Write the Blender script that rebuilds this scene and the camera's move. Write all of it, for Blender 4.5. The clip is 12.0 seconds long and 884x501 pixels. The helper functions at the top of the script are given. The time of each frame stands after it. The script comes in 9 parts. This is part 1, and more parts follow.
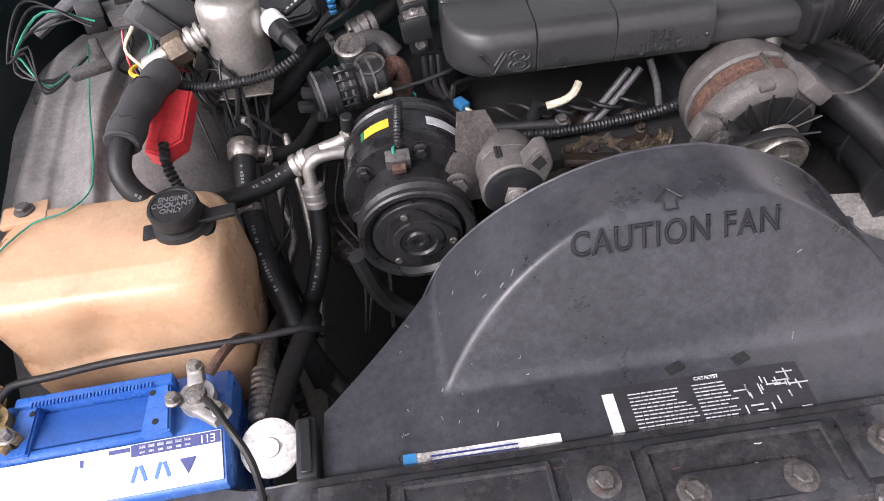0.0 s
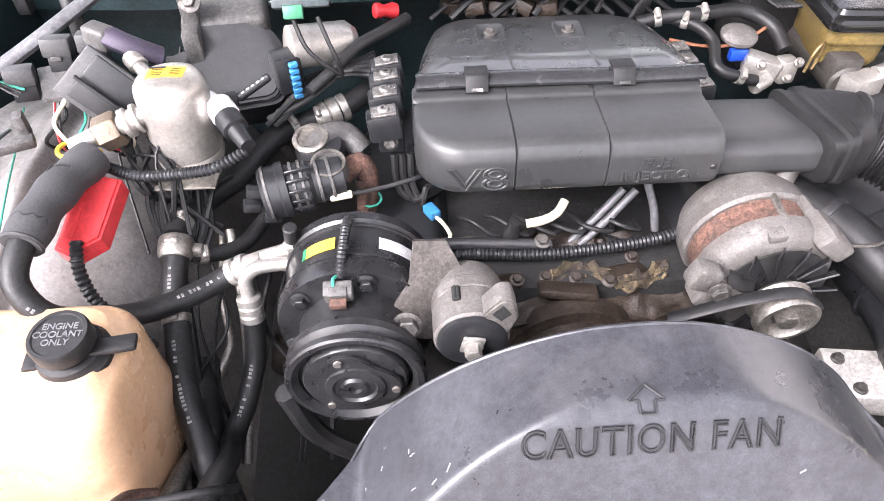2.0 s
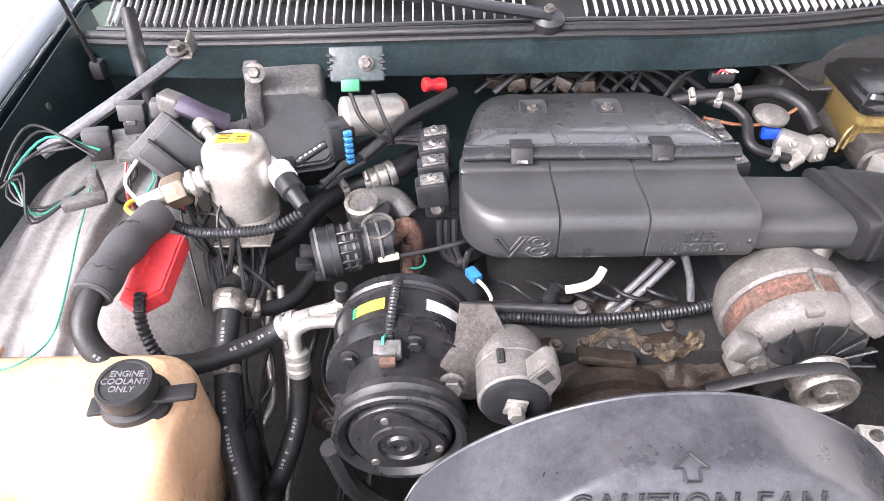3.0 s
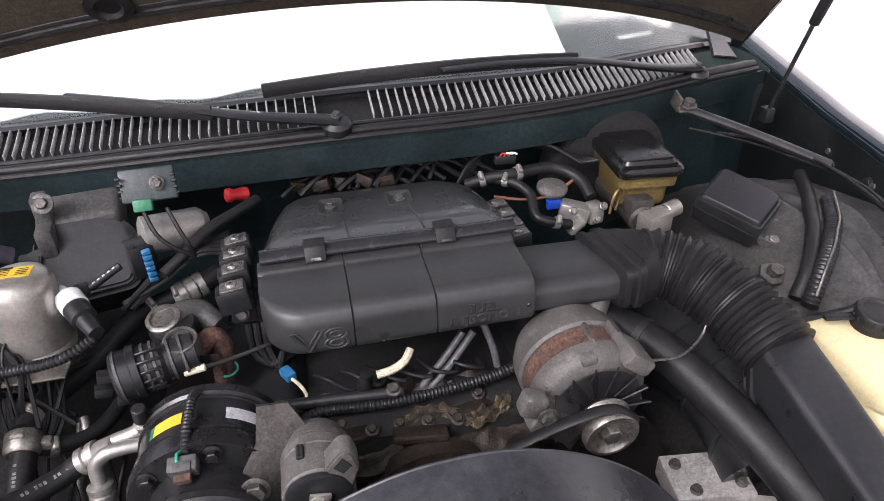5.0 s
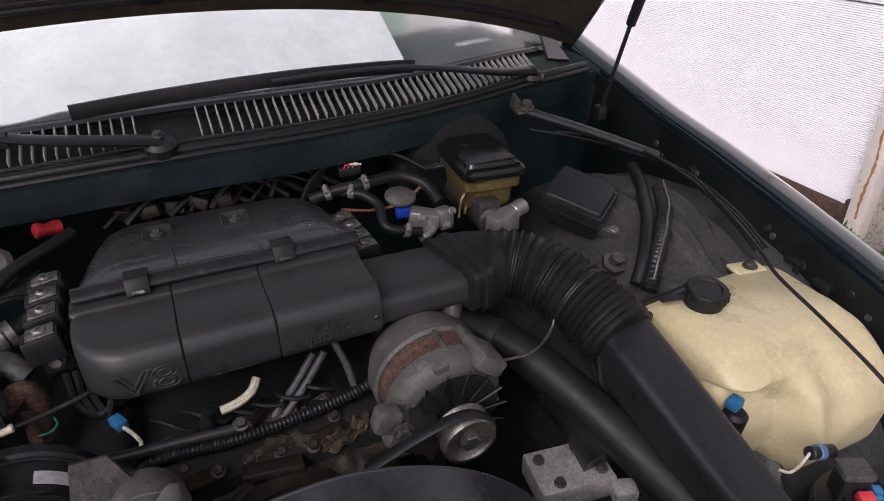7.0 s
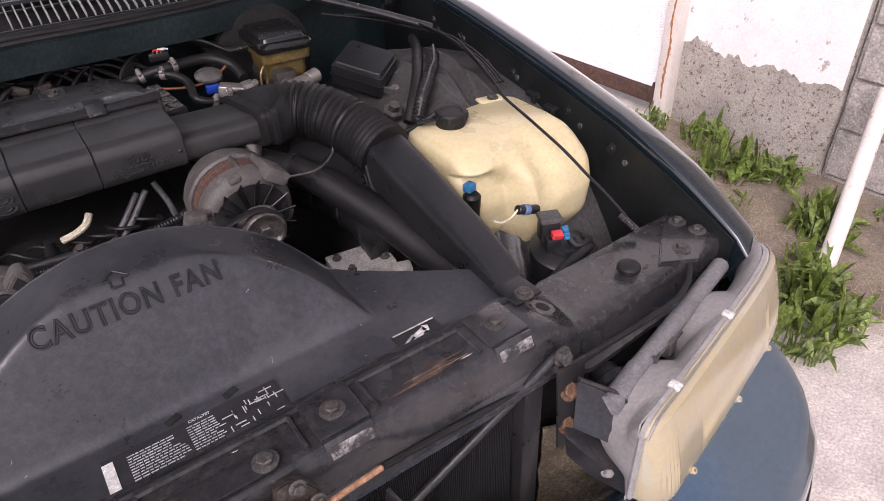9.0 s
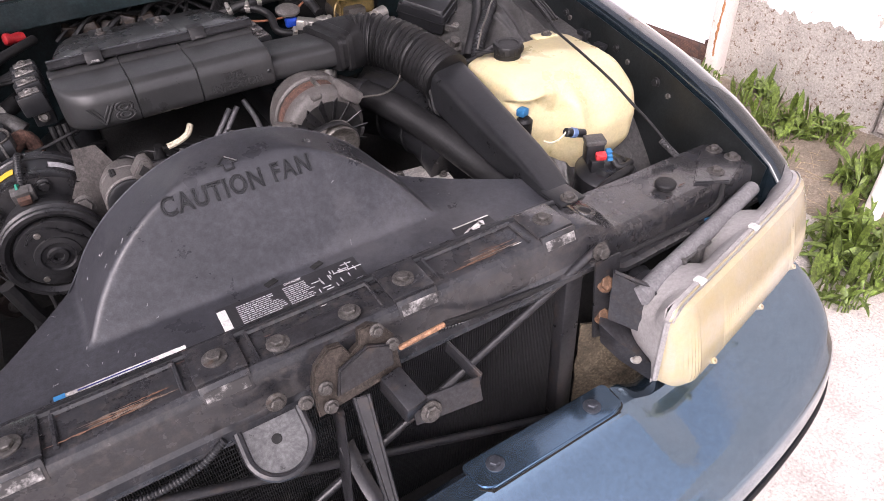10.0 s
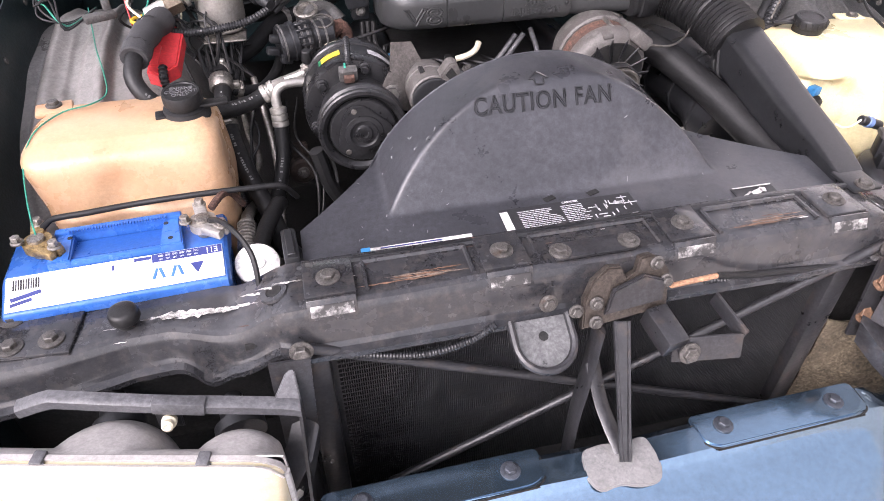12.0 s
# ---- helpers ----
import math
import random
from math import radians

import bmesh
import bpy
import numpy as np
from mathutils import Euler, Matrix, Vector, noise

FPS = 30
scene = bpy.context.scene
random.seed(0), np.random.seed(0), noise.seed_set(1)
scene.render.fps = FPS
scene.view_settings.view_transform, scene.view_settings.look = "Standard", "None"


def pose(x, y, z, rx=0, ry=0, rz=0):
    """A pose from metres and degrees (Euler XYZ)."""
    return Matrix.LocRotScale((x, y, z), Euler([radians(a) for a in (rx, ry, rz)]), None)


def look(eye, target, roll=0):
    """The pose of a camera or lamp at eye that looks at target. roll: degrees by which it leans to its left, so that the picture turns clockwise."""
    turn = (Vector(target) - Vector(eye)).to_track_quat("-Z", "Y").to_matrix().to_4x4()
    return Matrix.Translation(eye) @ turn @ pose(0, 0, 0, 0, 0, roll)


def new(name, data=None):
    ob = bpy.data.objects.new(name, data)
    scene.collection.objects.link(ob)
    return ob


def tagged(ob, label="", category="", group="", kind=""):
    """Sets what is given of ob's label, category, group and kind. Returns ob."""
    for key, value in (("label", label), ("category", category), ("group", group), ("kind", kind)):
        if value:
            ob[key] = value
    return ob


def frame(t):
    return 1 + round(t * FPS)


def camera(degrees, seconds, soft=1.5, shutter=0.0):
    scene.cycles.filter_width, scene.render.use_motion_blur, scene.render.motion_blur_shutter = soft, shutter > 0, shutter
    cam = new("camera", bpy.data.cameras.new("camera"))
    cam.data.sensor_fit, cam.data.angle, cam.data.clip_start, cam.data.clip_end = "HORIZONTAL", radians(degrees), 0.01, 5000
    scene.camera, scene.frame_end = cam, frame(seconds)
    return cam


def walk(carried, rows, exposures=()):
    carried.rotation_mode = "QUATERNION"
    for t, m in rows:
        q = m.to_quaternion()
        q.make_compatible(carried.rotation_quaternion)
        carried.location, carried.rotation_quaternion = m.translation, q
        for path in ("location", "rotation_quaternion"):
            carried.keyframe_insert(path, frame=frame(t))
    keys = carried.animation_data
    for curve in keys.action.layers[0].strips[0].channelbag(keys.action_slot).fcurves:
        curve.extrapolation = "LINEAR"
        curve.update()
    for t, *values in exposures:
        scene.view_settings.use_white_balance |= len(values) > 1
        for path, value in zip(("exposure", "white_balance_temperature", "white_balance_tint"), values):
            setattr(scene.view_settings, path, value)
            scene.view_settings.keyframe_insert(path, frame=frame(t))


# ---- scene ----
cam = camera(68.6, 12.0, 0.8)
PATH = [
    (0, (-0.2590, -0.2120, 1.3920), (-0.1930, 1.1540, -0.0670), -5.8),
    (0.5, (-0.1020, -0.1340, 1.4000), (-0.1280, 1.3240, 0.0310), -5.9),
    (1, (-0.1360, -0.0960, 1.3950), (-0.1280, 1.3610, 0.0250), -5.7),
    (1.5, (-0.1770, -0.0680, 1.3870), (-0.1230, 1.3520, -0.0200), -2.2),
    (2, (-0.1870, -0.0560, 1.3950), (-0.1290, 1.3720, -0.0040), -1.2),
    (2.5, (-0.1980, -0.0650, 1.4030), (-0.1490, 1.4250, 0.0700), -1.0),
    (3, (-0.2150, -0.0740, 1.4190), (-0.2130, 1.4770, 0.1560), -0.8),
    (3.2, (-0.2160, -0.0830, 1.4270), (-0.1870, 1.5220, 0.2340), -1.2),
    (4.8, (-0.1050, -0.1240, 1.4440), (0.2220, 1.5470, 0.3950), -2.3),
    (5, (-0.1050, -0.1150, 1.4440), (0.2480, 1.5490, 0.3940), -1.7),
    (5.5, (-0.0700, -0.0750, 1.4390), (0.5340, 1.5530, 0.4470), -0.3),
    (6, (-0.0540, -0.0710, 1.4380), (0.6020, 1.5470, 0.4630), -0.7),
    (6.5, (-0.0460, -0.0820, 1.4340), (0.6620, 1.5120, 0.4550), -0.6),
    (7, (-0.0500, -0.1100, 1.4240), (0.6500, 1.4640, 0.4080), -0.7),
    (7.5, (-0.0380, -0.1400, 1.4130), (0.7580, 1.3300, 0.3150), -2.3),
    (7.7, (-0.0270, -0.1620, 1.4060), (0.7940, 1.2540, 0.2560), -2.9),
    (9.3, (-0.0670, -0.5220, 1.3890), (0.8540, 0.8210, 0.2280), -2.4),
    (9.5, (-0.0880, -0.5540, 1.3900), (0.7680, 0.8150, 0.2090), -2.7),
    (10, (-0.1530, -0.5750, 1.3880), (0.6200, 0.7990, 0.1580), -3.5),
    (10.5, (-0.2590, -0.5800, 1.3650), (0.3240, 0.8060, 0.0460), -1.4),
    (11, (-0.3150, -0.5950, 1.3630), (0.0720, 0.8860, 0.0760), -1.6),
    (11.5, (-0.3330, -0.5870, 1.3740), (0.0430, 0.9080, 0.1000), -1.1),
    (12, (-0.3420, -0.5720, 1.3680), (0.0050, 0.9120, 0.0730), -0.0),
]
EXPOSURES = [(0, -0.38, 6300, 21), (0.6, 0.2, 6350, 22), (1.5, 1.05, 6250, 20), (3.2, 1.05, 6250, 20), (4.8, -0.25, 6250, 20), (5.5, -1.25, 6250, 21), (6.5, -1.78, 6250, 23), (7.7, -1.55, 6300, 24), (9.3, -1.02, 6450, 29), (10.5, -0.25, 6350, 25), (12, 0.03, 6300, 24)]
walk(cam, [(t, look(eye, target, roll)) for t, eye, target, roll in PATH], EXPOSURES)

# ---- world and sun: bright overcast ----
world = bpy.data.worlds.new("sky_world")
scene.world = world
world.use_nodes = True
wn = world.node_tree
sky = wn.nodes.new("ShaderNodeTexSky")
sky.sky_type = 'NISHITA'
sky.sun_disc = False
sky.sun_elevation, sky.sun_rotation = radians(42), radians(229)
sky.air_density, sky.dust_density, sky.ozone_density = 1.6, 5.0, 0.5
soft_sky = wn.nodes.new("ShaderNodeHueSaturation")
soft_sky.inputs["Saturation"].default_value = 0.22
soft_sky.inputs["Value"].default_value = 3.1
wn.links.new(sky.outputs[0], soft_sky.inputs["Color"])
wn.links.new(soft_sky.outputs[0], wn.nodes["Background"].inputs["Color"])
wn.nodes["Background"].inputs["Strength"].default_value = 0.15
sun_data = bpy.data.lights.new("sun", 'SUN')
sun_data.energy, sun_data.angle, sun_data.color = 1.9, radians(24), (1.0, 0.97, 0.94)
sun = new("sun", sun_data)
sun.matrix_world = look((-3.3, -2.6, 4.6), (0, 0.3, 0.8))

# ---- materials ----
MATS = {}


def mat(name, color, rough=0.5, metal=0.0, var=0.25, scale=30.0, bump=0.1, fine=220.0, dirt=None, dirt_amount=0.0, spec=0.5,
        coat=0.0, transmission=0.0, ior=1.45, wear=None, wear_amount=0.42, sss=0.0, edge=0.14, wsize=1.7):
    """A surface with broad stains, fine grain and relief; dirt and wear are second colours laid on in patches."""
    if name in MATS:
        return MATS[name]
    m = bpy.data.materials.new(name)
    m.use_nodes = True
    nt = m.node_tree
    b = nt.nodes["Principled BSDF"]
    co = nt.nodes.new("ShaderNodeTexCoord")
    big = nt.nodes.new("ShaderNodeTexNoise")
    big.inputs["Scale"].default_value, big.inputs["Detail"].default_value, big.inputs["Roughness"].default_value = scale, 6, 0.65
    small = nt.nodes.new("ShaderNodeTexNoise")
    small.inputs["Scale"].default_value, small.inputs["Detail"].default_value = fine, 4
    for n in (big, small):
        nt.links.new(co.outputs["Object"], n.inputs["Vector"])
    ramp = nt.nodes.new("ShaderNodeMapRange")
    ramp.inputs["From Min"].default_value, ramp.inputs["From Max"].default_value = 0.3, 0.7
    ramp.inputs["To Min"].default_value, ramp.inputs["To Max"].default_value = 1 - var, 1 + var
    nt.links.new(big.outputs["Fac"], ramp.inputs["Value"])
    mul = nt.nodes.new("ShaderNodeMix")
    mul.data_type, mul.blend_type = 'RGBA', 'MULTIPLY'
    mul.inputs["Factor"].default_value = 1.0
    mul.inputs["A"].default_value = (*color, 1)
    nt.links.new(ramp.outputs["Result"], mul.inputs["B"])
    speck = nt.nodes.new("ShaderNodeTexNoise")
    speck.inputs["Scale"].default_value, speck.inputs["Detail"].default_value, speck.inputs["Roughness"].default_value = fine * 0.9, 3, 0.75
    nt.links.new(co.outputs["Object"], speck.inputs["Vector"])
    sr = nt.nodes.new("ShaderNodeMapRange")
    sr.inputs["From Min"].default_value, sr.inputs["From Max"].default_value = 0.32, 0.68
    sr.inputs["To Min"].default_value, sr.inputs["To Max"].default_value = 1 - 0.9 * var, 1 + 1.2 * var
    nt.links.new(speck.outputs["Fac"], sr.inputs["Value"])
    grain = nt.nodes.new("ShaderNodeMix")
    grain.data_type, grain.blend_type = 'RGBA', 'MULTIPLY'
    grain.inputs["Factor"].default_value = 1.0
    nt.links.new(mul.outputs["Result"], grain.inputs["A"])
    nt.links.new(sr.outputs["Result"], grain.inputs["B"])
    smudge = nt.nodes.new("ShaderNodeTexNoise")
    smudge.inputs["Scale"].default_value, smudge.inputs["Detail"].default_value, smudge.inputs["Roughness"].default_value = max(scale * 7, 110), 7, 0.72
    nt.links.new(co.outputs["Object"], smudge.inputs["Vector"])
    mr = nt.nodes.new("ShaderNodeMapRange")
    mr.inputs["From Min"].default_value, mr.inputs["From Max"].default_value = 0.34, 0.66
    mr.inputs["To Min"].default_value, mr.inputs["To Max"].default_value = 1 - 0.95 * var, 1 + 0.95 * var
    nt.links.new(smudge.outputs["Fac"], mr.inputs["Value"])
    worn = nt.nodes.new("ShaderNodeMix")
    worn.data_type, worn.blend_type = 'RGBA', 'MULTIPLY'
    worn.inputs["Factor"].default_value = 1.0
    nt.links.new(grain.outputs["Result"], worn.inputs["A"])
    nt.links.new(mr.outputs["Result"], worn.inputs["B"])
    col = worn.outputs["Result"]
    for second, amount, size, seed in ((dirt, dirt_amount, scale * 0.35, 3.7), (wear, wear_amount, scale * wsize, 9.1)):
        if second is None:
            continue
        pn = nt.nodes.new("ShaderNodeTexNoise")
        pn.noise_dimensions = '4D'
        pn.inputs["Scale"].default_value, pn.inputs["Detail"].default_value, pn.inputs["W"].default_value = size, 8, seed
        pn.inputs["Roughness"].default_value = 0.7
        nt.links.new(co.outputs["Object"], pn.inputs["Vector"])
        pr = nt.nodes.new("ShaderNodeMapRange")
        pr.inputs["From Min"].default_value, pr.inputs["From Max"].default_value = 0.79 - edge / 2 - amount * 0.4, 0.79 + edge / 2 - amount * 0.4
        nt.links.new(pn.outputs["Fac"], pr.inputs["Value"])
        mx = nt.nodes.new("ShaderNodeMix")
        mx.data_type = 'RGBA'
        nt.links.new(pr.outputs["Result"], mx.inputs["Factor"])
        nt.links.new(col, mx.inputs["A"])
        mx.inputs["B"].default_value = (*second, 1)
        col = mx.outputs["Result"]
    nt.links.new(col, b.inputs["Base Color"])
    rr = nt.nodes.new("ShaderNodeMapRange")
    rr.inputs["From Min"].default_value, rr.inputs["From Max"].default_value = 0.3, 0.7
    rr.inputs["To Min"].default_value, rr.inputs["To Max"].default_value = max(rough - 0.12, 0.02), min(rough + 0.12, 1)
    nt.links.new(big.outputs["Fac"], rr.inputs["Value"])
    nt.links.new(rr.outputs["Result"], b.inputs["Roughness"])
    b.inputs["Metallic"].default_value = metal
    b.inputs["Specular IOR Level"].default_value = spec
    b.inputs["IOR"].default_value = ior
    b.inputs["Coat Weight"].default_value = coat
    b.inputs["Transmission Weight"].default_value = transmission
    b.inputs["Subsurface Weight"].default_value = sss
    if sss:
        b.inputs["Subsurface Radius"].default_value = (0.03, 0.02, 0.01)
        b.inputs["Subsurface Scale"].default_value = 0.4
    if bump:
        add = nt.nodes.new("ShaderNodeMath")
        add.operation = 'ADD'
        nt.links.new(big.outputs["Fac"], add.inputs[0])
        nt.links.new(small.outputs["Fac"], add.inputs[1])
        more = nt.nodes.new("ShaderNodeMath")
        more.operation = 'ADD'
        nt.links.new(add.outputs[0], more.inputs[0])
        nt.links.new(smudge.outputs["Fac"], more.inputs[1])
        bp = nt.nodes.new("ShaderNodeBump")
        bp.inputs["Strength"].default_value, bp.inputs["Distance"].default_value = bump, 0.002
        nt.links.new(more.outputs[0], bp.inputs["Height"])
        nt.links.new(bp.outputs["Normal"], b.inputs["Normal"])
    MATS[name] = m
    return m


SUPPORT_DUST = (0.066, 0.065, 0.068)
DUST = (0.17, 0.158, 0.145)
PLASTIC = mat("black_plastic", (0.014, 0.0145, 0.016), 0.36, spec=0.48, var=0.25, scale=14, bump=0.12, fine=700, dirt=(0.034, 0.032, 0.030), dirt_amount=0.25)
SHROUD = mat("shroud_plastic", (0.032, 0.033, 0.038), 0.35, var=0.3, scale=9, bump=0.10, fine=900, dirt=(0.083, 0.082, 0.086), dirt_amount=0.38, edge=0.2)
BOXPLASTIC = mat("air_box_plastic", (0.028, 0.0287, 0.0293), 0.34, var=0.16, scale=10, bump=0.10, fine=900)
RUBBER = mat("black_rubber", (0.011, 0.011, 0.0115), 0.48, spec=0.38, var=0.3, scale=40, bump=0.15, dirt=(0.045, 0.040, 0.036), dirt_amount=0.2)
FOAM = mat("foam_sleeve", (0.035, 0.035, 0.037), 0.85, var=0.18, scale=60, bump=0.22, fine=500)
BLACKSTEEL = mat("black_painted_steel", (0.020, 0.020, 0.022), 0.36, var=0.35, scale=20, bump=0.15, dirt=(0.060, 0.056, 0.053), dirt_amount=0.30, wear=(0.050, 0.038, 0.031))
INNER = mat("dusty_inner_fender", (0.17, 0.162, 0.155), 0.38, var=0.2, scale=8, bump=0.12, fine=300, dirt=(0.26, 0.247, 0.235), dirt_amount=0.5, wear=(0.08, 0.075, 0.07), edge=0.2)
LINERBLACK = mat("black_wheel_liner", (0.045, 0.044, 0.043), 0.40, var=0.35, scale=9, bump=0.2, dirt=(0.095, 0.091, 0.087), dirt_amount=0.45, wear=(0.022, 0.022, 0.022), edge=0.06)
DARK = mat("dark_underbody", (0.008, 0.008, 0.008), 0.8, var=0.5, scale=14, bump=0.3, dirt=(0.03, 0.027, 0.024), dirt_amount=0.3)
TEAL = mat("dark_teal_body_paint", (0.007, 0.012, 0.016), 0.14, var=0.2, scale=12, bump=0.02, coat=1.0)
BAYTEAL = mat("dusty_teal_bay_paint", (0.009, 0.017, 0.019), 0.40, var=0.4, scale=9, bump=0.1, dirt=(0.022, 0.025, 0.025), dirt_amount=0.28)
BLUEPAINT = mat("blue_grey_metallic_paint", (0.180, 0.275, 0.375), 0.13, metal=0.95, var=0.08, scale=5, bump=0.012, fine=1500, coat=1.0, dirt=(0.20, 0.25, 0.29), dirt_amount=0.06, edge=0.03)
ALU = mat("cast_aluminium", (0.098, 0.091, 0.086), 0.55, metal=0.25, var=0.2, scale=45, bump=0.35, fine=420, dirt=(0.065, 0.056, 0.050), dirt_amount=0.40, wear=(0.19, 0.182, 0.175), edge=0.2)
BRIGHTALU = mat("bright_aluminium", (0.37, 0.355, 0.33), 0.40, metal=0.7, var=0.12, scale=35, bump=0.10, dirt=(0.29, 0.26, 0.22), dirt_amount=0.28, edge=0.3)
STEEL = mat("dull_zinc_steel", (0.24, 0.225, 0.205), 0.42, metal=0.85, var=0.3, scale=60, bump=0.2, dirt=(0.14, 0.11, 0.08), dirt_amount=0.3)
BOLTM = mat("rusty_bolt_steel", (0.082, 0.077, 0.072), 0.5, metal=0.5, var=0.4, scale=90, bump=0.3, dirt=(0.07, 0.040, 0.026), dirt_amount=0.36)
RUST = mat("rusted_iron", (0.072, 0.038, 0.028), 0.85, var=0.5, scale=40, bump=0.5, dirt=(0.042, 0.034, 0.030), dirt_amount=0.45)
BRASS = mat("old_brass", (0.28, 0.20, 0.095), 0.45, metal=0.7, var=0.3, scale=60, bump=0.2)
TANK = mat("stained_tank_plastic", (0.47, 0.315, 0.195), 0.30, var=0.10, scale=5, bump=0.03, fine=300, dirt=(0.33, 0.165, 0.08), dirt_amount=0.58, wear=(0.45, 0.28, 0.17), sss=0.12, edge=0.26)
CREAM = mat("cream_tank_plastic", (0.60, 0.52, 0.31), 0.34, var=0.07, scale=7, bump=0.03, fine=300, dirt=(0.47, 0.38, 0.19), dirt_amount=0.28, sss=0.15)
SUPPORT = mat("scuffed_black_crossbar", (0.022, 0.0225, 0.025), 0.24, coat=0.25, var=0.22, scale=14, bump=0.045, fine=500, dirt=SUPPORT_DUST, dirt_amount=0.42, wear=(0.060, 0.054, 0.050), edge=0.26, wsize=5)
DUSTYGREY = mat("dusty_grey_plastic", (0.060, 0.058, 0.056), 0.5, var=0.35, scale=40, bump=0.15)
BATBLUE = mat("battery_blue", (0.028, 0.110, 0.38), 0.28, var=0.12, scale=15, bump=0.04, dirt=(0.10, 0.18, 0.38), dirt_amount=0.35, edge=0.25)
WHITE = mat("white_print", (0.74, 0.74, 0.75), 0.45, var=0.08, scale=40, bump=0.03)
WORNWHITE = mat("worn_white_label", (0.58, 0.57, 0.55), 0.55, var=0.25, scale=45, bump=0.1, dirt=(0.10, 0.09, 0.085), dirt_amount=0.5)
STICKER = mat("scuffed_sticker", (0.36, 0.35, 0.34), 0.6, var=0.3, scale=110, bump=0.1, dirt=(0.03, 0.029, 0.029), dirt_amount=0.85)
NAVY = mat("navy_print", (0.02, 0.03, 0.14), 0.45, var=0.08)
RED = mat("red_plastic", (0.56, 0.045, 0.05), 0.38, var=0.12, scale=25, bump=0.05)
YELLOW = mat("yellow_label", (0.62, 0.41, 0.035), 0.5, var=0.12, scale=60, bump=0.03, dirt=(0.48, 0.33, 0.07), dirt_amount=0.3)
GREEN = mat("green_plastic", (0.02, 0.14, 0.07), 0.4, var=0.15)
SKYBLUE = mat("blue_connector", (0.03, 0.16, 0.34), 0.4, var=0.15)
CREAMWIRE = mat("cream_sleeve", (0.60, 0.55, 0.42), 0.5, var=0.2, scale=60)
TAN = mat("yellowed_reservoir", (0.115, 0.080, 0.026), 0.4, var=0.25, scale=25, bump=0.05, dirt=(0.06, 0.05, 0.03), dirt_amount=0.5, edge=0.3)
LENS = mat("yellowed_lens", (0.40, 0.375, 0.315), 0.16, var=0.08, scale=5, bump=0.03, fine=500, coat=0.9, dirt=(0.43, 0.335, 0.125), dirt_amount=0.66, sss=0.2, edge=0.3)
HOUSING = mat("grey_lamp_housing", (0.28, 0.268, 0.26), 0.42, var=0.14, scale=12, bump=0.05, dirt=(0.24, 0.22, 0.20), dirt_amount=0.35)
GREYSTEEL = mat("grey_painted_bar", (0.075, 0.075, 0.08), 0.45, var=0.25, scale=25, bump=0.1, dirt=(0.13, 0.128, 0.122), dirt_amount=0.35)
FINS = mat("condenser_fins", (0.018, 0.018, 0.019), 0.55, var=0.4, scale=30, bump=0.2, dirt=(0.060, 0.055, 0.045), dirt_amount=0.3)
MUD = mat("dried_mud", (0.105, 0.085, 0.058), 0.9, var=0.45, scale=25, bump=0.5, dirt=(0.10, 0.08, 0.055), dirt_amount=0.4)
PURPLE = mat("purple_tape", (0.034, 0.027, 0.045), 0.6, var=0.2, scale=60)
LINER = mat("hood_liner", (0.034, 0.026, 0.018), 0.9, var=0.45, scale=6, bump=0.4, fine=400)
CONCRETE = mat("pale_concrete", (0.54, 0.495, 0.45), 0.85, var=0.24, scale=9, bump=1.0, fine=150, wear=(0.20, 0.17, 0.15), dirt=(0.43, 0.385, 0.34), dirt_amount=0.35, wsize=16, edge=0.08)
PLASTER = mat("old_plaster", (0.345, 0.318, 0.285), 0.9, var=0.24, scale=6, bump=0.5, fine=140, dirt=(0.56, 0.53, 0.50), dirt_amount=0.42, wear=(0.15, 0.10, 0.065), wear_amount=0.53, edge=0.06, wsize=9)
OLDPAINT = mat("peeling_white_paint", (0.78, 0.765, 0.75), 0.8, var=0.06, scale=5, bump=0.3, fine=120, wear=(0.42, 0.385, 0.34), edge=0.03, wsize=2.6)
BLOCK = mat("rough_grey_block", (0.37, 0.345, 0.32), 0.95, var=0.3, scale=14, bump=1.3, fine=110, wear=(0.22, 0.20, 0.18), edge=0.1, wsize=4)
GATEWHITE = mat("white_sheet_metal", (0.92, 0.90, 0.915), 0.5, var=0.03, scale=4, bump=0.02)
RUSTYWHITE = mat("rusty_white_paint", (0.70, 0.65, 0.60), 0.6, var=0.07, scale=14, bump=0.3, dirt=(0.36, 0.19, 0.09), dirt_amount=0.34, wear=(0.46, 0.36, 0.26), edge=0.05)
LEAF = mat("weed_leaf", (0.105, 0.150, 0.030), 0.45, var=0.5, scale=9, bump=0.15, fine=60, dirt=(0.21, 0.20, 0.06), dirt_amount=0.42)
STRAW = mat("dry_straw", (0.30, 0.23, 0.14), 0.8, var=0.4, scale=30, bump=0.1)
SOIL = mat("dry_soil", (0.20, 0.165, 0.125), 0.95, var=0.35, scale=8, bump=0.6)
GLASS = mat("windshield_glass", (0.95, 0.985, 0.965), 0.06, var=0.0, scale=2, bump=0.0, ior=1.5, transmission=1.0)
SHADE = mat("white_sunshade", (0.90, 0.905, 0.91), 0.6, var=0.06, scale=5, bump=0.1, fine=30)
GREENWIRE = mat("green_wire", (0.02, 0.20, 0.14), 0.5)
COPPER = mat("copper_wire", (0.24, 0.10, 0.055), 0.45, metal=0.5)
CABIN = mat("pale_green_cabin", (0.64, 0.78, 0.69), 0.8, var=0.1, scale=3, bump=0.02)
PRINT = mat("grey_white_print", (0.42, 0.42, 0.43), 0.5, var=0.2, scale=60, bump=0.02)
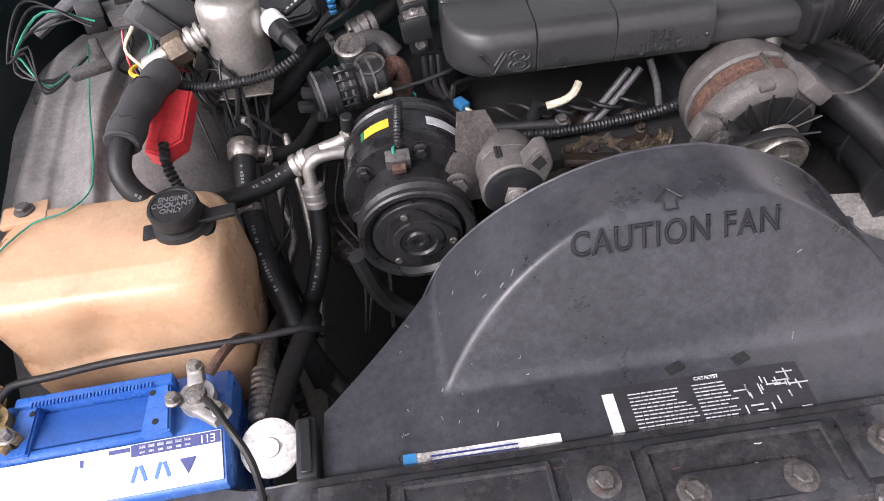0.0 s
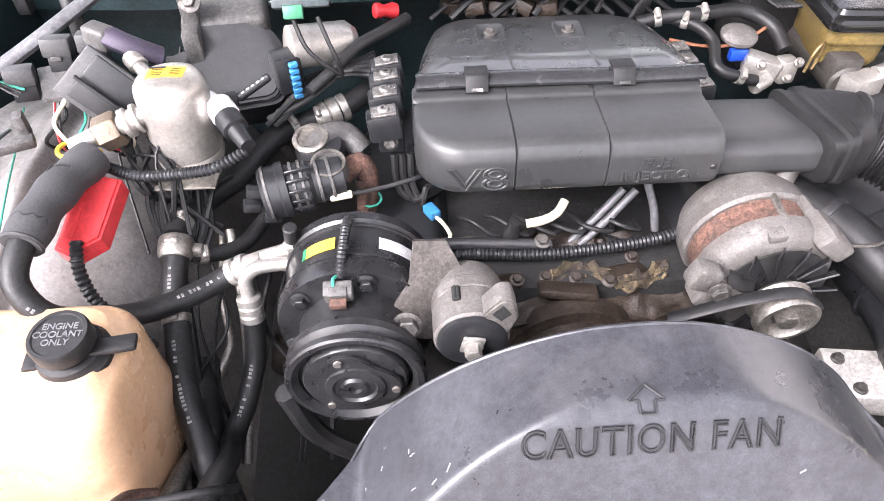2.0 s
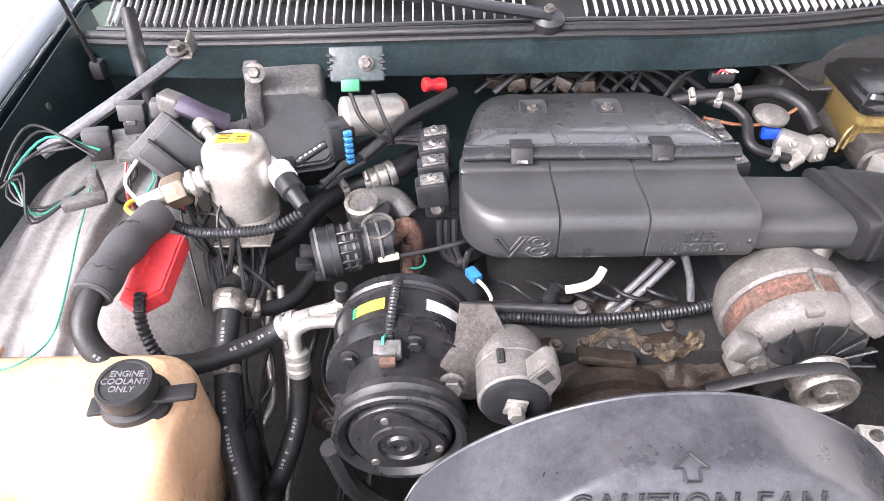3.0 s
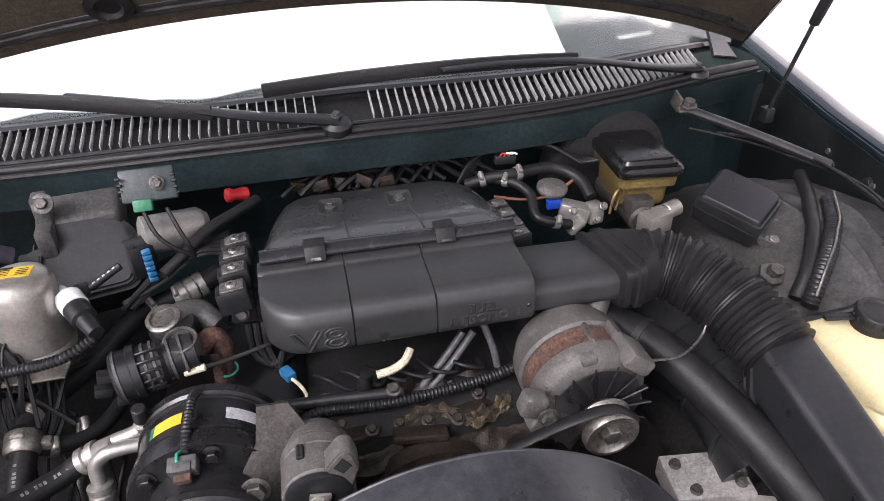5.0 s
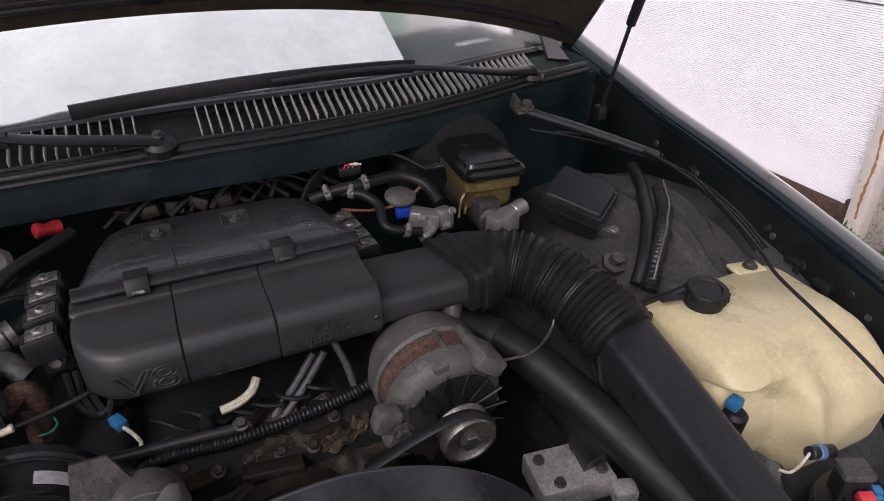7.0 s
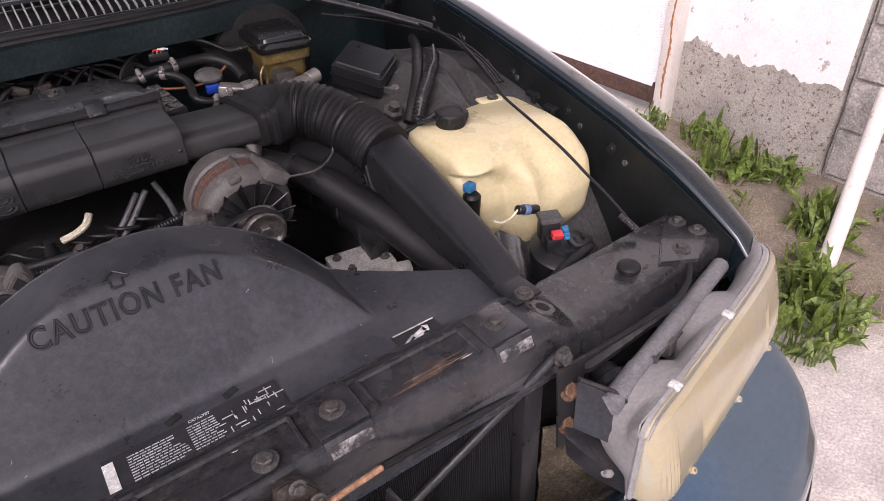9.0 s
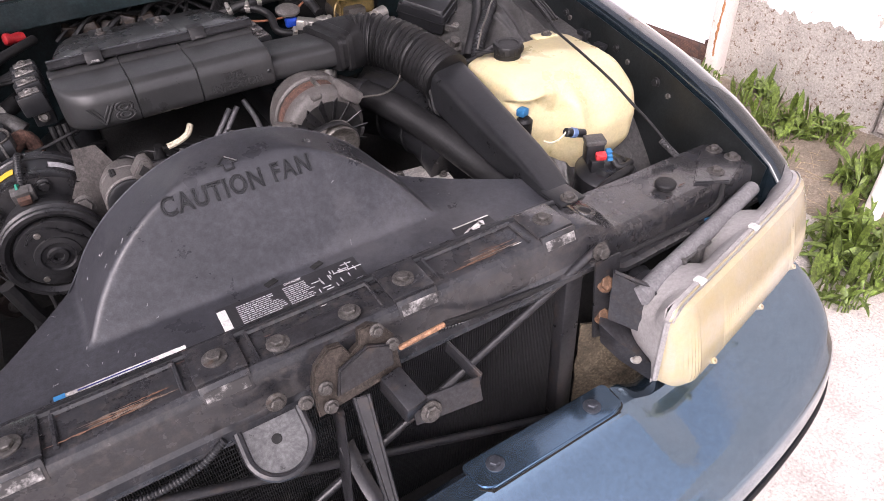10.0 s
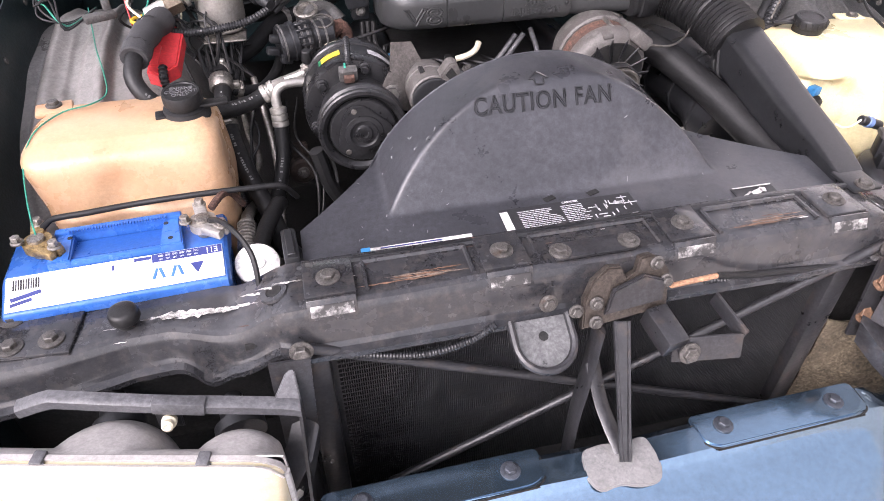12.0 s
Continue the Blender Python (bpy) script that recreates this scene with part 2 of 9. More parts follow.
FADEDPRINT = mat("faded_hose_print", (0.14, 0.14, 0.14), 0.6, var=0.4, scale=120, bump=0.02)
WIREGREY = mat("grey_wire_jacket", (0.045, 0.045, 0.046), 0.42, var=0.25, scale=40, bump=0.05, dirt=(0.09, 0.086, 0.08), dirt_amount=0.35)
DASH = mat("dash_plastic", (0.03, 0.035, 0.033), 0.7, var=0.2, scale=6)


# ---- mesh helpers ----
def origin_of(ob):
    v = Vector((0, 0, 0))
    while ob is not None:
        v += ob.location
        ob = ob.parent
    return v


SHIFT = Vector((0, 0, 0))


def shift(x=0.0, y=0.0, z=0.0):
    """Moves all that is built from here on by this much, until the next call."""
    SHIFT[:] = (x, y, z)


def thing(name, at, label, category, group="", kind=""):
    ob = new(name)
    ob.empty_display_size = 0.02
    ob.location = Vector(at) + SHIFT
    return tagged(ob, label, category, group, kind)


def part(name, bm, material, parent=None, label="", sharp=38):
    """Links a bmesh, built in world places, as one mesh under a thing or a part."""
    bm.normal_update()
    o = origin_of(parent)
    bmesh.ops.translate(bm, verts=bm.verts, vec=SHIFT - o)
    me = bpy.data.meshes.new(name)
    bm.to_mesh(me)
    bm.free()
    me.materials.append(material)
    me.shade_smooth()
    me.set_sharp_from_angle(angle=radians(sharp))
    ob = new(name, me)
    ob.parent = parent
    if label:
        ob["label"] = label
    return ob


def solid(name, bm, material, label, category, group="", kind="", sharp=38):
    """A thing that is one mesh."""
    return tagged(part(name, bm, material, None, "", sharp), label, category, group, kind)


def B():
    return bmesh.new()


def rot(rx=0, ry=0, rz=0):
    return Euler([radians(a) for a in (rx, ry, rz)]).to_matrix().to_4x4()


def box(bm, c, s, r=(0, 0, 0), bevel=0.003, seg=2, taper=1.0):
    g = bmesh.ops.create_cube(bm, size=1)
    vs = g["verts"]
    for v in vs:
        k = taper if v.co.z > 0 else 1.0
        v.co = Vector((v.co.x * s[0] * k, v.co.y * s[1] * k, v.co.z * s[2]))
    if bevel:
        es = list({e for v in vs for e in v.link_edges})
        res = bmesh.ops.bevel(bm, geom=es, offset=min(bevel, 0.45 * min(s)), segments=seg, affect='EDGES', profile=0.5)
        vs = list({v for f in res["faces"] for v in f.verts} | {v for v in vs if v.is_valid})
    bmesh.ops.transform(bm, matrix=Matrix.Translation(c) @ rot(*r), verts=vs)
    return bm


def basis(d):
    return Vector(d).normalized().to_track_quat('Z', 'Y').to_matrix().to_4x4()


def lathe(bm, at, axis, profile, seg=32, close=True):
    """profile: (radius, height along the axis) from one end to the other."""
    m = Matrix.Translation(at) @ basis(axis)
    rings = []
    for r, h in profile:
        if r < 1e-5:
            rings.append([bm.verts.new(m @ Vector((0, 0, h)))])
        else:
            rings.append([bm.verts.new(m @ Vector((r * math.cos(2 * math.pi * i / seg), r * math.sin(2 * math.pi * i / seg), h))) for i in range(seg)])
    for a, b in zip(rings, rings[1:]):
        if len(a) == 1 and len(b) == 1:
            continue
        for i in range(seg):
            j = (i + 1) % seg
            if len(a) == 1:
                bm.faces.new((a[0], b[j], b[i])[::-1])
            elif len(b) == 1:
                bm.faces.new((a[i], a[j], b[0]))
            else:
                bm.faces.new((a[i], a[j], b[j], b[i]))
    if close:
        if len(rings[0]) > 1:
            bm.faces.new(rings[0][::-1])
        if len(rings[-1]) > 1:
            bm.faces.new(rings[-1])
    return bm


def cyl(bm, p0, p1, r, r2=None, seg=20, bevel=0.0015):
    p0, p1 = Vector(p0), Vector(p1)
    d = p1 - p0
    h = d.length
    r2 = r if r2 is None else r2
    b = min(bevel, r * 0.4, r2 * 0.4, h * 0.4)
    return lathe(bm, p0, d, [(r - b, 0), (r, b), (r2, h - b), (r2 - b, h)], seg)


def spline(pts, step=0.006):
    """A smooth run of points through those given."""
    P = [Vector(p) for p in pts]
    if len(P) == 2:
        n = max(2, int((P[1] - P[0]).length / step))
        return [P[0].lerp(P[1], i / n) for i in range(n + 1)]
    P = [2 * P[0] - P[1]] + P + [2 * P[-1] - P[-2]]
    out = []
    for a, b, c, d in zip(P, P[1:], P[2:], P[3:]):
        n = max(2, int((c - b).length / step))
        for i in range(n):
            t = i / n
            out.append(0.5 * ((2 * b) + (c - a) * t + (2 * a - 5 * b + 4 * c - d) * t * t + (3 * b - a - 3 * c + d) * t ** 3))
    out.append(P[-2])
    return out


def sweep(bm, pts, r, seg=12, step=0.006, ribs=None, cap=True, flat=1.0):
    """A round tube through the points. r: a radius or a function of the share of its length; ribs: (pitch, depth)."""
    path = spline(pts, step if ribs is None else min(step, ribs[0] / 4))
    length = [0.0]
    for a, b in zip(path, path[1:]):
        length.append(length[-1] + (b - a).length)
    up = Vector((0, 0, 1))
    if abs((path[1] - path[0]).normalized().z) > 0.9:
        up = Vector((1, 0, 0))
    rings = []
    for i, p in enumerate(path):
        t = (path[min(i + 1, len(path) - 1)] - path[max(i - 1, 0)]).normalized()
        side = t.cross(up).normalized()
        up = side.cross(t).normalized()
        rad = r(length[i] / length[-1]) if callable(r) else r
        if ribs:
            rad -= ribs[1] * (0.5 + 0.5 * math.cos(2 * math.pi * length[i] / ribs[0]))
        rings.append([bm.verts.new(p + rad * (math.cos(2 * math.pi * k / seg) * side + flat * math.sin(2 * math.pi * k / seg) * up)) for k in range(seg)])
    for a, b in zip(rings, rings[1:]):
        for k in range(seg):
            j = (k + 1) % seg
            bm.faces.new((a[k], a[j], b[j], b[k]))
    if cap:
        bm.faces.new(rings[0][::-1])
        bm.faces.new(rings[-1])
    return bm


def loft(bm, rings, closed=True, caps=True):
    vs = [[bm.verts.new(p) for p in ring] for ring in rings]
    n = len(vs[0])
    for a, b in zip(vs, vs[1:]):
        for i in range(n if closed else n - 1):
            j = (i + 1) % n
            bm.faces.new((a[i], a[j], b[j], b[i]))
    if caps and closed:
        bm.faces.new(vs[0][::-1])
        bm.faces.new(vs[-1])
    bmesh.ops.recalc_face_normals(bm, faces=bm.faces)
    return bm


def prism(bm, outline, depth, m=None, bevel=0.002):
    """An outline in x, y raised by depth along z, then placed by the pose m."""
    lo = [bm.verts.new((x, y, 0)) for x, y in outline]
    hi = [bm.verts.new((x, y, depth)) for x, y in outline]
    n = len(lo)
    faces = [bm.faces.new(lo[::-1]), bm.faces.new(hi)]
    for i in range(n):
        j = (i + 1) % n
        faces.append(bm.faces.new((lo[i], lo[j], hi[j], hi[i])))
    bmesh.ops.recalc_face_normals(bm, faces=faces)
    vs = lo + hi
    if bevel:
        es = [e for e in faces[1].edges]
        res = bmesh.ops.bevel(bm, geom=es, offset=bevel, segments=2, affect='EDGES')
        vs = [v for v in set(vs) | {v for f in res["faces"] for v in f.verts} if v.is_valid]
    if m is not None:
        bmesh.ops.transform(bm, matrix=m, verts=vs)
    return bm


def plate(bm, pts, thick, bevel=0.0015):
    """A flat sheet with the given corners in space, thickened against its normal."""
    P = [Vector(p) for p in pts]
    n = (P[1] - P[0]).cross(P[2] - P[0]).normalized()
    hi = [bm.verts.new(p) for p in P]
    lo = [bm.verts.new(p - n * thick) for p in P]
    k = len(P)
    faces = [bm.faces.new(hi), bm.faces.new(lo[::-1])]
    for i in range(k):
        j = (i + 1) % k
        faces.append(bm.faces.new((lo[i], lo[j], hi[j], hi[i])))
    bmesh.ops.recalc_face_normals(bm, faces=faces)
    if bevel:
        bmesh.ops.bevel(bm, geom=list(faces[0].edges), offset=bevel, segments=2, affect='EDGES')
    return bm


def grid_sheet(bm, fn, nu, nv, thick=0.0):
    """A sheet from fn(u, v), u and v from 0 to 1; thickened downwards along its normals."""
    vs = [[bm.verts.new(fn(i / nu, j / nv)) for j in range(nv + 1)] for i in range(nu + 1)]
    for i in range(nu):
        for j in range(nv):
            bm.faces.new((vs[i][j], vs[i + 1][j], vs[i + 1][j + 1], vs[i][j + 1]))
    bmesh.ops.recalc_face_normals(bm, faces=bm.faces)
    if thick:
        # a second skin set back along the normals, closed round the rim
        bm.normal_update()
        under = [[bm.verts.new(v.co - v.normal * thick) for v in row] for row in vs]
        for i in range(nu):
            for j in range(nv):
                bm.faces.new((under[i][j], under[i][j + 1], under[i + 1][j + 1], under[i + 1][j]))
        rim = [(i, 0) for i in range(nu)] + [(nu, j) for j in range(nv)] + [(i, nv) for i in range(nu, 0, -1)] + [(0, j) for j in range(nv, 0, -1)]
        for (a, b), (c, d) in zip(rim, rim[1:] + rim[:1]):
            bm.faces.new((vs[a][b], under[a][b], under[c][d], vs[c][d]))
        bmesh.ops.recalc_face_normals(bm, faces=bm.faces)
    return bm


def hexbolt(bm, at, axis=(0, 0, 1), r=0.009, washer=0.013, h=0.007):
    lathe(bm, at, axis, [(washer, 0), (washer, 0.002), (washer * 0.8, 0.003), (r * 0.9, 0.003)], 20, close=False)
    lathe(bm, at, axis, [(r, 0.003), (r, h - 0.001), (r * 0.85, h), (0, h)], 6, close=False)
    return bm


def bolt(at, parent, axis=(0, 0, 1), r=0.009, washer=0.013, h=0.008, material=None):
    return part("bolt", hexbolt(B(), at, axis, r, washer, h), material or BOLTM, parent, sharp=30)


def text_mesh(name, body, size, m, material, parent, depth=0.0008, bold=0.0, label="", spacing=1.0, outline=0.0):
    cu = bpy.data.curves.new(name, 'FONT')
    cu.body, cu.size, cu.extrude, cu.offset = body, size, depth, bold
    cu.space_character = spacing
    cu.align_x, cu.align_y = 'CENTER', 'CENTER'
    if outline:
        cu.fill_mode, cu.extrude, cu.bevel_depth, cu.bevel_resolution = 'NONE', 0.0, outline, 1
    ob = bpy.data.objects.new(name, cu)
    scene.collection.objects.link(ob)
    dg = bpy.context.evaluated_depsgraph_get()
    me = bpy.data.meshes.new_from_object(ob.evaluated_get(dg))
    bpy.data.objects.remove(ob)
    bpy.data.curves.remove(cu)
    bm = B()
    bm.from_mesh(me)
    bpy.data.meshes.remove(me)
    bmesh.ops.transform(bm, matrix=m, verts=bm.verts)
    return part(name, bm, material, parent, label)


def smin(a, b, k):
    h = max(k - abs(a - b), 0) / k
    return min(a, b) - h * h * k * 0.25


def smax(a, b, k):
    return -smin(-a, -b, k)


def round_outline(pts, r, seg=4):
    """Rounds the corners of a closed outline in x and y."""
    out = []
    n = len(pts)
    for i in range(n):
        a, b, c = Vector(pts[i - 1]), Vector(pts[i]), Vector(pts[(i + 1) % n])
        ra = min(r, (a - b).length * 0.45, (c - b).length * 0.45)
        p, q = b + (a - b).normalized() * ra, b + (c - b).normalized() * ra
        for k in range(seg + 1):
            t = k / seg
            out.append(tuple((1 - t) ** 2 * p + 2 * t * (1 - t) * b + t * t * q))
    return out



# ---- ground, wall and gate beside the car ----
bm = B()
grid_sheet(bm, lambda u, v: Vector(((u - 0.5) * 400, (v - 0.5) * 400, 0.0)), 20, 20)
solid("ground", bm, CONCRETE, "pale worn concrete yard with fine grit", "ground", kind="structure")
shift(-0.12, -0.05, 0)
# upright outlines are drawn as (y, z) and thickened along x
UPRIGHT = Matrix(((0, 0, 1, 0), (1, 0, 0, 0), (0, 1, 0, 0), (0, 0, 0, 1)))


def crack_y(z):
    return 0.660 + 0.010 * noise.noise((z * 5, 3, 1)) + 0.006 * noise.noise((z * 24, 7, 2))


def paint_edge(y):
    """Lower edge of the paint that is still on the plaster."""
    base = 0.375 + 0.045 * math.exp(-((y - 1.31) / 0.07) ** 2) + 0.020 * math.exp(-((y - 0.98) / 0.08) ** 2)
    return base + 0.050 * noise.noise((y * 9, 1, 1)) + 0.026 * noise.noise((y * 27, 5, 1)) + 0.010 * noise.noise((y * 70, 9, 1)) + 0.005 * noise.noise((y * 160, 2, 1))


LEVELS = [0.05 * k for k in range(61)]
bm = B()
prism(bm, [(crack_y(z) + 0.004, z) for z in LEVELS] + [(1.43, 3.0), (1.43, 0.0)], 0.22, Matrix.Translation((2.73, 0, 0)) @ UPRIGHT, 0)
wall_east = solid("wall_east", bm, PLASTER, "stained peeling plaster yard wall behind weeds", "wall", kind="structure")
bm = B()
run = [0.672 + 0.002 * k for k in range(377)]
prism(bm, [(y, paint_edge(y)) for y in run] + [(run[-1], 2.98), (run[0], 2.98)], 0.006, Matrix.Translation((2.7265, 0, 0)) @ UPRIGHT, 0)
part("paint_coat", bm, OLDPAINT, wall_east, "peeling white paint with a ragged lower edge")
rnd = random.Random(12)
bm = B()
prism(bm, [(crack_y(z) - 0.004, z) for z in LEVELS] + [(-3.23, 3.0), (-3.23, 0.0)], 0.20, Matrix.Translation((2.75, 0, 0)) @ UPRIGHT, 0)
wall_block = solid("wall_block", bm, BLOCK, "rough grey concrete block yard wall", "wall", kind="structure")
for row in range(7):
    for col in range(3):
        y1 = 0.645 - 0.91 * col - (0.40 if row % 2 and col else 0.0)
        y0 = y1 - (0.50 if row % 2 and col == 0 else 0.90)
        bm = B()
        box(bm, (2.745 + rnd.uniform(-0.002, 0.002), (y0 + y1) / 2, 0.02 + 0.205 * row + 0.0975), (0.018, y1 - y0, 0.195), bevel=0.006, seg=1)
        part("concrete_block", bm, BLOCK, wall_block)
bm = B()
box(bm, (2.70, 1.455, 1.5), (0.075, 0.075, 3.0), bevel=0.006)
post = solid("gate_post", bm, RUSTYWHITE, "rusty white-painted square steel gate post", "gate post")
bm = B()
levels = [0.12 + 0.012 * k for k in range(160)]
prism(bm, [(1.447 + 0.011 * noise.noise((z * 7, 1, 1)) - 0.011 * (0.25 + abs(noise.noise((z * 26, 4, 1)))), z) for z in levels] + [(1.447 + 0.011 * noise.noise((z * 7, 1, 1)) + 0.011 * (0.25 + abs(noise.noise((z * 24, 8, 1)))), z) for z in levels[::-1]], 0.002, Matrix.Translation((2.661, 0, 0)) @ UPRIGHT, 0)
part("rust_streak", bm, mat("orange_rust", (0.36, 0.16, 0.065), 0.85, var=0.35, scale=40, bump=0.4, dirt=(0.55, 0.47, 0.40), dirt_amount=0.42, edge=0.06), post, "long orange rust streak")
gate = thing("gate", (2.72, 3.4, 0.05), "white corrugated sheet gate with brown bottom rail", "gate")
bm = B()


def corrugated(u, v):
    return Vector((2.715 + 0.0018 * math.sin(v * 2 * math.pi * 320), 1.50 + u * 4.2, 0.14 + v * 2.9))


grid_sheet(bm, corrugated, 2, 1920, 0.002)
part("sheet", bm, GATEWHITE, gate, sharp=60)
bm = B()
box(bm, (2.715, 3.6, 0.10), (0.05, 4.2, 0.07), bevel=0.004)
box(bm, (2.715, 1.52, 0.10), (0.045, 0.02, 0.14), bevel=0.003)
part("bottom_rail", bm, RUST, gate, "brown rusty rail")
bm = B()
box(bm, (2.7115, 3.5, 0.905), (0.003, 4.1, 0.004), (-1.4, 0, 0), bevel=0)
part("sheet_lap", bm, GREYSTEEL, gate, "dark lap line between two sheets")
bm = B()
lathe(bm, (2.135, 0.30, 0.0), (0.535, 0.196, 0.46), [(0.030, 0), (0.030, 0.70), (0.028, 0.71), (0, 0.71)], 20)
solid("leaning_pole", bm, RUSTYWHITE, "rust-streaked cream painted pole standing in weeds", "pole")
bm = B()
grid_sheet(bm, lambda u, v: Vector((2.02 + 0.72 * u, -1.2 + 2.7 * v, 0.004 + 0.03 * math.sin(u * 3.1) * (0.6 + 0.6 * noise.noise((u * 6, v * 14, 3))))), 16, 50)
solid("soil_strip", bm, SOIL, "dry earth strip along the wall foot", "soil", kind="structure")


def weed(at, radius, size, count, seed, label):
    """A patch of broad-leaved rosettes."""
    rnd = random.Random(seed)
    t = thing("weed", at, label, "plant", "weeds at the wall")
    stem_bm, leaf_bm = B(), B()
    for i in range(int(count * 1.5)):
        a, lean = rnd.uniform(0, 2 * math.pi), rnd.uniform(0.1, 1.2)
        length = size * rnd.uniform(0.35, 1.15)
        w = length * rnd.uniform(0.14, 0.26)
        d = Vector((math.cos(a), math.sin(a), 0))
        side = Vector((-d.y, d.x, 0))
        b, far = rnd.uniform(0, 2 * math.pi), radius * math.sqrt(rnd.random())
        lift = size * rnd.uniform(0.0, 0.9) * (1 - far / radius * 0.6)
        root = Vector(at) + Vector((math.cos(b), math.sin(b), 0)) * far
        foot = root + Vector((0, 0, lift))
        pts = []
        for k in range(5):
            s = k / 4
            c = foot + d * length * lean * s * 0.75 + Vector((0, 0, length * (s * (0.95 - 0.45 * lean) - 0.5 * lean * s * s)))
            half = w * math.sin(math.pi * min(0.98, 0.10 + 0.88 * s)) * 0.5
            pts.append((c - side * half, c - Vector((0, 0, half * 0.4)), c + side * half + Vector((0, 0, half * rnd.uniform(0.0, 0.5)))))
        vs = [[leaf_bm.verts.new(p) for p in row] for row in pts]
        for p, q in zip(vs, vs[1:]):
            for k in range(2):
                leaf_bm.faces.new((p[k], p[k + 1], q[k + 1], q[k]))
        sweep(stem_bm, [root, foot + Vector((0, 0, 0.002)), pts[1][1]], 0.0025, 4, 0.05)
    tagged(part("foliage", leaf_bm, LEAF, t), kind="stuff")
    tagged(part("stalk_tuft", stem_bm, LEAF, t), kind="stuff")
    return t


for i, (x, y, r, s, n) in enumerate(((2.62, 1.12, 0.12, 0.13, 55), (2.44, 0.90, 0.14, 0.15, 80), (2.53, 0.74, 0.10, 0.13, 45), (2.31, 0.43, 0.11, 0.17, 60), (1.93, 0.28, 0.13, 0.15, 75), (1.87, 0.17, 0.12, 0.14, 65),
                                     (1.72, 0.15, 0.09, 0.11, 40), (2.10, 0.36, 0.06, 0.08, 16), (2.26, 0.72, 0.05, 0.07, 12), (2.58, 1.42, 0.10, 0.10, 30), (2.60, 0.32, 0.05, 0.07, 12))):
    weed((x, y, 0.0), r, s, n, 40 + i, "dense patch of broad-leaved green weeds on the concrete edge" if i < 7 else "small patch of green weeds at the wall foot")

rnd = random.Random(77)
bm = B()
for i in range(420):
    y = rnd.uniform(-1.0, 1.35)
    edge = 1.93 + 0.30 * max(0.0, y - 0.2)
    x = edge + abs(rnd.gauss(0, 0.16))
    a, ln = rnd.uniform(0, math.pi), rnd.uniform(0.02, 0.10)
    d = Vector((math.cos(a), math.sin(a), rnd.uniform(-0.05, 0.15))) * ln
    p = Vector((x, y, 0.012 + rnd.uniform(0, 0.02)))
    sweep(bm, [p, p + d * 0.5 + Vector((0, 0, rnd.uniform(-0.004, 0.008))), p + d], 0.0011, 4, 0.05)
solid("dry_twigs", bm, STRAW, "scattered dry straw and twigs among the weeds", "twigs", kind="stuff")

shift()

# ---- car body ----
car = thing("car", (0, 1.2, 0.0), "dark teal sedan with open hood and bare front end", "car")


def along(x, rows):
    """Straight runs between (x, value) rows, carried on past both ends."""
    for (a, p), (b, q) in zip(rows, rows[1:]):
        if x <= b:
            break
    return p + (q - p) * (x - a) / (b - a)


SEAL_DROP = ((-0.80, 0.030), (-0.60, 0.028), (-0.45, 0.023), (-0.30, 0.018), (-0.15, 0.015), (0.0, 0.014), (0.15, 0.017), (0.30, 0.020), (0.45, 0.017), (0.60, 0.009), (0.80, 0.005))


def seal_y(x):
    return 0.812 + 0.172 * min(abs(x + 0.06) / 0.82, 1.1) ** 2


def seal_z(x):
    return 1.114 - 0.036 * min(abs(x) / 0.79, 1.1) ** 2 - along(x, SEAL_DROP)


def lip_z(x):
    """Height of the cowl lip that carries the hood seal."""
    return seal_z(x) - 0.028 + 0.009 * min(1.0, max(0.0, (x - 0.15) / 0.4))


RIGHT_RAIL = ((-0.075, 0.735), (-0.02, 0.780), (0.02, 0.798), (0.105, 0.833), (0.25, 0.883), (0.42, 0.925), (0.54, 0.952), (0.69, 0.983), (0.84, 1.008), (1.12, 1.072))


def rail_z(y, side=1):
    """Height of the fender flange."""
    if side > 0:
        return along(y, RIGHT_RAIL)
    return 0.903 + 0.158 * y - 0.42 * max(0.0, 0.15 - y)


def rail_x(y, side=1):
    return 0.816 if side > 0 else 0.774 + 0.022 * max(0.0, y)


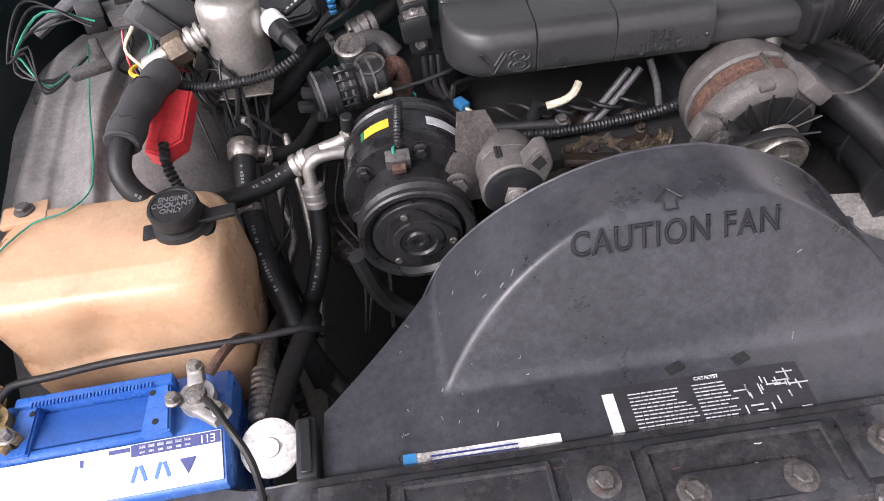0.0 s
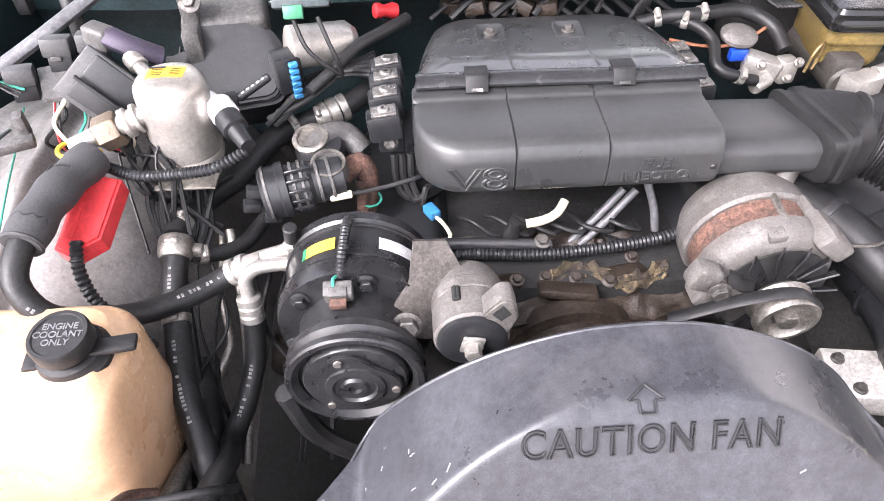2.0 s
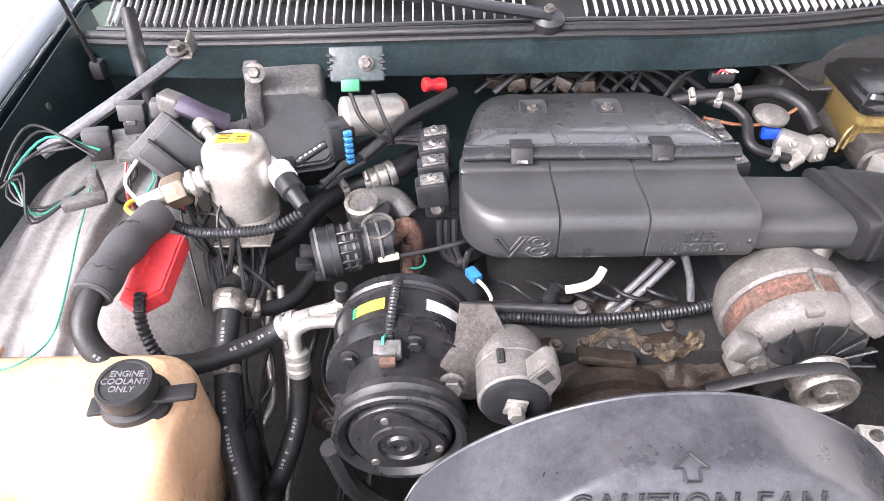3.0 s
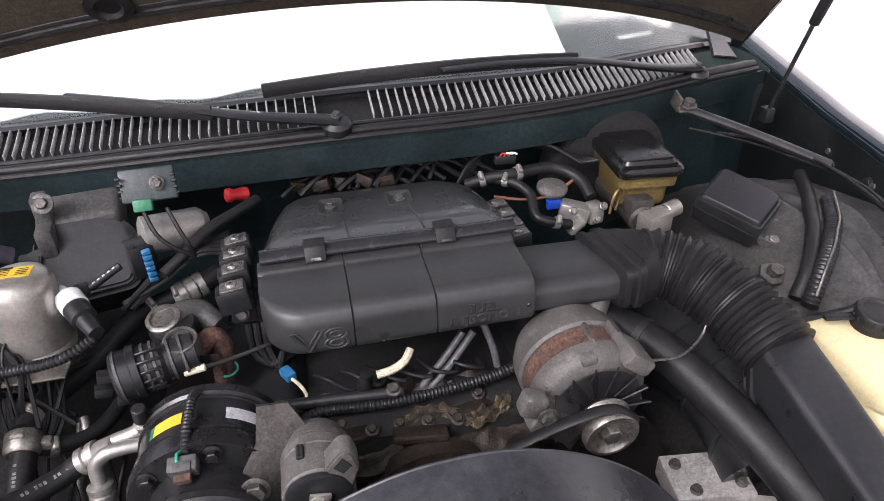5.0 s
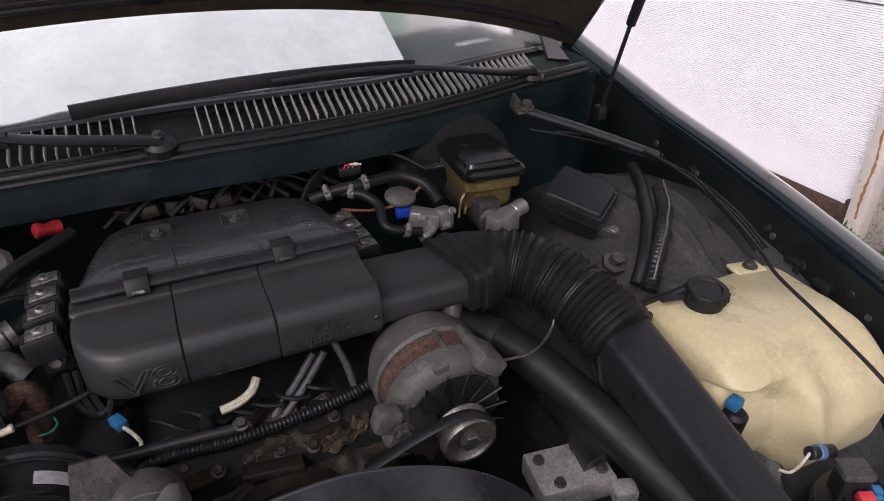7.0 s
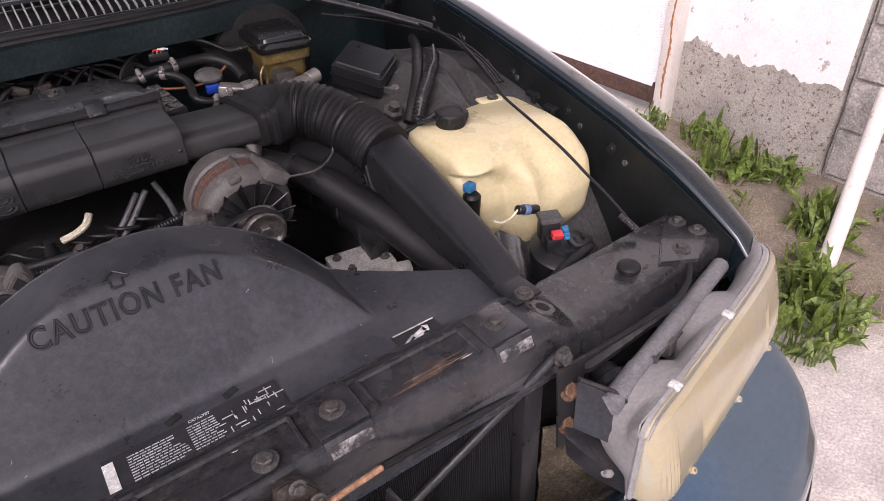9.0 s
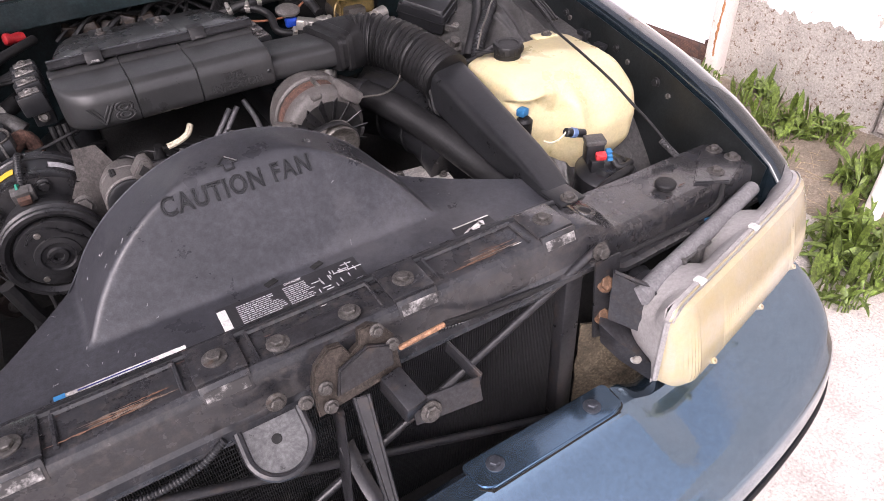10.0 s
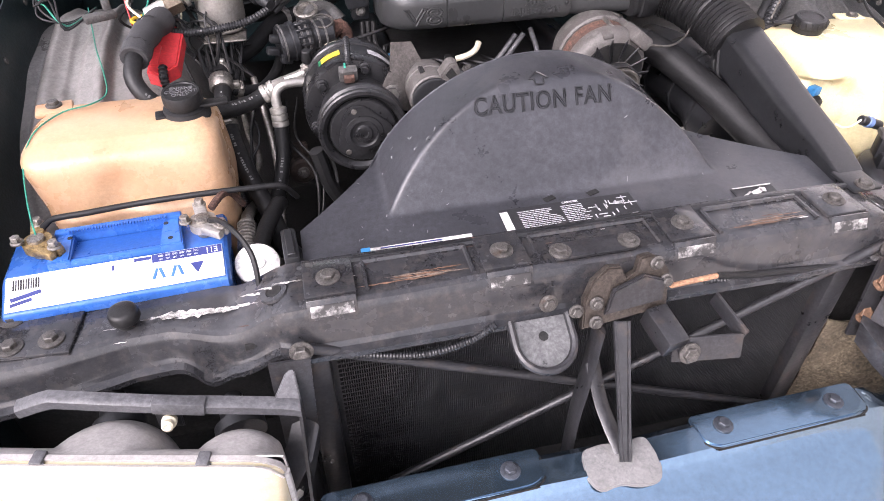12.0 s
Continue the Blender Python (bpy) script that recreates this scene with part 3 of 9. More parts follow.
for side, word in ((1, "right"), (-1, "left")):
    # painted fender: flange, gutter, crown and outer skin
    bm = B()

    def fender(u, v, side=side):
        y = -0.075 + 1.68 * v
        yy = max(y, 0.0)
        nose = min(1.0, max(0.0, (y + 0.075) / 0.20)) ** 0.5
        x0 = rail_x(yy, side)
        prof = ((0.006, -0.060), (0.012, -0.008), (0.014, 0.004), (0.018, 0.009), (0.030, 0.012), (0.056, 0.010), (0.084, -0.004), (0.106, -0.034), (0.120, -0.09), (0.128, -0.18), (0.126, -0.31), (0.110, -0.46))
        k = u * (len(prof) - 1)
        i = min(int(k), len(prof) - 2)
        f = k - i
        dx = prof[i][0] * (1 - f) + prof[i + 1][0] * f
        dz = prof[i][1] * (1 - f) + prof[i + 1][1] * f
        return Vector((side * (x0 + dx * (0.55 + 0.45 * nose)), y, rail_z(y, side) + dz - (0.06 if side < 0 else 0.02) * (1 - nose)))
    grid_sheet(bm, fender, 30, 60, 0.002)
    part("fender", bm, TEAL, car, "glossy dark teal fender")
    # inner fender apron below the flange
    bm = B()

    def apron(u, v, side=side):
        y = -0.02 + 1.05 * v
        drop = u
        x = rail_x(max(y, 0), side) + 0.004 - 0.02 * math.sin(drop * math.pi)
        z = rail_z(y, side) - 0.002 - 0.36 * drop
        return Vector((side * x, y, z))
    grid_sheet(bm, apron, 14, 40, 0.002)
    # right side: darker copy of the bay paint with its shade put in, plus grime
    part("inner_apron", bm, BAYTEAL if side < 0 else mat("shaded_grimy_apron_paint", (0.0055, 0.007, 0.0075), 0.42, var=0.4, scale=10, bump=0.15, dirt=(0.03, 0.028, 0.026), dirt_amount=0.30, edge=0.1), car, "dark painted inner fender side")
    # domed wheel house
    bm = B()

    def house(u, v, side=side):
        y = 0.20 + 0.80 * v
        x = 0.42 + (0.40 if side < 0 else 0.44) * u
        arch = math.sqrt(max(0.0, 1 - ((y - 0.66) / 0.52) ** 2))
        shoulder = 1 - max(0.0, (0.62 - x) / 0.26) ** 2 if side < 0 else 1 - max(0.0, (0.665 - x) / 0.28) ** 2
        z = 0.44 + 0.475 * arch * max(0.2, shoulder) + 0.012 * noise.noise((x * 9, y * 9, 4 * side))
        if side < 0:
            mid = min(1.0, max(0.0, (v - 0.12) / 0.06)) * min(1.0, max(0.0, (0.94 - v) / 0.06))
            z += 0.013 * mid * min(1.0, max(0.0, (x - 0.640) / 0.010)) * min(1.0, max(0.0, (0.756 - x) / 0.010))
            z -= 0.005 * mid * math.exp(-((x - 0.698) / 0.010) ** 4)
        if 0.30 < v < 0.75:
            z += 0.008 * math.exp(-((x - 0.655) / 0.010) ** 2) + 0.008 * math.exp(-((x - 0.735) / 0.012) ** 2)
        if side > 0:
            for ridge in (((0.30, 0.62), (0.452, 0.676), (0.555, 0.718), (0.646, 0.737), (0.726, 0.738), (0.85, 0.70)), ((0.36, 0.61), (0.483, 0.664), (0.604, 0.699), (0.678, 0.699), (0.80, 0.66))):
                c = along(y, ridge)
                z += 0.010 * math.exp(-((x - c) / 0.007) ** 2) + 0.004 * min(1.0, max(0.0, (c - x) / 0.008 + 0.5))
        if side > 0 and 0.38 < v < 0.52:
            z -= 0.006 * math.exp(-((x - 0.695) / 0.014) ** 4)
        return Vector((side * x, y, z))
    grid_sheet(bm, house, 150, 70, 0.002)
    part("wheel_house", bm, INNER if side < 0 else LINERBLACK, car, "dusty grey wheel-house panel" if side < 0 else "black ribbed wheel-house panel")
    for y in (0.21, 0.325, 0.507, 0.688, 0.80):
        bolt((side * (rail_x(y, side) - 0.001), y, rail_z(y, side) - 0.040), car, (-side, 0, 0.15), 0.006, 0.009, 0.006)

for y, d, r in ((0.245, 0.035, 0.007), (0.30, 0.075, 0.005), (0.36, 0.030, 0.006), (0.415, 0.055, 0.008), (0.445, 0.048, 0.006), (0.475, 0.062, 0.007), (0.52, 0.035, 0.006), (0.60, 0.050, 0.005), (0.70, 0.040, 0.007), (0.78, 0.055, 0.006)):
    bolt((rail_x(y) - 0.004, y, rail_z(y) - d), car, (-1, -0.05, 0.1), r, r * 1.4, 0.006, RUBBER)
for y in (0.40, 0.455):
    bm = B()
    box(bm, (rail_x(y) - 0.008, y, rail_z(y) - 0.045), (0.016, 0.030, 0.010), (0, 0, 4), bevel=0.002)
    box(bm, (rail_x(y) - 0.014, y - 0.010, rail_z(y) - 0.055), (0.008, 0.010, 0.026), (0, 0, 4), bevel=0.002)
    part("cable_clip", bm, PLASTIC, car, "black plastic cable clip")

# firewall and cowl front wall
bm = B()
rings = []
for x in np.linspace(-0.815, 0.815, 53):
    y, z = seal_y(x) + 0.006, lip_z(x)
    deep = max(y + 0.004, 0.985)
    rings.append([Vector((x, y, z - 0.002)), Vector((x, y + 0.004, z - 0.050)), Vector((x, deep, z - 0.055)), Vector((x, deep, 0.70)), Vector((x, deep + 0.006, 0.70)), Vector((x, deep + 0.006, z - 0.004))])
loft(bm, rings)
part("cowl_wall", bm, BAYTEAL, car, "dark teal cowl front wall")
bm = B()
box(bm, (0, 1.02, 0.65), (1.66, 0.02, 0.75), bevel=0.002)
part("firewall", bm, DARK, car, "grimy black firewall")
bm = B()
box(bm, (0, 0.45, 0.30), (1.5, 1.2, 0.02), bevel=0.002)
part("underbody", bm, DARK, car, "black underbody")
# rubber hood seal along the cowl lip
bm = B()
sweep(bm, [(x, seal_y(x) + 0.024, lip_z(x) + 0.010) for x in np.linspace(-0.785, 0.785, 25)], 0.008, 10, 0.02)
sweep(bm, [(x, seal_y(x) + 0.010, lip_z(x) + 0.005) for x in np.linspace(-0.785, 0.785, 25)], 0.005, 8, 0.02)
part("hood_seal", bm, RUBBER, car, "black rubber seal strip")
bm = B()
grid_sheet(bm, lambda u, v: Vector(((u - 0.5) * 1.57, seal_y((u - 0.5) * 1.57) + 0.006 + 0.038 * v, lip_z((u - 0.5) * 1.57) + 0.002 + 0.010 * v)), 50, 4, 0.004)
part("cowl_lip", bm, BAYTEAL, car, "painted lip behind the seal")
# windshield
bm = B()


def screen(u, v):
    x = (u - 0.5) * 1.60
    return Vector((x * (1 - 0.12 * v), seal_y(x) + 0.135 + 0.70 * v + 0.02 * math.sin(v * 3), seal_z(x) + 0.015 + 0.43 * v + 0.012 * math.sin(v * math.pi)))


grid_sheet(bm, screen, 40, 20, 0.005)
glass = part("windshield", bm, GLASS, car, "sloping green-tinted windshield mirroring the bright sky")
glass.visible_shadow = False
bm = B()


def shade_pt(u, v):
    x = -0.76 + 1.155 * u
    return Vector((x * (1 - 0.10 * v), seal_y(x) + 0.180 + 0.66 * v, seal_z(x) + 0.012 + 0.41 * v + 0.004 * math.sin(u * 40)))


grid_sheet(bm, shade_pt, 60, 12, 0.003)
shade = solid("windshield_sunshade", bm, SHADE, "white folded sunshade lying behind the windshield", "sunshade")
bm = B()
for k in range(5):
    box(bm, (-0.17, 1.20 + 0.022 * k, 1.381 + 0.0137 * k), (0.26, 0.003, 0.003), (32, 0, 0), bevel=0)
part("printed_lines", bm, mat("pale_grey_print", (0.55, 0.56, 0.57), 0.6), shade)
bm = B()
grid_sheet(bm, lambda u, v: Vector(((u - 0.5) * 1.56, seal_y((u - 0.5) * 1.56) + 0.16 + 0.38 * v, seal_z((u - 0.5) * 1.56) - 0.005 - 0.01 * v)), 30, 6, 0.01)
part("dashboard", bm, DASH, car, "dark green-grey dashboard top")
bm = B()
box(bm, (0.585, 1.145, 1.105), (0.085, 0.016, 0.003), (4, 0, 12), bevel=0.001)
part("identity_plate", bm, WORNWHITE, car, "small pale plate on the dashboard")
bm = B()
box(bm, (0, 1.95, 1.15), (1.5, 0.02, 1.1), bevel=0)
box(bm, (0, 1.65, 0.62), (1.5, 0.62, 0.02), bevel=0)
part("cabin", bm, CABIN, car, "pale green cabin behind the glass")
bm = B()
grid_sheet(bm, lambda u, v: Vector(((u - 0.5) * 1.66, seal_y((u - 0.5) * 1.66) + 0.115 + 0.028 * v, seal_z((u - 0.5) * 1.66) + 0.012 + 0.004 * v)), 50, 2, 0.006)
part("glass_trim", bm, PLASTIC, car, "black strip under the glass")
# open hood, hinged at the cowl corners
bm = B()
HINGE_Y, HINGE_Z, HOOD_A = 1.02, 1.085, radians(50)


def hood_point(x, s, lift=0.0):
    """s: metres forward of the hinge line in the hood's own plane."""
    bow = 0.03 * (1 - (x / 0.8) ** 2)
    return Vector((x, HINGE_Y - s * math.cos(HOOD_A) - (bow + lift) * math.sin(HOOD_A), HINGE_Z + s * math.sin(HOOD_A) - (bow + lift) * math.cos(HOOD_A) + 0.03))


def hood_rear(x):
    return 1.01 - seal_y(x) + 0.034 * (1 - (x / 0.58) ** 2)


grid_sheet(bm, lambda u, v: hood_point((u - 0.5) * 1.48, hood_rear((u - 0.5) * 1.48) + v * (1.15 - hood_rear((u - 0.5) * 1.48))), 40, 20, 0.012)
hood = part("hood", bm, LINER, car, "raised hood with brown-black fibre liner")
for x in (-0.33, -0.03, 0.27):
    bm = B()
    c = hood_point(x, hood_rear(x) + 0.055, 0.014)
    lathe(bm, c, (0, -math.sin(HOOD_A), -math.cos(HOOD_A)), [(0.030, -0.004), (0.030, 0.004), (0.018, 0.007), (0.014, 0.002), (0, 0.002)], 20, close=False)
    part("liner_clip", bm, RUBBER, hood)
bm = B()
sweep(bm, [hood_point(x, hood_rear(x) + 0.004) for x in np.linspace(-0.735, 0.735, 30)], 0.012, 8, 0.03)
part("hood_rear_edge", bm, TEAL, hood, "dark painted hood edge")
bm = B()
sweep(bm, [hood_point(x, hood_rear(x) + 0.026, 0.008) for x in np.linspace(-0.72, 0.72, 30)], 0.011, 8, 0.03, flat=0.6)
sweep(bm, [hood_point(x, hood_rear(x) + 0.040, 0.010) for x in np.linspace(-0.72, 0.72, 30)], 0.004, 6, 0.03)
part("hood_flange", bm, BLACKSTEEL, hood, "black flange round the liner")
for side in (1, -1):
    bm = B()
    sweep(bm, [hood_point(side * 0.735, s) for s in np.linspace(0.0, 1.13, 8)], 0.013, 8, 0.05)
    part("hood_side_edge", bm, TEAL, hood, "dark painted hood side")
# gas struts
for side in (1, -1):
    t = thing("gas_strut", (side * 0.752, 0.908, 1.0), "black gas strut holding the hood up", "gas strut", "hood struts")
    foot, mid, top = Vector((side * 0.752, 0.908, 1.0)), Vector((side * 0.741, 0.838, 1.18)), Vector((side * 0.733, 0.712, 1.504))
    bm = B()
    cyl(bm, foot, mid, 0.004, seg=12)
    part("rod", bm, BLACKSTEEL, t, "thin dark steel rod")
    bm = B()
    lathe(bm, mid, top - mid, [(0.004, 0), (0.009, 0.004), (0.0095, 0.03), (0.0095, 0.36), (0.006, 0.37)], 14)
    part("cylinder", bm, PLASTIC, t)
    bm = B()
    box(bm, foot, (0.02, 0.025, 0.03), bevel=0.005)
    part("ball_socket", bm, RUBBER, t)
# bumper cover
bm = B()


def bumper(u, v):
    x = (u - 0.5) * 1.77
    a = abs(x) / 0.885
    back = -0.142 + 0.02 * a - (0.0 if abs(x) < 0.40 else -0.10 * ((abs(x) - 0.40) / 0.52) ** 1.5)
    front = -0.357 + 0.12 * a ** 2.7 + 0.085 * a ** 16
    prof = ((0.0, 0.0), (0.06, 0.012), (0.22, 0.012), (0.27, 0.002), (0.55, -0.022), (0.85, -0.052), (0.97, -0.082), (1.0, -0.12), (0.985, -0.22), (0.95, -0.38))
    k = v * (len(prof) - 1)
    i = min(int(k), len(prof) - 2)
    f = k - i
    s = prof[i][0] * (1 - f) + prof[i + 1][0] * f
    dz = prof[i][1] * (1 - f) + prof[i + 1][1] * f
    low = 0.0 if abs(x) < 0.37 else -0.035 * min(1.0, (abs(x) - 0.37) / 0.05)
    return Vector((x, back + (front - back) * s, 0.612 + dz + low * max(0, 1 - s * 1.3)))


grid_sheet(bm, bumper, 90, 36, 0.003)
bump = part("bumper_cover", bm, BLUEPAINT, car, "blue-grey metallic bumper cover with dull patches")
bm = B()
sweep(bm, [bumper(k / 60, 7.25 / 9) + Vector((0, -0.002, 0)) for k in range(61)], 0.0045, 8, 0.02)
part("rub_strip", bm, RUBBER, bump, "black rubber edge strip")
PADBOLT = mat("dark_painted_bolt", (0.045, 0.05, 0.06), 0.4, metal=0.3, var=0.3, scale=80, bump=0.1)
for x0, x1 in ((-0.395, -0.112), (0.100, 0.358)):
    # raised bolting pad along the rear edge, with a dark seam round its front
    edge = round_outline([(x0, 0.020), (x0 + 0.004, -0.024), (x0 + 0.022, -0.034), (x1 - 0.022, -0.030), (x1 - 0.004, -0.022), (x1, 0.022)], 0.012, 4)
    bm = B()
    prism(bm, edge, 0.0075, pose(0, -0.156, 0.6185), 0.003)
    pad = part("bolt_pad", bm, BLUEPAINT, bump)
    bm = B()
    run = [p for p in edge if p[1] < 0.012]
    run.sort(key=lambda p: p[0])
    sweep(bm, [(x, y - 0.158, 0.6225 + 0.001 * (y < -0.02)) for x, y in run], 0.0016, 6, 0.01)
    part("seam", bm, DARK, bump, "dark seam round the pad")
    for x in ((-0.345, -0.157) if x0 < 0 else (0.142, 0.312)):
        bolt((x, -0.160, 0.6260), pad, r=0.008, washer=0.013, h=0.009, material=PADBOLT)
bm = B()
prism(bm, round_outline([(-0.052, -0.012), (-0.040, -0.032), (-0.012, -0.026), (0.014, -0.036), (0.042, -0.034), (0.052, -0.010), (0.046, 0.030), (0.010, 0.024), (-0.012, 0.030), (-0.046, 0.026)], 0.012), 0.004, pose(-0.015, -0.180, 0.622, 8), 0.002)
part("foot_pad", bm, mat("scraped_grey_plastic", (0.15, 0.148, 0.146), 0.45, var=0.2, scale=30, bump=0.15, dirt=(0.20, 0.195, 0.19), dirt_amount=0.4, edge=0.4), bump, "bare grey scraped pad")

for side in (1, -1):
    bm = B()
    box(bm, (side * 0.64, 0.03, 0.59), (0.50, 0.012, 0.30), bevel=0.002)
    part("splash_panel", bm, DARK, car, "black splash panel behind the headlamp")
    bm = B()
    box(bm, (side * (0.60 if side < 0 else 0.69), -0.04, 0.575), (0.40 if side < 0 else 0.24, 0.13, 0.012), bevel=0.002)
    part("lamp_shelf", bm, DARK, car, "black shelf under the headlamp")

# ---- upper radiator support ----
sup = thing("upper_radiator_support", (0, 0.0, 0.80), "black painted steel crossbar with rust and scrapes", "crossbar")
bm = B()


def bar_top(x):
    a = abs(x)
    k = min(1.0, max(0.0, (a - 0.385) / 0.085))
    k = k * k * (3 - 2 * k)
    return 0.845 - 0.040 * k - (0.030 if x > 0 else 0.010) * max(0.0, a - 0.47) / 0.33


def bar_y(x):
    a = max(0.0, abs(x) - 0.42)
    return 0.10 * a


def between(x, rows):
    """Straight runs between (x, value) rows."""
    for (a, p), (b, q) in zip(rows, rows[1:]):
        if x <= b:
            return p + (q - p) * max(0.0, (x - a) / (b - a))
    return rows[-1][1]


# front edge of the top and depth of the front face along the battery end, with its pressed notch
WING_FRONT = ((-0.83, -0.004), (-0.66, 0.002), (-0.585, 0.016), (-0.535, 0.016), (-0.505, 0.004), (-0.485, -0.004), (-0.42, -0.016), (-0.385, -0.028))
WING_DEEP = ((-0.83, 0.038), (-0.60, 0.036), (-0.522, 0.034), (-0.502, 0.056), (-0.470, 0.034), (-0.41, 0.034), (-0.385, 0.052))


def bar(u, v):
    x = -0.83 + 1.66 * u
    wide = min(1.0, max(0.0, (abs(x) - 0.40) / 0.08))
    front, deep = -0.026, 0.052
    if x < -0.385:
        front, deep = between(x, WING_FRONT) - bar_y(x), between(x, WING_DEEP)
    prof = ((0.050 + 0.02 * wide, -0.05), (0.050 + 0.02 * wide, -0.004), (0.046 + 0.02 * wide, 0.0), (front, 0.0), (front - 0.008, -0.003), (front - 0.013, -0.012), (front - 0.020, -deep), (front - 0.024, -deep - 0.006), (front - 0.034, -deep - 0.008), (front - 0.034, -deep - 0.016), (front - 0.004, -deep - 0.018))
    k = v * (len(prof) - 1)
    i = min(int(k), len(prof) - 2)
    f = k - i
    y = prof[i][0] * (1 - f) + prof[i + 1][0] * f
    z = prof[i][1] * (1 - f) + prof[i + 1][1] * f
    dent = 0.0025 * noise.noise((x * 7, y * 20, 1))
    return Vector((x, bar_y(x) + y, bar_top(x) + z + dent))


grid_sheet(bm, bar, 170, 30, 0.003)
part("bar", bm, SUPPORT, sup, sharp=22)


def scratch(bm, at, length, width, seed):
    """A ragged sliver of bare or rusty metal."""
    rnd = random.Random(seed)
    n = 16
    up = [(-0.5 + k / n, width * 0.5 * rnd.uniform(0.1, 1.0) * math.sin(math.pi * (k + 0.3) / (n + 0.6))) for k in range(n + 1)]
    low = [(-0.5 + k / n, -width * 0.5 * rnd.uniform(0.1, 1.0) * math.sin(math.pi * (k + 0.3) / (n + 0.6))) for k in range(n + 1)]
    a = [bm.verts.new((at[0] + x * length, at[1] + y, at[2])) for x, y in up]
    b = [bm.verts.new((at[0] + x * length, at[1] + y, at[2])) for x, y in low]
    for k in range(n):
        bm.faces.new((b[k], b[k + 1], a[k + 1], a[k]))


RUSTMARK = mat("brown_rust_mark", (0.105, 0.058, 0.036), 0.8, var=0.4, scale=90, bump=0.3)
NICKBROWN = mat("pale_brown_scuff", (0.13, 0.10, 0.08), 0.7, var=0.4, scale=90, bump=0.2)
TABS = (-0.345, -0.132, 0.113, 0.339)
for x in TABS:
    bm = B()
    box(bm, (x, 0.006, 0.8475), (0.060, 0.062, 0.006), bevel=0.002, seg=2)
    box(bm, (x, -0.033, 0.8375), (0.058, 0.008, 0.026), (-24, 0, 0), bevel=0.002, seg=2)
    tab = part("clamp_tab", bm, SUPPORT, sup, "bolted clamp tab")
    bolt((x, 0.004, 0.8505), tab, r=0.0088, washer=0.0145, h=0.008)
    bm = B()
    box(bm, (x, -0.0378, 0.8380), (0.050, 0.0012, 0.014), (-24, 0, 0), bevel=0.0004, seg=1)
    part("worn_sticker", bm, STICKER, tab, "scuffed white sticker")
for a, b in zip(TABS, TABS[1:]):
    bm = B()
    w = b - a - 0.085
    sweep(bm, [((a + b) / 2 - w / 2, 0.028, 0.8465), ((a + b) / 2 + w / 2, 0.028, 0.8465)], 0.004, 6, 0.05)
    sweep(bm, [((a + b) / 2 - w / 2, 0.028, 0.8465), ((a + b) / 2 - w / 2, -0.022, 0.8465)], 0.003, 6, 0.05)
    sweep(bm, [((a + b) / 2 + w / 2, 0.028, 0.8465), ((a + b) / 2 + w / 2, -0.022, 0.8465)], 0.003, 6, 0.05)
    part("pressed_rib", bm, SUPPORT, sup)
for x, s in ((-0.235, 0.10), (0.235, 0.08)):
    for k in range(5):
        bm = B()
        scratch(bm, (x + 0.012 * (k - 2) * (-1) ** k, -0.012 + 0.0028 * (k - 2), 0.8478), s * (1.1 - 0.13 * k), 0.006 - 0.0006 * k, 4 + int(x * 50) + k)
        part("scrape", bm, RUSTMARK if k % 2 == 0 else NICKBROWN, sup, "rusty scrape")
BAREMETAL = mat("scraped_bare_metal", (0.55, 0.53, 0.50), 0.45, metal=0.3, var=0.45, scale=90, bump=0.25, dirt=(0.07, 0.062, 0.056), dirt_amount=0.62, edge=0.1)
for k in range(9):
    x = -0.535 + 0.018 * k
    bm = B()
    scratch(bm, (x, 0.029 - 0.0022 * k + 0.003 * math.sin(k * 2.3), bar_top(x) + 0.0030), 0.070 - 0.004 * k, 0.015 - 0.0012 * k, 30 + k)
    part("scrape", bm, BAREMETAL, sup, "bare metal scrape")
rnd = random.Random(19)
for k in range(26):
    x = rnd.uniform(-0.75, 0.75)
    bm = B()
    scratch(bm, (x, rnd.uniform(-0.022, 0.040), bar_top(x) + 0.0030), rnd.uniform(0.008, 0.03), rnd.uniform(0.0012, 0.004), 200 + k)
    part("scrape", bm, RUST if k % 3 else BAREMETAL, sup)
HOLE_Y = {-1: 0.006, 1: 0.003}
HOLE_X = {-1: -0.409, 1: 0.4175}
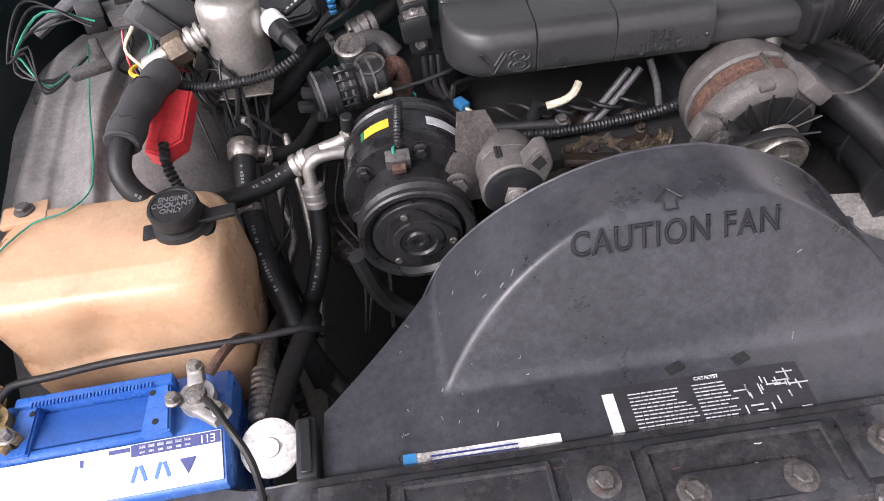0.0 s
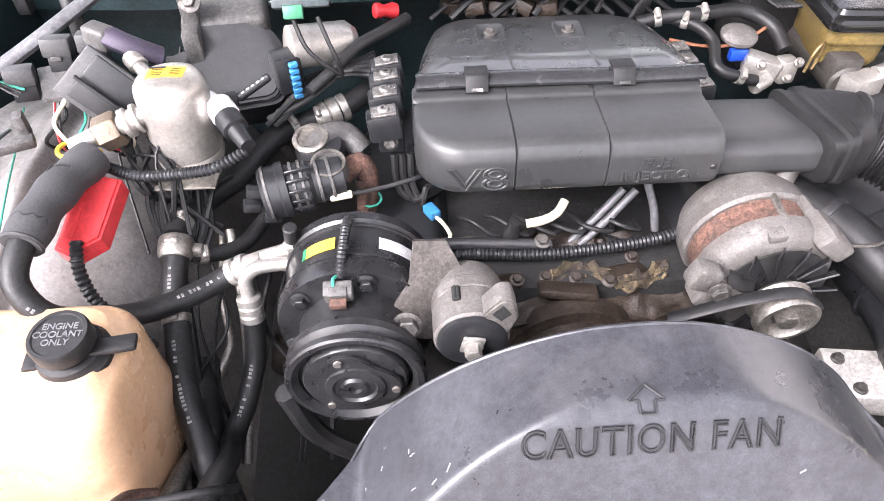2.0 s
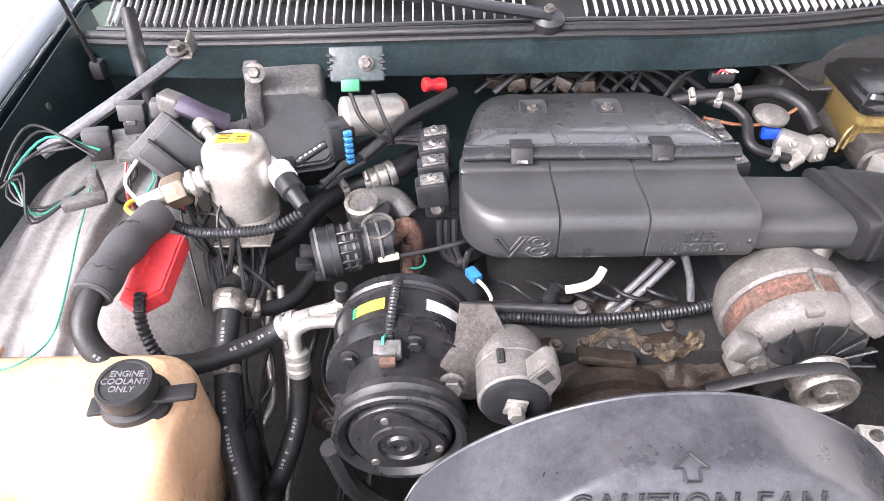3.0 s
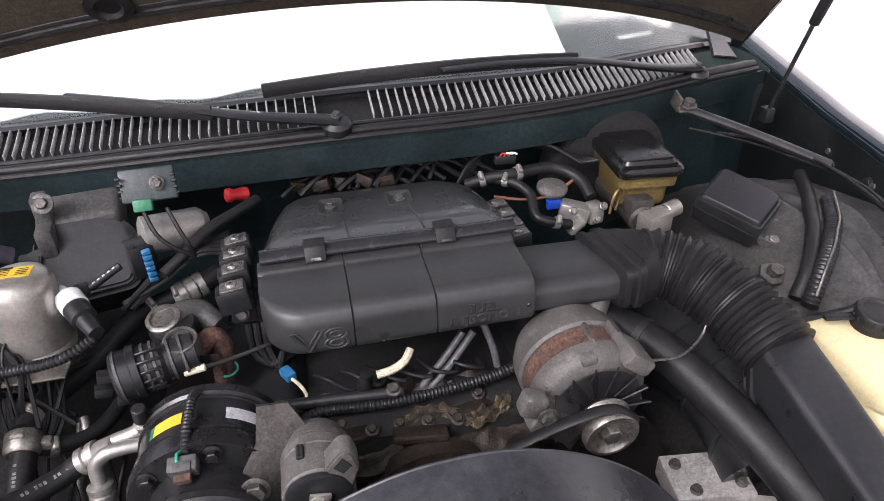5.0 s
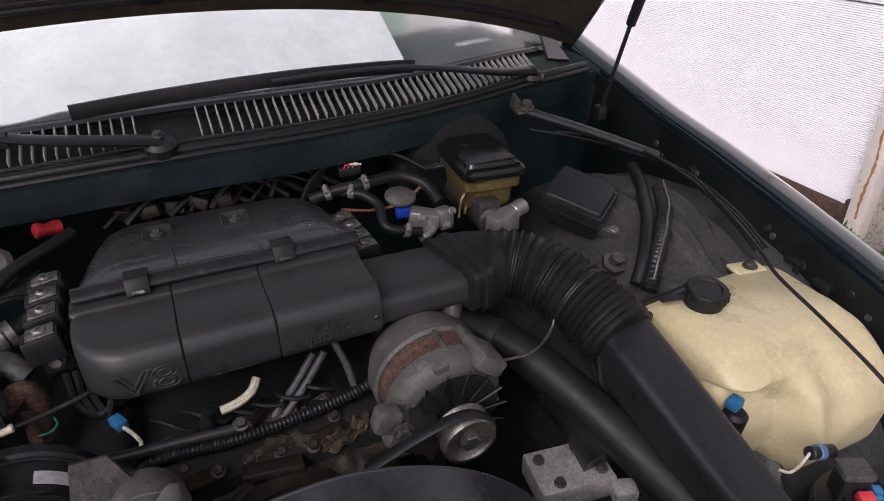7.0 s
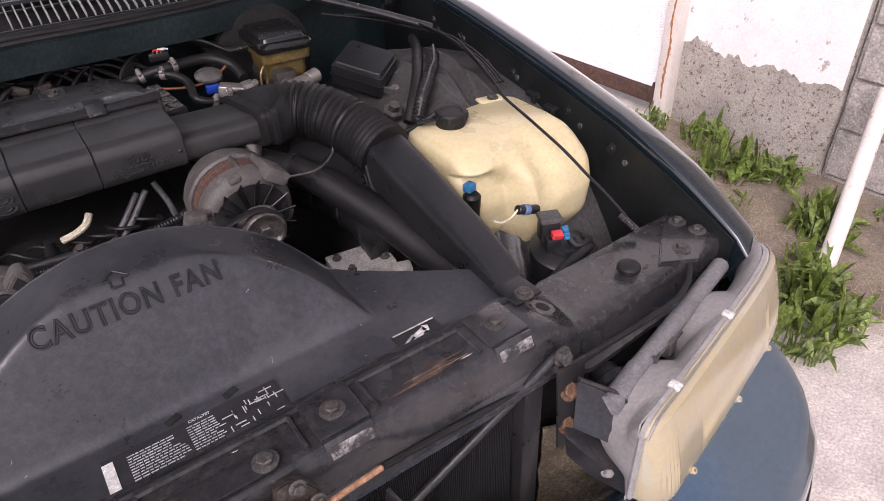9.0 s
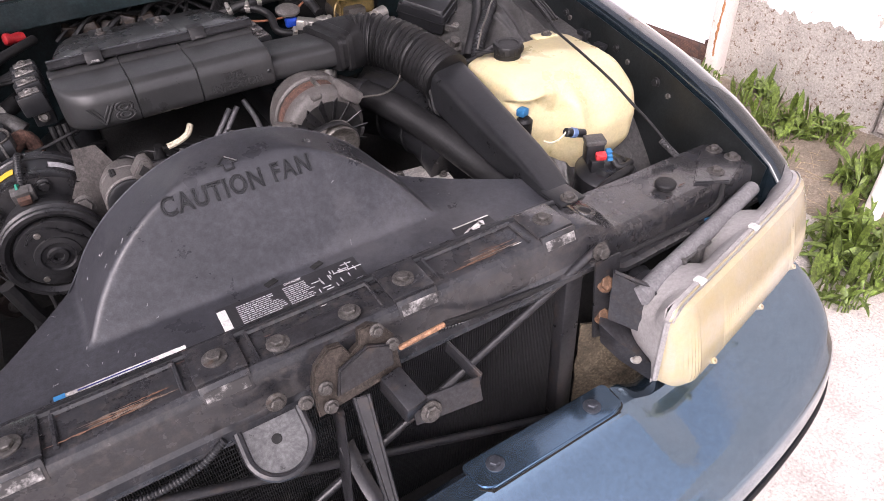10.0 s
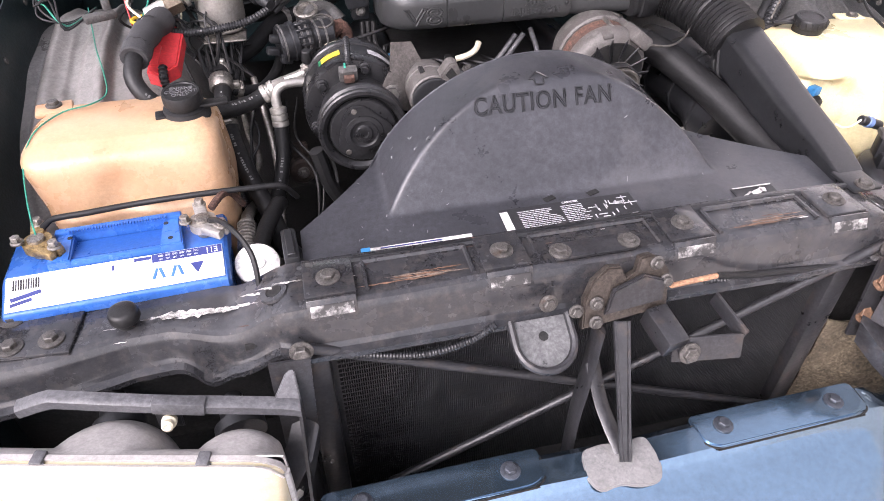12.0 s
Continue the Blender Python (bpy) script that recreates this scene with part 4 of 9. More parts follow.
for side in (1, -1):
    bm = B()
    if side < 0:
        box(bm, (-0.690, 0.042, bar_top(-0.69) + 0.003), (0.100, 0.080, 0.006), (0, 0, -5), bevel=0.003)
        spots = ((-0.719, 0.067), (-0.666, 0.021), (-0.710, 0.019))
    else:
        plate(bm, [(x, y, bar_top(x) + 0.006) for x, y in ((0.772, 0.087), (0.663, 0.005), (0.721, -0.021), (0.812, 0.019))], 0.006, 0.002)
        spots = ((0.790, 0.070), (0.725, 0.012), (0.795, 0.034))
    endp = part("end_plate", bm, SUPPORT, sup)
    for x, y in spots:
        bolt((x, y, bar_top(x) + 0.006), endp, r=0.0082, washer=0.0145, h=0.009)
    bm = B()
    lathe(bm, (-0.585 if side < 0 else 0.607, 0.030 if side < 0 else 0.018, bar_top(side * 0.6)), (0, 0, 1), [(r, z * (1.0 if side < 0 else 0.6)) for r, z in ((0.011, 0), (0.010, 0.008), (0.0165, 0.010), (0.0175, 0.012), (0.0175, 0.021), (0.0155, 0.025), (0.013, 0.0262), (0, 0.0266))], 24)
    part("rubber_stop", bm, RUBBER, sup, "round black rubber hood stop")
    bm = B()
    lathe(bm, (HOLE_X[side], HOLE_Y[side], bar_top(HOLE_X[side]) + 0.001), (side * 0.3, 0, 0.95), [(0.018, 0), (0.017, 0.003), (0.010, 0.003), (0.009, 0.002)], 24, close=False)
    pad = part("raised_pad", bm, SUPPORT, sup)
    bm = B()
    lathe(bm, (HOLE_X[side], HOLE_Y[side], bar_top(HOLE_X[side]) + 0.0030), (side * 0.3, 0, 0.95), [(0.0088, 0), (0.0086, 0.0008), (0, 0.0008)], 20, close=False)
    part("punched_hole", bm, DARK, pad, "dark punched hole")

for x, z, w in ((-0.445, 0.794, 0.014), (-0.424, 0.797, 0.007)):
    bm = B()
    box(bm, (x, between(x, WING_FRONT) - 0.0165, z - 0.004), (w, 0.004, 0.008), (-8, 0, 6), bevel=0.001, seg=1)
    part("slot", bm, DARK, sup, "dark punched slot")

# ---- fan shroud ----
shroud = thing("fan_shroud", (0, 0.15, 0.83), "scuffed black plastic fan shroud with raised caution lettering", "fan shroud")
FAN_Z, FAN_R = 0.695, 0.2905


def shroud_back(x):
    """Rear rim: straight behind the dome, swept forward to the corners."""
    if x < 0:
        return 0.27 - 0.155 * min(1.0, max(0.0, (-x - 0.243) / 0.128)) ** 0.85
    k = min(1.0, max(0.0, (x - 0.215) / 0.20))
    return 0.27 - 0.16 * k ** 0.75


def shroud_z(x, y):
    flat = 0.836 + 0.004 * (y - 0.05) / 0.1
    ramp = 0.836 + (y - 0.120) * 1.80
    top = 0.974 + (y - 0.2) * 0.15
    face = smin(ramp, top, 0.018)
    r = FAN_R - 0.020 * min(1.0, max(0.0, x / 0.2))
    arc = FAN_Z + math.sqrt(max(0.0, r * r - x * x)) if abs(x) < r else 0.70
    return smax(flat, smin(face, arc, 0.005), 0.012)


bm = B()


def shroud_pt(u, v):
    x = -0.372 + 0.785 * u
    y = 0.026 + v * (shroud_back(x) - 0.026)
    return Vector((x, y, shroud_z(x, y)))


grid_sheet(bm, shroud_pt, 150, 60, 0.003)
part("shell", bm, SHROUD, shroud, sharp=50)
bm = B()
pts = []
for x in np.linspace(-0.262, 0.252, 30):
    pts.append((x, shroud_back(x) - 0.002, shroud_z(x, shroud_back(x)) - 0.001))
sweep(bm, pts, 0.0018, 6, 0.02)
part("rear_rim", bm, SHROUD, shroud)
bm = B()
sweep(bm, [(-0.38, 0.034, 0.846), (0.40, 0.034, 0.846)], 0.0045, 6, 0.1)
part("front_lip", bm, PLASTIC, shroud)
bm = B()
box(bm, (-0.3855, 0.0755, 0.838), (0.019, 0.060, 0.030), (0, 0, 3), bevel=0.003)
box(bm, (-0.3855, 0.0755, 0.8535), (0.010, 0.052, 0.006), (0, 0, 3), bevel=0.001, seg=1)
part("corner_block", bm, PLASTIC, shroud, "upright black end block")
# pale scuffs and nicks on the worn flank and ramp
NICK = mat("pale_scuff", (0.16, 0.16, 0.165), 0.7, var=0.3, scale=80, bump=0.05)
rnd = random.Random(31)
for k in range(34):
    x, y = (rnd.uniform(-0.30, -0.17), rnd.uniform(0.06, 0.24)) if k < 24 else (rnd.uniform(-0.15, 0.30), rnd.uniform(0.05, 0.20))
    a, ln, w = rnd.uniform(0, math.pi), rnd.uniform(0.0015, 0.006), rnd.uniform(0.0003, 0.0007)
    bm = B()
    ends = []
    for q in (-1, -0.3, 0.4, 1):
        px, py = x + q * ln * math.cos(a) / 2, y + q * ln * math.sin(a) / 2 + rnd.uniform(-0.0006, 0.0006)
        ends.append((px, py, shroud_z(px, py) + 0.0006))
    sweep(bm, ends, w, 5, 0.003, flat=0.5)
    part("scuff", bm, NICK, shroud)
# raised letters and arrow on the ramp; darker plastic stands in for edge shade


def ramp_pose(x, y, lift=0.0):
    e = 0.003
    dz = (shroud_z(x, y + e) - shroud_z(x, y - e)) / (2 * e)
    a = math.atan(dz)
    return Matrix.Translation((x, y, shroud_z(x, y) + lift)) @ rot(math.degrees(a), 0, 0)


text_mesh("lettering", "CAUTION FAN", 0.034, ramp_pose(-0.022, 0.183, 0.001) @ Matrix.Diagonal((0.80, 1, 1, 1)), PLASTIC, shroud, 0.0022, 0.0, "raised moulded lettering, darkened for its edge shade", 1.12, 0.0012)
bm = B()
AP = ramp_pose(-0.026, 0.203, 0.001)
ARROW = [(-0.006, -0.010), (0.006, -0.010), (0.006, 0.0), (0.014, 0.0), (0, 0.012), (-0.014, 0.0), (-0.006, 0.0), (-0.006, -0.010)]
for p, q in zip(ARROW, ARROW[1:]):
    cyl(bm, AP @ Vector((*p, 0)), AP @ Vector((*q, 0)), 0.0012, seg=6, bevel=0.0002)
part("arrow", bm, PLASTIC, shroud, "raised arrow")
for x in (-0.03, 0.035):
    bm = B()
    box(bm, (x + 0.0, 0.108, shroud_z(x, 0.108) + 0.0015), (0.018, 0.010, 0.002), (0, 0, 20), bevel=0.0008, seg=1)
    part("clip_hole", bm, DARK, shroud)


def sheet_label(name, x0, x1, y0, y1, material, parent, label, lift=0.002):
    bm = B()
    grid_sheet(bm, lambda u, v: Vector((x0 + (x1 - x0) * u, y0 + (y1 - y0) * v, shroud_z(x0 + (x1 - x0) * u, y0 + (y1 - y0) * v) + lift)), 12, 4, 0.0006)
    return part(name, bm, material, parent, label)


info = sheet_label("info_label", -0.108, 0.084, 0.045, 0.097, mat("black_label", (0.02, 0.02, 0.022), 0.5, var=0.2, scale=60), shroud, "black emission label with fine white print")
rnd = random.Random(5)
sheet_label("label_corner", -0.108, -0.097, 0.045, 0.090, WORNWHITE, info, "white barcode corner", 0.0034)
bm = B()
for col0, col1 in ((-0.084, -0.028), (-0.022, 0.012)):
    for r in range(10):
        y = 0.052 + r * 0.0038
        w = (col1 - col0) * rnd.uniform(0.75, 1.0)
        at = col0
        while at < col0 + w:
            word = rnd.uniform(0.0025, 0.008)
            box(bm, (at + word / 2, y, 0.8405), (word, 0.0010, 0.0006), bevel=0)
            at += word + 0.0012
for i in range(26):
    x, y = rnd.uniform(0.018, 0.078), rnd.uniform(0.05, 0.09)
    if rnd.random() < 0.5:
        box(bm, (x, y, 0.8405), (rnd.uniform(0.005, 0.02), 0.0012, 0.0006), bevel=0)
    else:
        box(bm, (x, y, 0.8405), (0.0012, rnd.uniform(0.004, 0.013), 0.0006), bevel=0)
part("fine_print", bm, PRINT, info, "rows of fine white print and a hose diagram")
text_mesh("lettering", "CATALYST", 0.0050, Matrix.Translation((-0.006, 0.0925, 0.8412)), PRINT, info, 0.0003, 0.0001)
blue_label = sheet_label("blue_label", -0.292, -0.155, 0.040, 0.060, WORNWHITE, shroud, "long white instruction label with blue end")
sheet_label("label_end", -0.300, -0.288, 0.040, 0.060, SKYBLUE, blue_label, "blue corner", 0.0034)
bm = B()
for r in range(3):
    box(bm, (-0.235, 0.0455 + r * 0.0045, 0.8405), (0.08, 0.0015, 0.0006), bevel=0)
part("fine_print", bm, NAVY, blue_label, "rows of fine print")
warn = sheet_label("warning_label", 0.228, 0.292, 0.045, 0.072, mat("black_label", (0, 0, 0)), shroud, "black warning label with white pictogram")
bm = B()
for x, y, w, h, a in ((0.260, 0.070, 0.06, 0.002, 0), (0.243, 0.053, 0.02, 0.003, 30), (0.262, 0.057, 0.02, 0.008, 20), (0.272, 0.060, 0.008, 0.010, -20), (0.25, 0.05, 0.03, 0.002, 10)):
    box(bm, (x, y, 0.8405), (w, h, 0.0006), (0, 0, a), bevel=0)
part("pictogram", bm, WORNWHITE, warn, "white pictogram")

# ---- radiator and condenser ----
rad = thing("condenser", (0, -0.02, 0.42), "black finned condenser behind the crossbar", "condenser")
bm = B()
box(bm, (0.0, 0.0, 0.60), (0.72, 0.03, 0.36), bevel=0.002)
part("core", bm, FINS, rad)
for i in range(40):
    z = 0.432 + i * 0.0088
    bm = B()
    box(bm, (0.0, -0.018, z), (0.70, 0.006, 0.0030), bevel=0.0008, seg=1)
    part("tube", bm, FINS, rad)
bm = B()
n = 230
for i in range(n):
    x = -0.345 + 0.69 * i / (n - 1)
    box(bm, (x, -0.021, 0.60), (0.0009, 0.008, 0.345), bevel=0)
tagged(part("fin_pack", bm, FINS, rad), kind="stuff")
for side in (1, -1):
    bm = B()
    box(bm, (side * 0.375, -0.012, 0.60), (0.035, 0.05, 0.40), bevel=0.006)
    part("end_tank", bm, BLACKSTEEL, rad)
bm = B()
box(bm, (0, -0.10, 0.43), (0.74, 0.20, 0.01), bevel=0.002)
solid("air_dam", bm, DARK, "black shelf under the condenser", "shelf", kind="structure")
bm = B()
plate(bm, [(-0.40, -0.05, 0.80), (-0.40, -0.05, 0.44), (-0.405, -0.19, 0.44), (-0.405, -0.17, 0.62)], 0.004)
solid("baffle_panel", bm, BLACKSTEEL, "black sheet-metal baffle beside the condenser", "panel", "condenser baffles")
bm = B()


def muddy(u, v):
    return Vector((0.411 + 0.15 * u, -0.020 - 0.03 * u - 0.03 * math.sin(u * 2.0) * (1 - v) + 0.008 * noise.noise((u * 5, v * 5, 1)), 0.42 + (0.205 - 0.03 * u) * v))


grid_sheet(bm, muddy, 16, 16, 0.004)
solid("mud_panel", bm, MUD, "splash panel caked with dried mud", "panel")

# ---- air cleaner ----
airbox = thing("air_cleaner", (0, 0.65, 0.92), "large black plastic air cleaner box with clipped lid", "air cleaner")


def section(x, pts):
    return [Vector((x, y, z)) for y, z in pts]


def round_poly(pts, r, seg=4):
    """Rounds the corners of a closed outline."""
    out = []
    n = len(pts)
    for i in range(n):
        a, b, c = Vector(pts[i - 1]), Vector(pts[i]), Vector(pts[(i + 1) % n])
        ra = min(r, (a - b).length * 0.4, (c - b).length * 0.4)
        p, q = b + (a - b).normalized() * ra, b + (c - b).normalized() * ra
        for k in range(seg + 1):
            t = k / seg
            out.append((1 - t) ** 2 * p + 2 * t * (1 - t) * b + t * t * q)
    return [tuple(v) for v in out]




def cover_front(x):
    """The front wall, swept back round the wide left corner."""
    k = min(1.0, max(0.0, (-0.135 - x) / 0.056))
    return 0.4945 + 0.062 * (1 - math.sqrt(max(0.0, 1 - k * k)))


def cover_profile(x, inset=0.0):
    f = cover_front(x) + inset
    lift = 0.002 * (x + 0.19) / 0.35
    pts = [(0.611, 1.008), (0.590, 1.006), (0.585, 1.001), (f + 0.050, 0.9995 + lift), (f + 0.018, 0.9985 + lift), (f + 0.006, 0.992 + lift), (f + 0.0005, 0.980 + lift), (f, 0.948), (f + 0.005, 0.938), (f + 0.018, 0.932), (0.611, 0.930)]
    return [(y, z - inset if z > 0.97 else z + inset) for y, z in pts]


bm = B()
rings = []
for x in [-0.1915, -0.191, -0.1895] + list(np.linspace(-0.187, -0.135, 12)) + [-0.10, -0.0855, -0.0845, -0.083, -0.0815, -0.0805, -0.03, 0.0145, 0.0155, 0.017, 0.0185, 0.0195, 0.08, 0.122, 0.136, 0.140, 0.142]:
    end = 0.007 * (x < -0.1912) + 0.003 * (-0.1912 < x < -0.1905) + 0.004 * (x > 0.141) + 0.001 * (0.138 < x < 0.141)
    groove = 0.0022 if abs(x + 0.083) < 0.0008 or abs(x - 0.017) < 0.0008 else 0.0
    rings.append(section(x, round_poly(cover_profile(x, end + groove), 0.004, 2)))
loft(bm, rings)
front = part("front_cover", bm, BOXPLASTIC, airbox, sharp=28)
bm = B()
rings = []
for x, k in ((0.138, 0.004), (0.141, 0.0), (0.19, 0.0), (0.270, 0.0), (0.286, 0.001)):
    d = (x - 0.138) / 0.148
    base = [(0.618, 0.972 - 0.004 * d), (0.545, 0.978 - 0.006 * d), (0.522 + 0.006 * d, 0.977 - 0.006 * d), (0.508 + 0.006 * d, 0.968 - 0.004 * d), (0.506 + 0.007 * d, 0.944 - 0.004 * d), (0.516, 0.934 - 0.004 * d), (0.618, 0.930)]
    rings.append(section(x, round_poly([(y + (k if y < 0.55 else 0), z - (k if z > 0.95 else 0)) for y, z in base], 0.006, 3)))
loft(bm, rings)
part("outlet_neck", bm, BOXPLASTIC, airbox, sharp=32)
# rear lid, narrower towards the back
bm = B()
rings = []
for y, xl, xr, z in ((0.612, -0.189, 0.150, 1.014), (0.614, -0.190, 0.151, 1.018), (0.625, -0.189, 0.151, 1.0195), (0.66, -0.184, 0.149, 1.018), (0.70, -0.178, 0.145, 1.0155), (0.74, -0.171, 0.139, 1.011), (0.78, -0.163, 0.130, 1.004), (0.81, -0.154, 0.118, 0.994), (0.825, -0.145, 0.106, 0.982), (0.832, -0.135, 0.095, 0.962)):
    pts = round_poly([(xl, z - 0.020), (xl + 0.012, z - 0.006), (xl + 0.035, z), (xr - 0.035, z), (xr - 0.012, z - 0.006), (xr, z - 0.020), (xr + 0.004, 0.925), (xl - 0.004, 0.925)], 0.010)
    rings.append([Vector((px, y, pz)) for px, pz in pts])
loft(bm, rings)
LIDPLASTIC = mat("air_box_lid_plastic", (0.032, 0.0325, 0.0335), 0.30, coat=0.5, var=0.16, scale=10, bump=0.08, fine=900)
lid = part("rear_lid", bm, LIDPLASTIC, airbox, sharp=34)
for x in (-0.088, 0.012):
    bm = B()
    rings = []
    for z, k in ((1.011, 0.019), (1.0155, 0.019), (1.0165, 0.0175), (1.0145, 0.012), (1.0135, 0.008)):
        rings.append([Vector((x + px, 0.724 + py * 1.25, z)) for px, py in round_poly([(-k, -k), (k, -k), (k, k), (-k, k)], k * 0.35, 3)])
    loft(bm, rings)
    part("bolt_pad", bm, BOXPLASTIC, lid)
    bolt((x, 0.724, 1.0138), lid, r=0.0052, washer=0.0085, h=0.008)
    bm = B()
    sweep(bm, [(x + 0.016, 0.622, 1.0196), (x + 0.014, 0.66, 1.0182), (x + 0.010, 0.697, 1.0158)], 0.0016, 6, 0.01)
    part("moulded_rib", bm, LIDPLASTIC, lid)
GLOSSEDGE = mat("glossy_box_edge", (0.022, 0.0225, 0.024), 0.22, var=0.2, scale=30, bump=0.05)
bm = B()
rings = []
for x in np.linspace(-0.186, 0.148, 24):
    sag = 0.0012 * math.sin((x + 0.19) * 17)
    rings.append([Vector((x, y, z + sag)) for y, z in ((0.6165, 1.0205), (0.611, 1.0215), (0.602, 1.0185), (0.597, 1.0135), (0.598, 1.010), (0.6165, 1.010))])
loft(bm, rings)
part("lid_seam", bm, GLOSSEDGE, airbox, "smooth shiny lid seam")
for x, y in ((-0.117, 0.600), (0.052, 0.603)):
    bm = B()
    box(bm, (x, y + 0.010, 1.0245), (0.027, 0.022, 0.004), bevel=0.0015)
    box(bm, (x, y - 0.0045, 1.0165), (0.026, 0.003, 0.019), (-32, 0, 0), bevel=0.001)
    clip = part("lid_clip", bm, RUBBER, airbox)
    bm = B()
    box(bm, (x, y - 0.0105, 1.0125), (0.013, 0.002, 0.004), (-32, 0, 0), bevel=0.0006)
    part("clip_tongue", bm, STICKER, clip, "small pale tongue")
text_mesh("badge", "V8", 0.040, Matrix.Translation((-0.123, 0.4942, 0.958)) @ rot(88, 0, 0) @ Matrix.Diagonal((1.55, 1, 1, 1)), BOXPLASTIC, airbox, 0.002, 0.0, "raised V8 badge", 0.95, 0.0013)
text_mesh("lettering", "FUEL", 0.0165, Matrix.Translation((0.074, 0.4940, 0.9705)) @ rot(88, 0, 0), BOXPLASTIC, airbox, 0.0015, 0, "raised lettering", 1.1, 0.0010)
text_mesh("lettering", "INJECTION", 0.0155, Matrix.Translation((0.076, 0.4940, 0.9545)) @ rot(88, 0, 0) @ Matrix.Diagonal((1.08, 1, 1, 1)), BOXPLASTIC, airbox, 0.0015, 0, "raised lettering", 1.1, 0.0010)
bm = B()
cyl(bm, (0.1325, 0.497, 0.963), (0.1325, 0.4925, 0.963), 0.0035, seg=12)
part("plug", bm, PLASTIC, airbox)

# ---- intake duct: corrugated hose, elbow and snorkel ----
duct = thing("intake_duct", (0.42, 0.3, 0.85), "black ribbed rubber intake hose and flat plastic snorkel", "intake duct")


def cuff_ring(x, grow, k):
    """A sleeve outline: flat like the neck at k = 0, round like the hose at k = 1."""
    power = 2 / (7 - 5 * k)
    half_y, half_z = 0.058 - 0.009 * k + grow, 0.0265 + 0.0225 * k + grow
    out = []
    for a in np.linspace(0, 2 * math.pi, 49)[:-1]:
        c, d = math.cos(a), math.sin(a)
        y = 0.562 - 0.004 * k + half_y * math.copysign(abs(c) ** power, c)
        out.append(Vector((x - 0.16 * (y - 0.56), y, 0.952 + half_z * math.copysign(abs(d) ** power, d))))
    return out


bm = B()
loft(bm, [cuff_ring(x, g, k) for x, g, k in ((0.256, 0.001, 0), (0.257, 0.004, 0), (0.264, 0.0045, 0), (0.266, 0.002, 0.05), (0.274, 0.002, 0.1), (0.276, 0.005, 0.15), (0.285, 0.005, 0.3), (0.287, 0.002, 0.4), (0.300, 0.001, 0.75), (0.318, 0.0, 1.0))])
part("cuff", bm, RUBBER, duct, "rubber sleeve with raised bands", sharp=30)
bm = B()
sweep(bm, [(0.312, 0.558, 0.952), (0.338, 0.551, 0.954), (0.370, 0.524, 0.949), (0.397, 0.480, 0.936), (0.414, 0.432, 0.920), (0.422, 0.390, 0.907)], lambda s: 0.049 + 0.001 * s, 32, 0.003, ribs=(0.0098, 0.0056))
part("ribbed_hose", bm, RUBBER, duct)


def snorkel_ring(y, x, z, w, h, lean=0.35):
    """A rounded box section; the top leans back."""
    pts = round_poly([(-w, -h), (w, -h), (w, h), (-w, h)], min(w, h) * 0.45, 6)
    return [Vector((x + px, y + pz * lean, z + pz)) for px, pz in pts]


bm = B()
loft(bm, [snorkel_ring(*r) for r in ((0.400, 0.422, 0.898, 0.038, 0.042), (0.372, 0.422, 0.893, 0.038, 0.042), (0.30, 0.425, 0.872, 0.037, 0.040), (0.22, 0.427, 0.850, 0.035, 0.036),
                                     (0.15, 0.424, 0.842, 0.032, 0.028), (0.10, 0.418, 0.842, 0.028, 0.018), (0.070, 0.412, 0.843, 0.024, 0.011), (0.055, 0.409, 0.843, 0.022, 0.008))])
part("snorkel", bm, PLASTIC, duct, "smooth black snorkel")
bm = B()
for y, g in ((0.388, 0.0035), (0.402, 0.0025)):
    loft(bm, [snorkel_ring(y - 0.0045, 0.422, 0.8965, 0.0385, 0.0425), snorkel_ring(y - 0.003, 0.422, 0.8965, 0.0385 + g, 0.0425 + g), snorkel_ring(y + 0.003, 0.422, 0.8965, 0.0385 + g, 0.0425 + g), snorkel_ring(y + 0.0045, 0.422, 0.8965, 0.0385, 0.0425)], caps=False)
part("clamp_band", bm, RUBBER, duct, "raised rubber lip")
bm = B()
box(bm, (0.405, 0.040, 0.848), (0.046, 0.05, 0.006), bevel=0.003)
tab = part("mounting_tab", bm, PLASTIC, duct)
bolt((0.404, 0.024, 0.851), tab)

bm = B()
sweep(bm, [(0.36, 0.60, 0.80), (0.40, 0.52, 0.80), (0.415, 0.42, 0.79), (0.415, 0.34, 0.76)], 0.066, 22, 0.006)
reson = thing("resonator", (0.41, 0.45, 0.75), "black plastic intake resonator bottle with ribs", "resonator")
part("bottle", bm, PLASTIC, reson)
for p in ((0.395, 0.53, 0.80), (0.412, 0.46, 0.795), (0.416, 0.39, 0.78)):
    bm = B()
    lathe(bm, p, (0.2, -1, -0.1), [(0.066, -0.004), (0.070, -0.002), (0.070, 0.002), (0.066, 0.004)], 26, close=False)
    part("rib", bm, PLASTIC, reson)
bm = B()
sweep(bm, [(0.27, 0.56, 0.87), (0.32, 0.47, 0.865), (0.365, 0.36, 0.835), (0.40, 0.24, 0.80), (0.42, 0.14, 0.79)], 0.027, 16, 0.01)
rh = thing("radiator_hose", (0.36, 0.36, 0.83), "thick black upper radiator hose", "hose")
part("tube", bm, RUBBER, rh)
for p, d in (((0.300, 0.508, 0.868), (0.5, -0.85, -0.05)), ((0.414, 0.175, 0.793), (0.2, -0.95, -0.1))):
    bm = B()
    lathe(bm, p, d, [(0.027, 0), (0.0295, 0.001), (0.0295, 0.011), (0.027, 0.012)], 22, close=False)
    part("hose_clamp", bm, BLACKSTEEL, rh, "dirty hose clamp")

# ---- coolant tank, washer tank ----


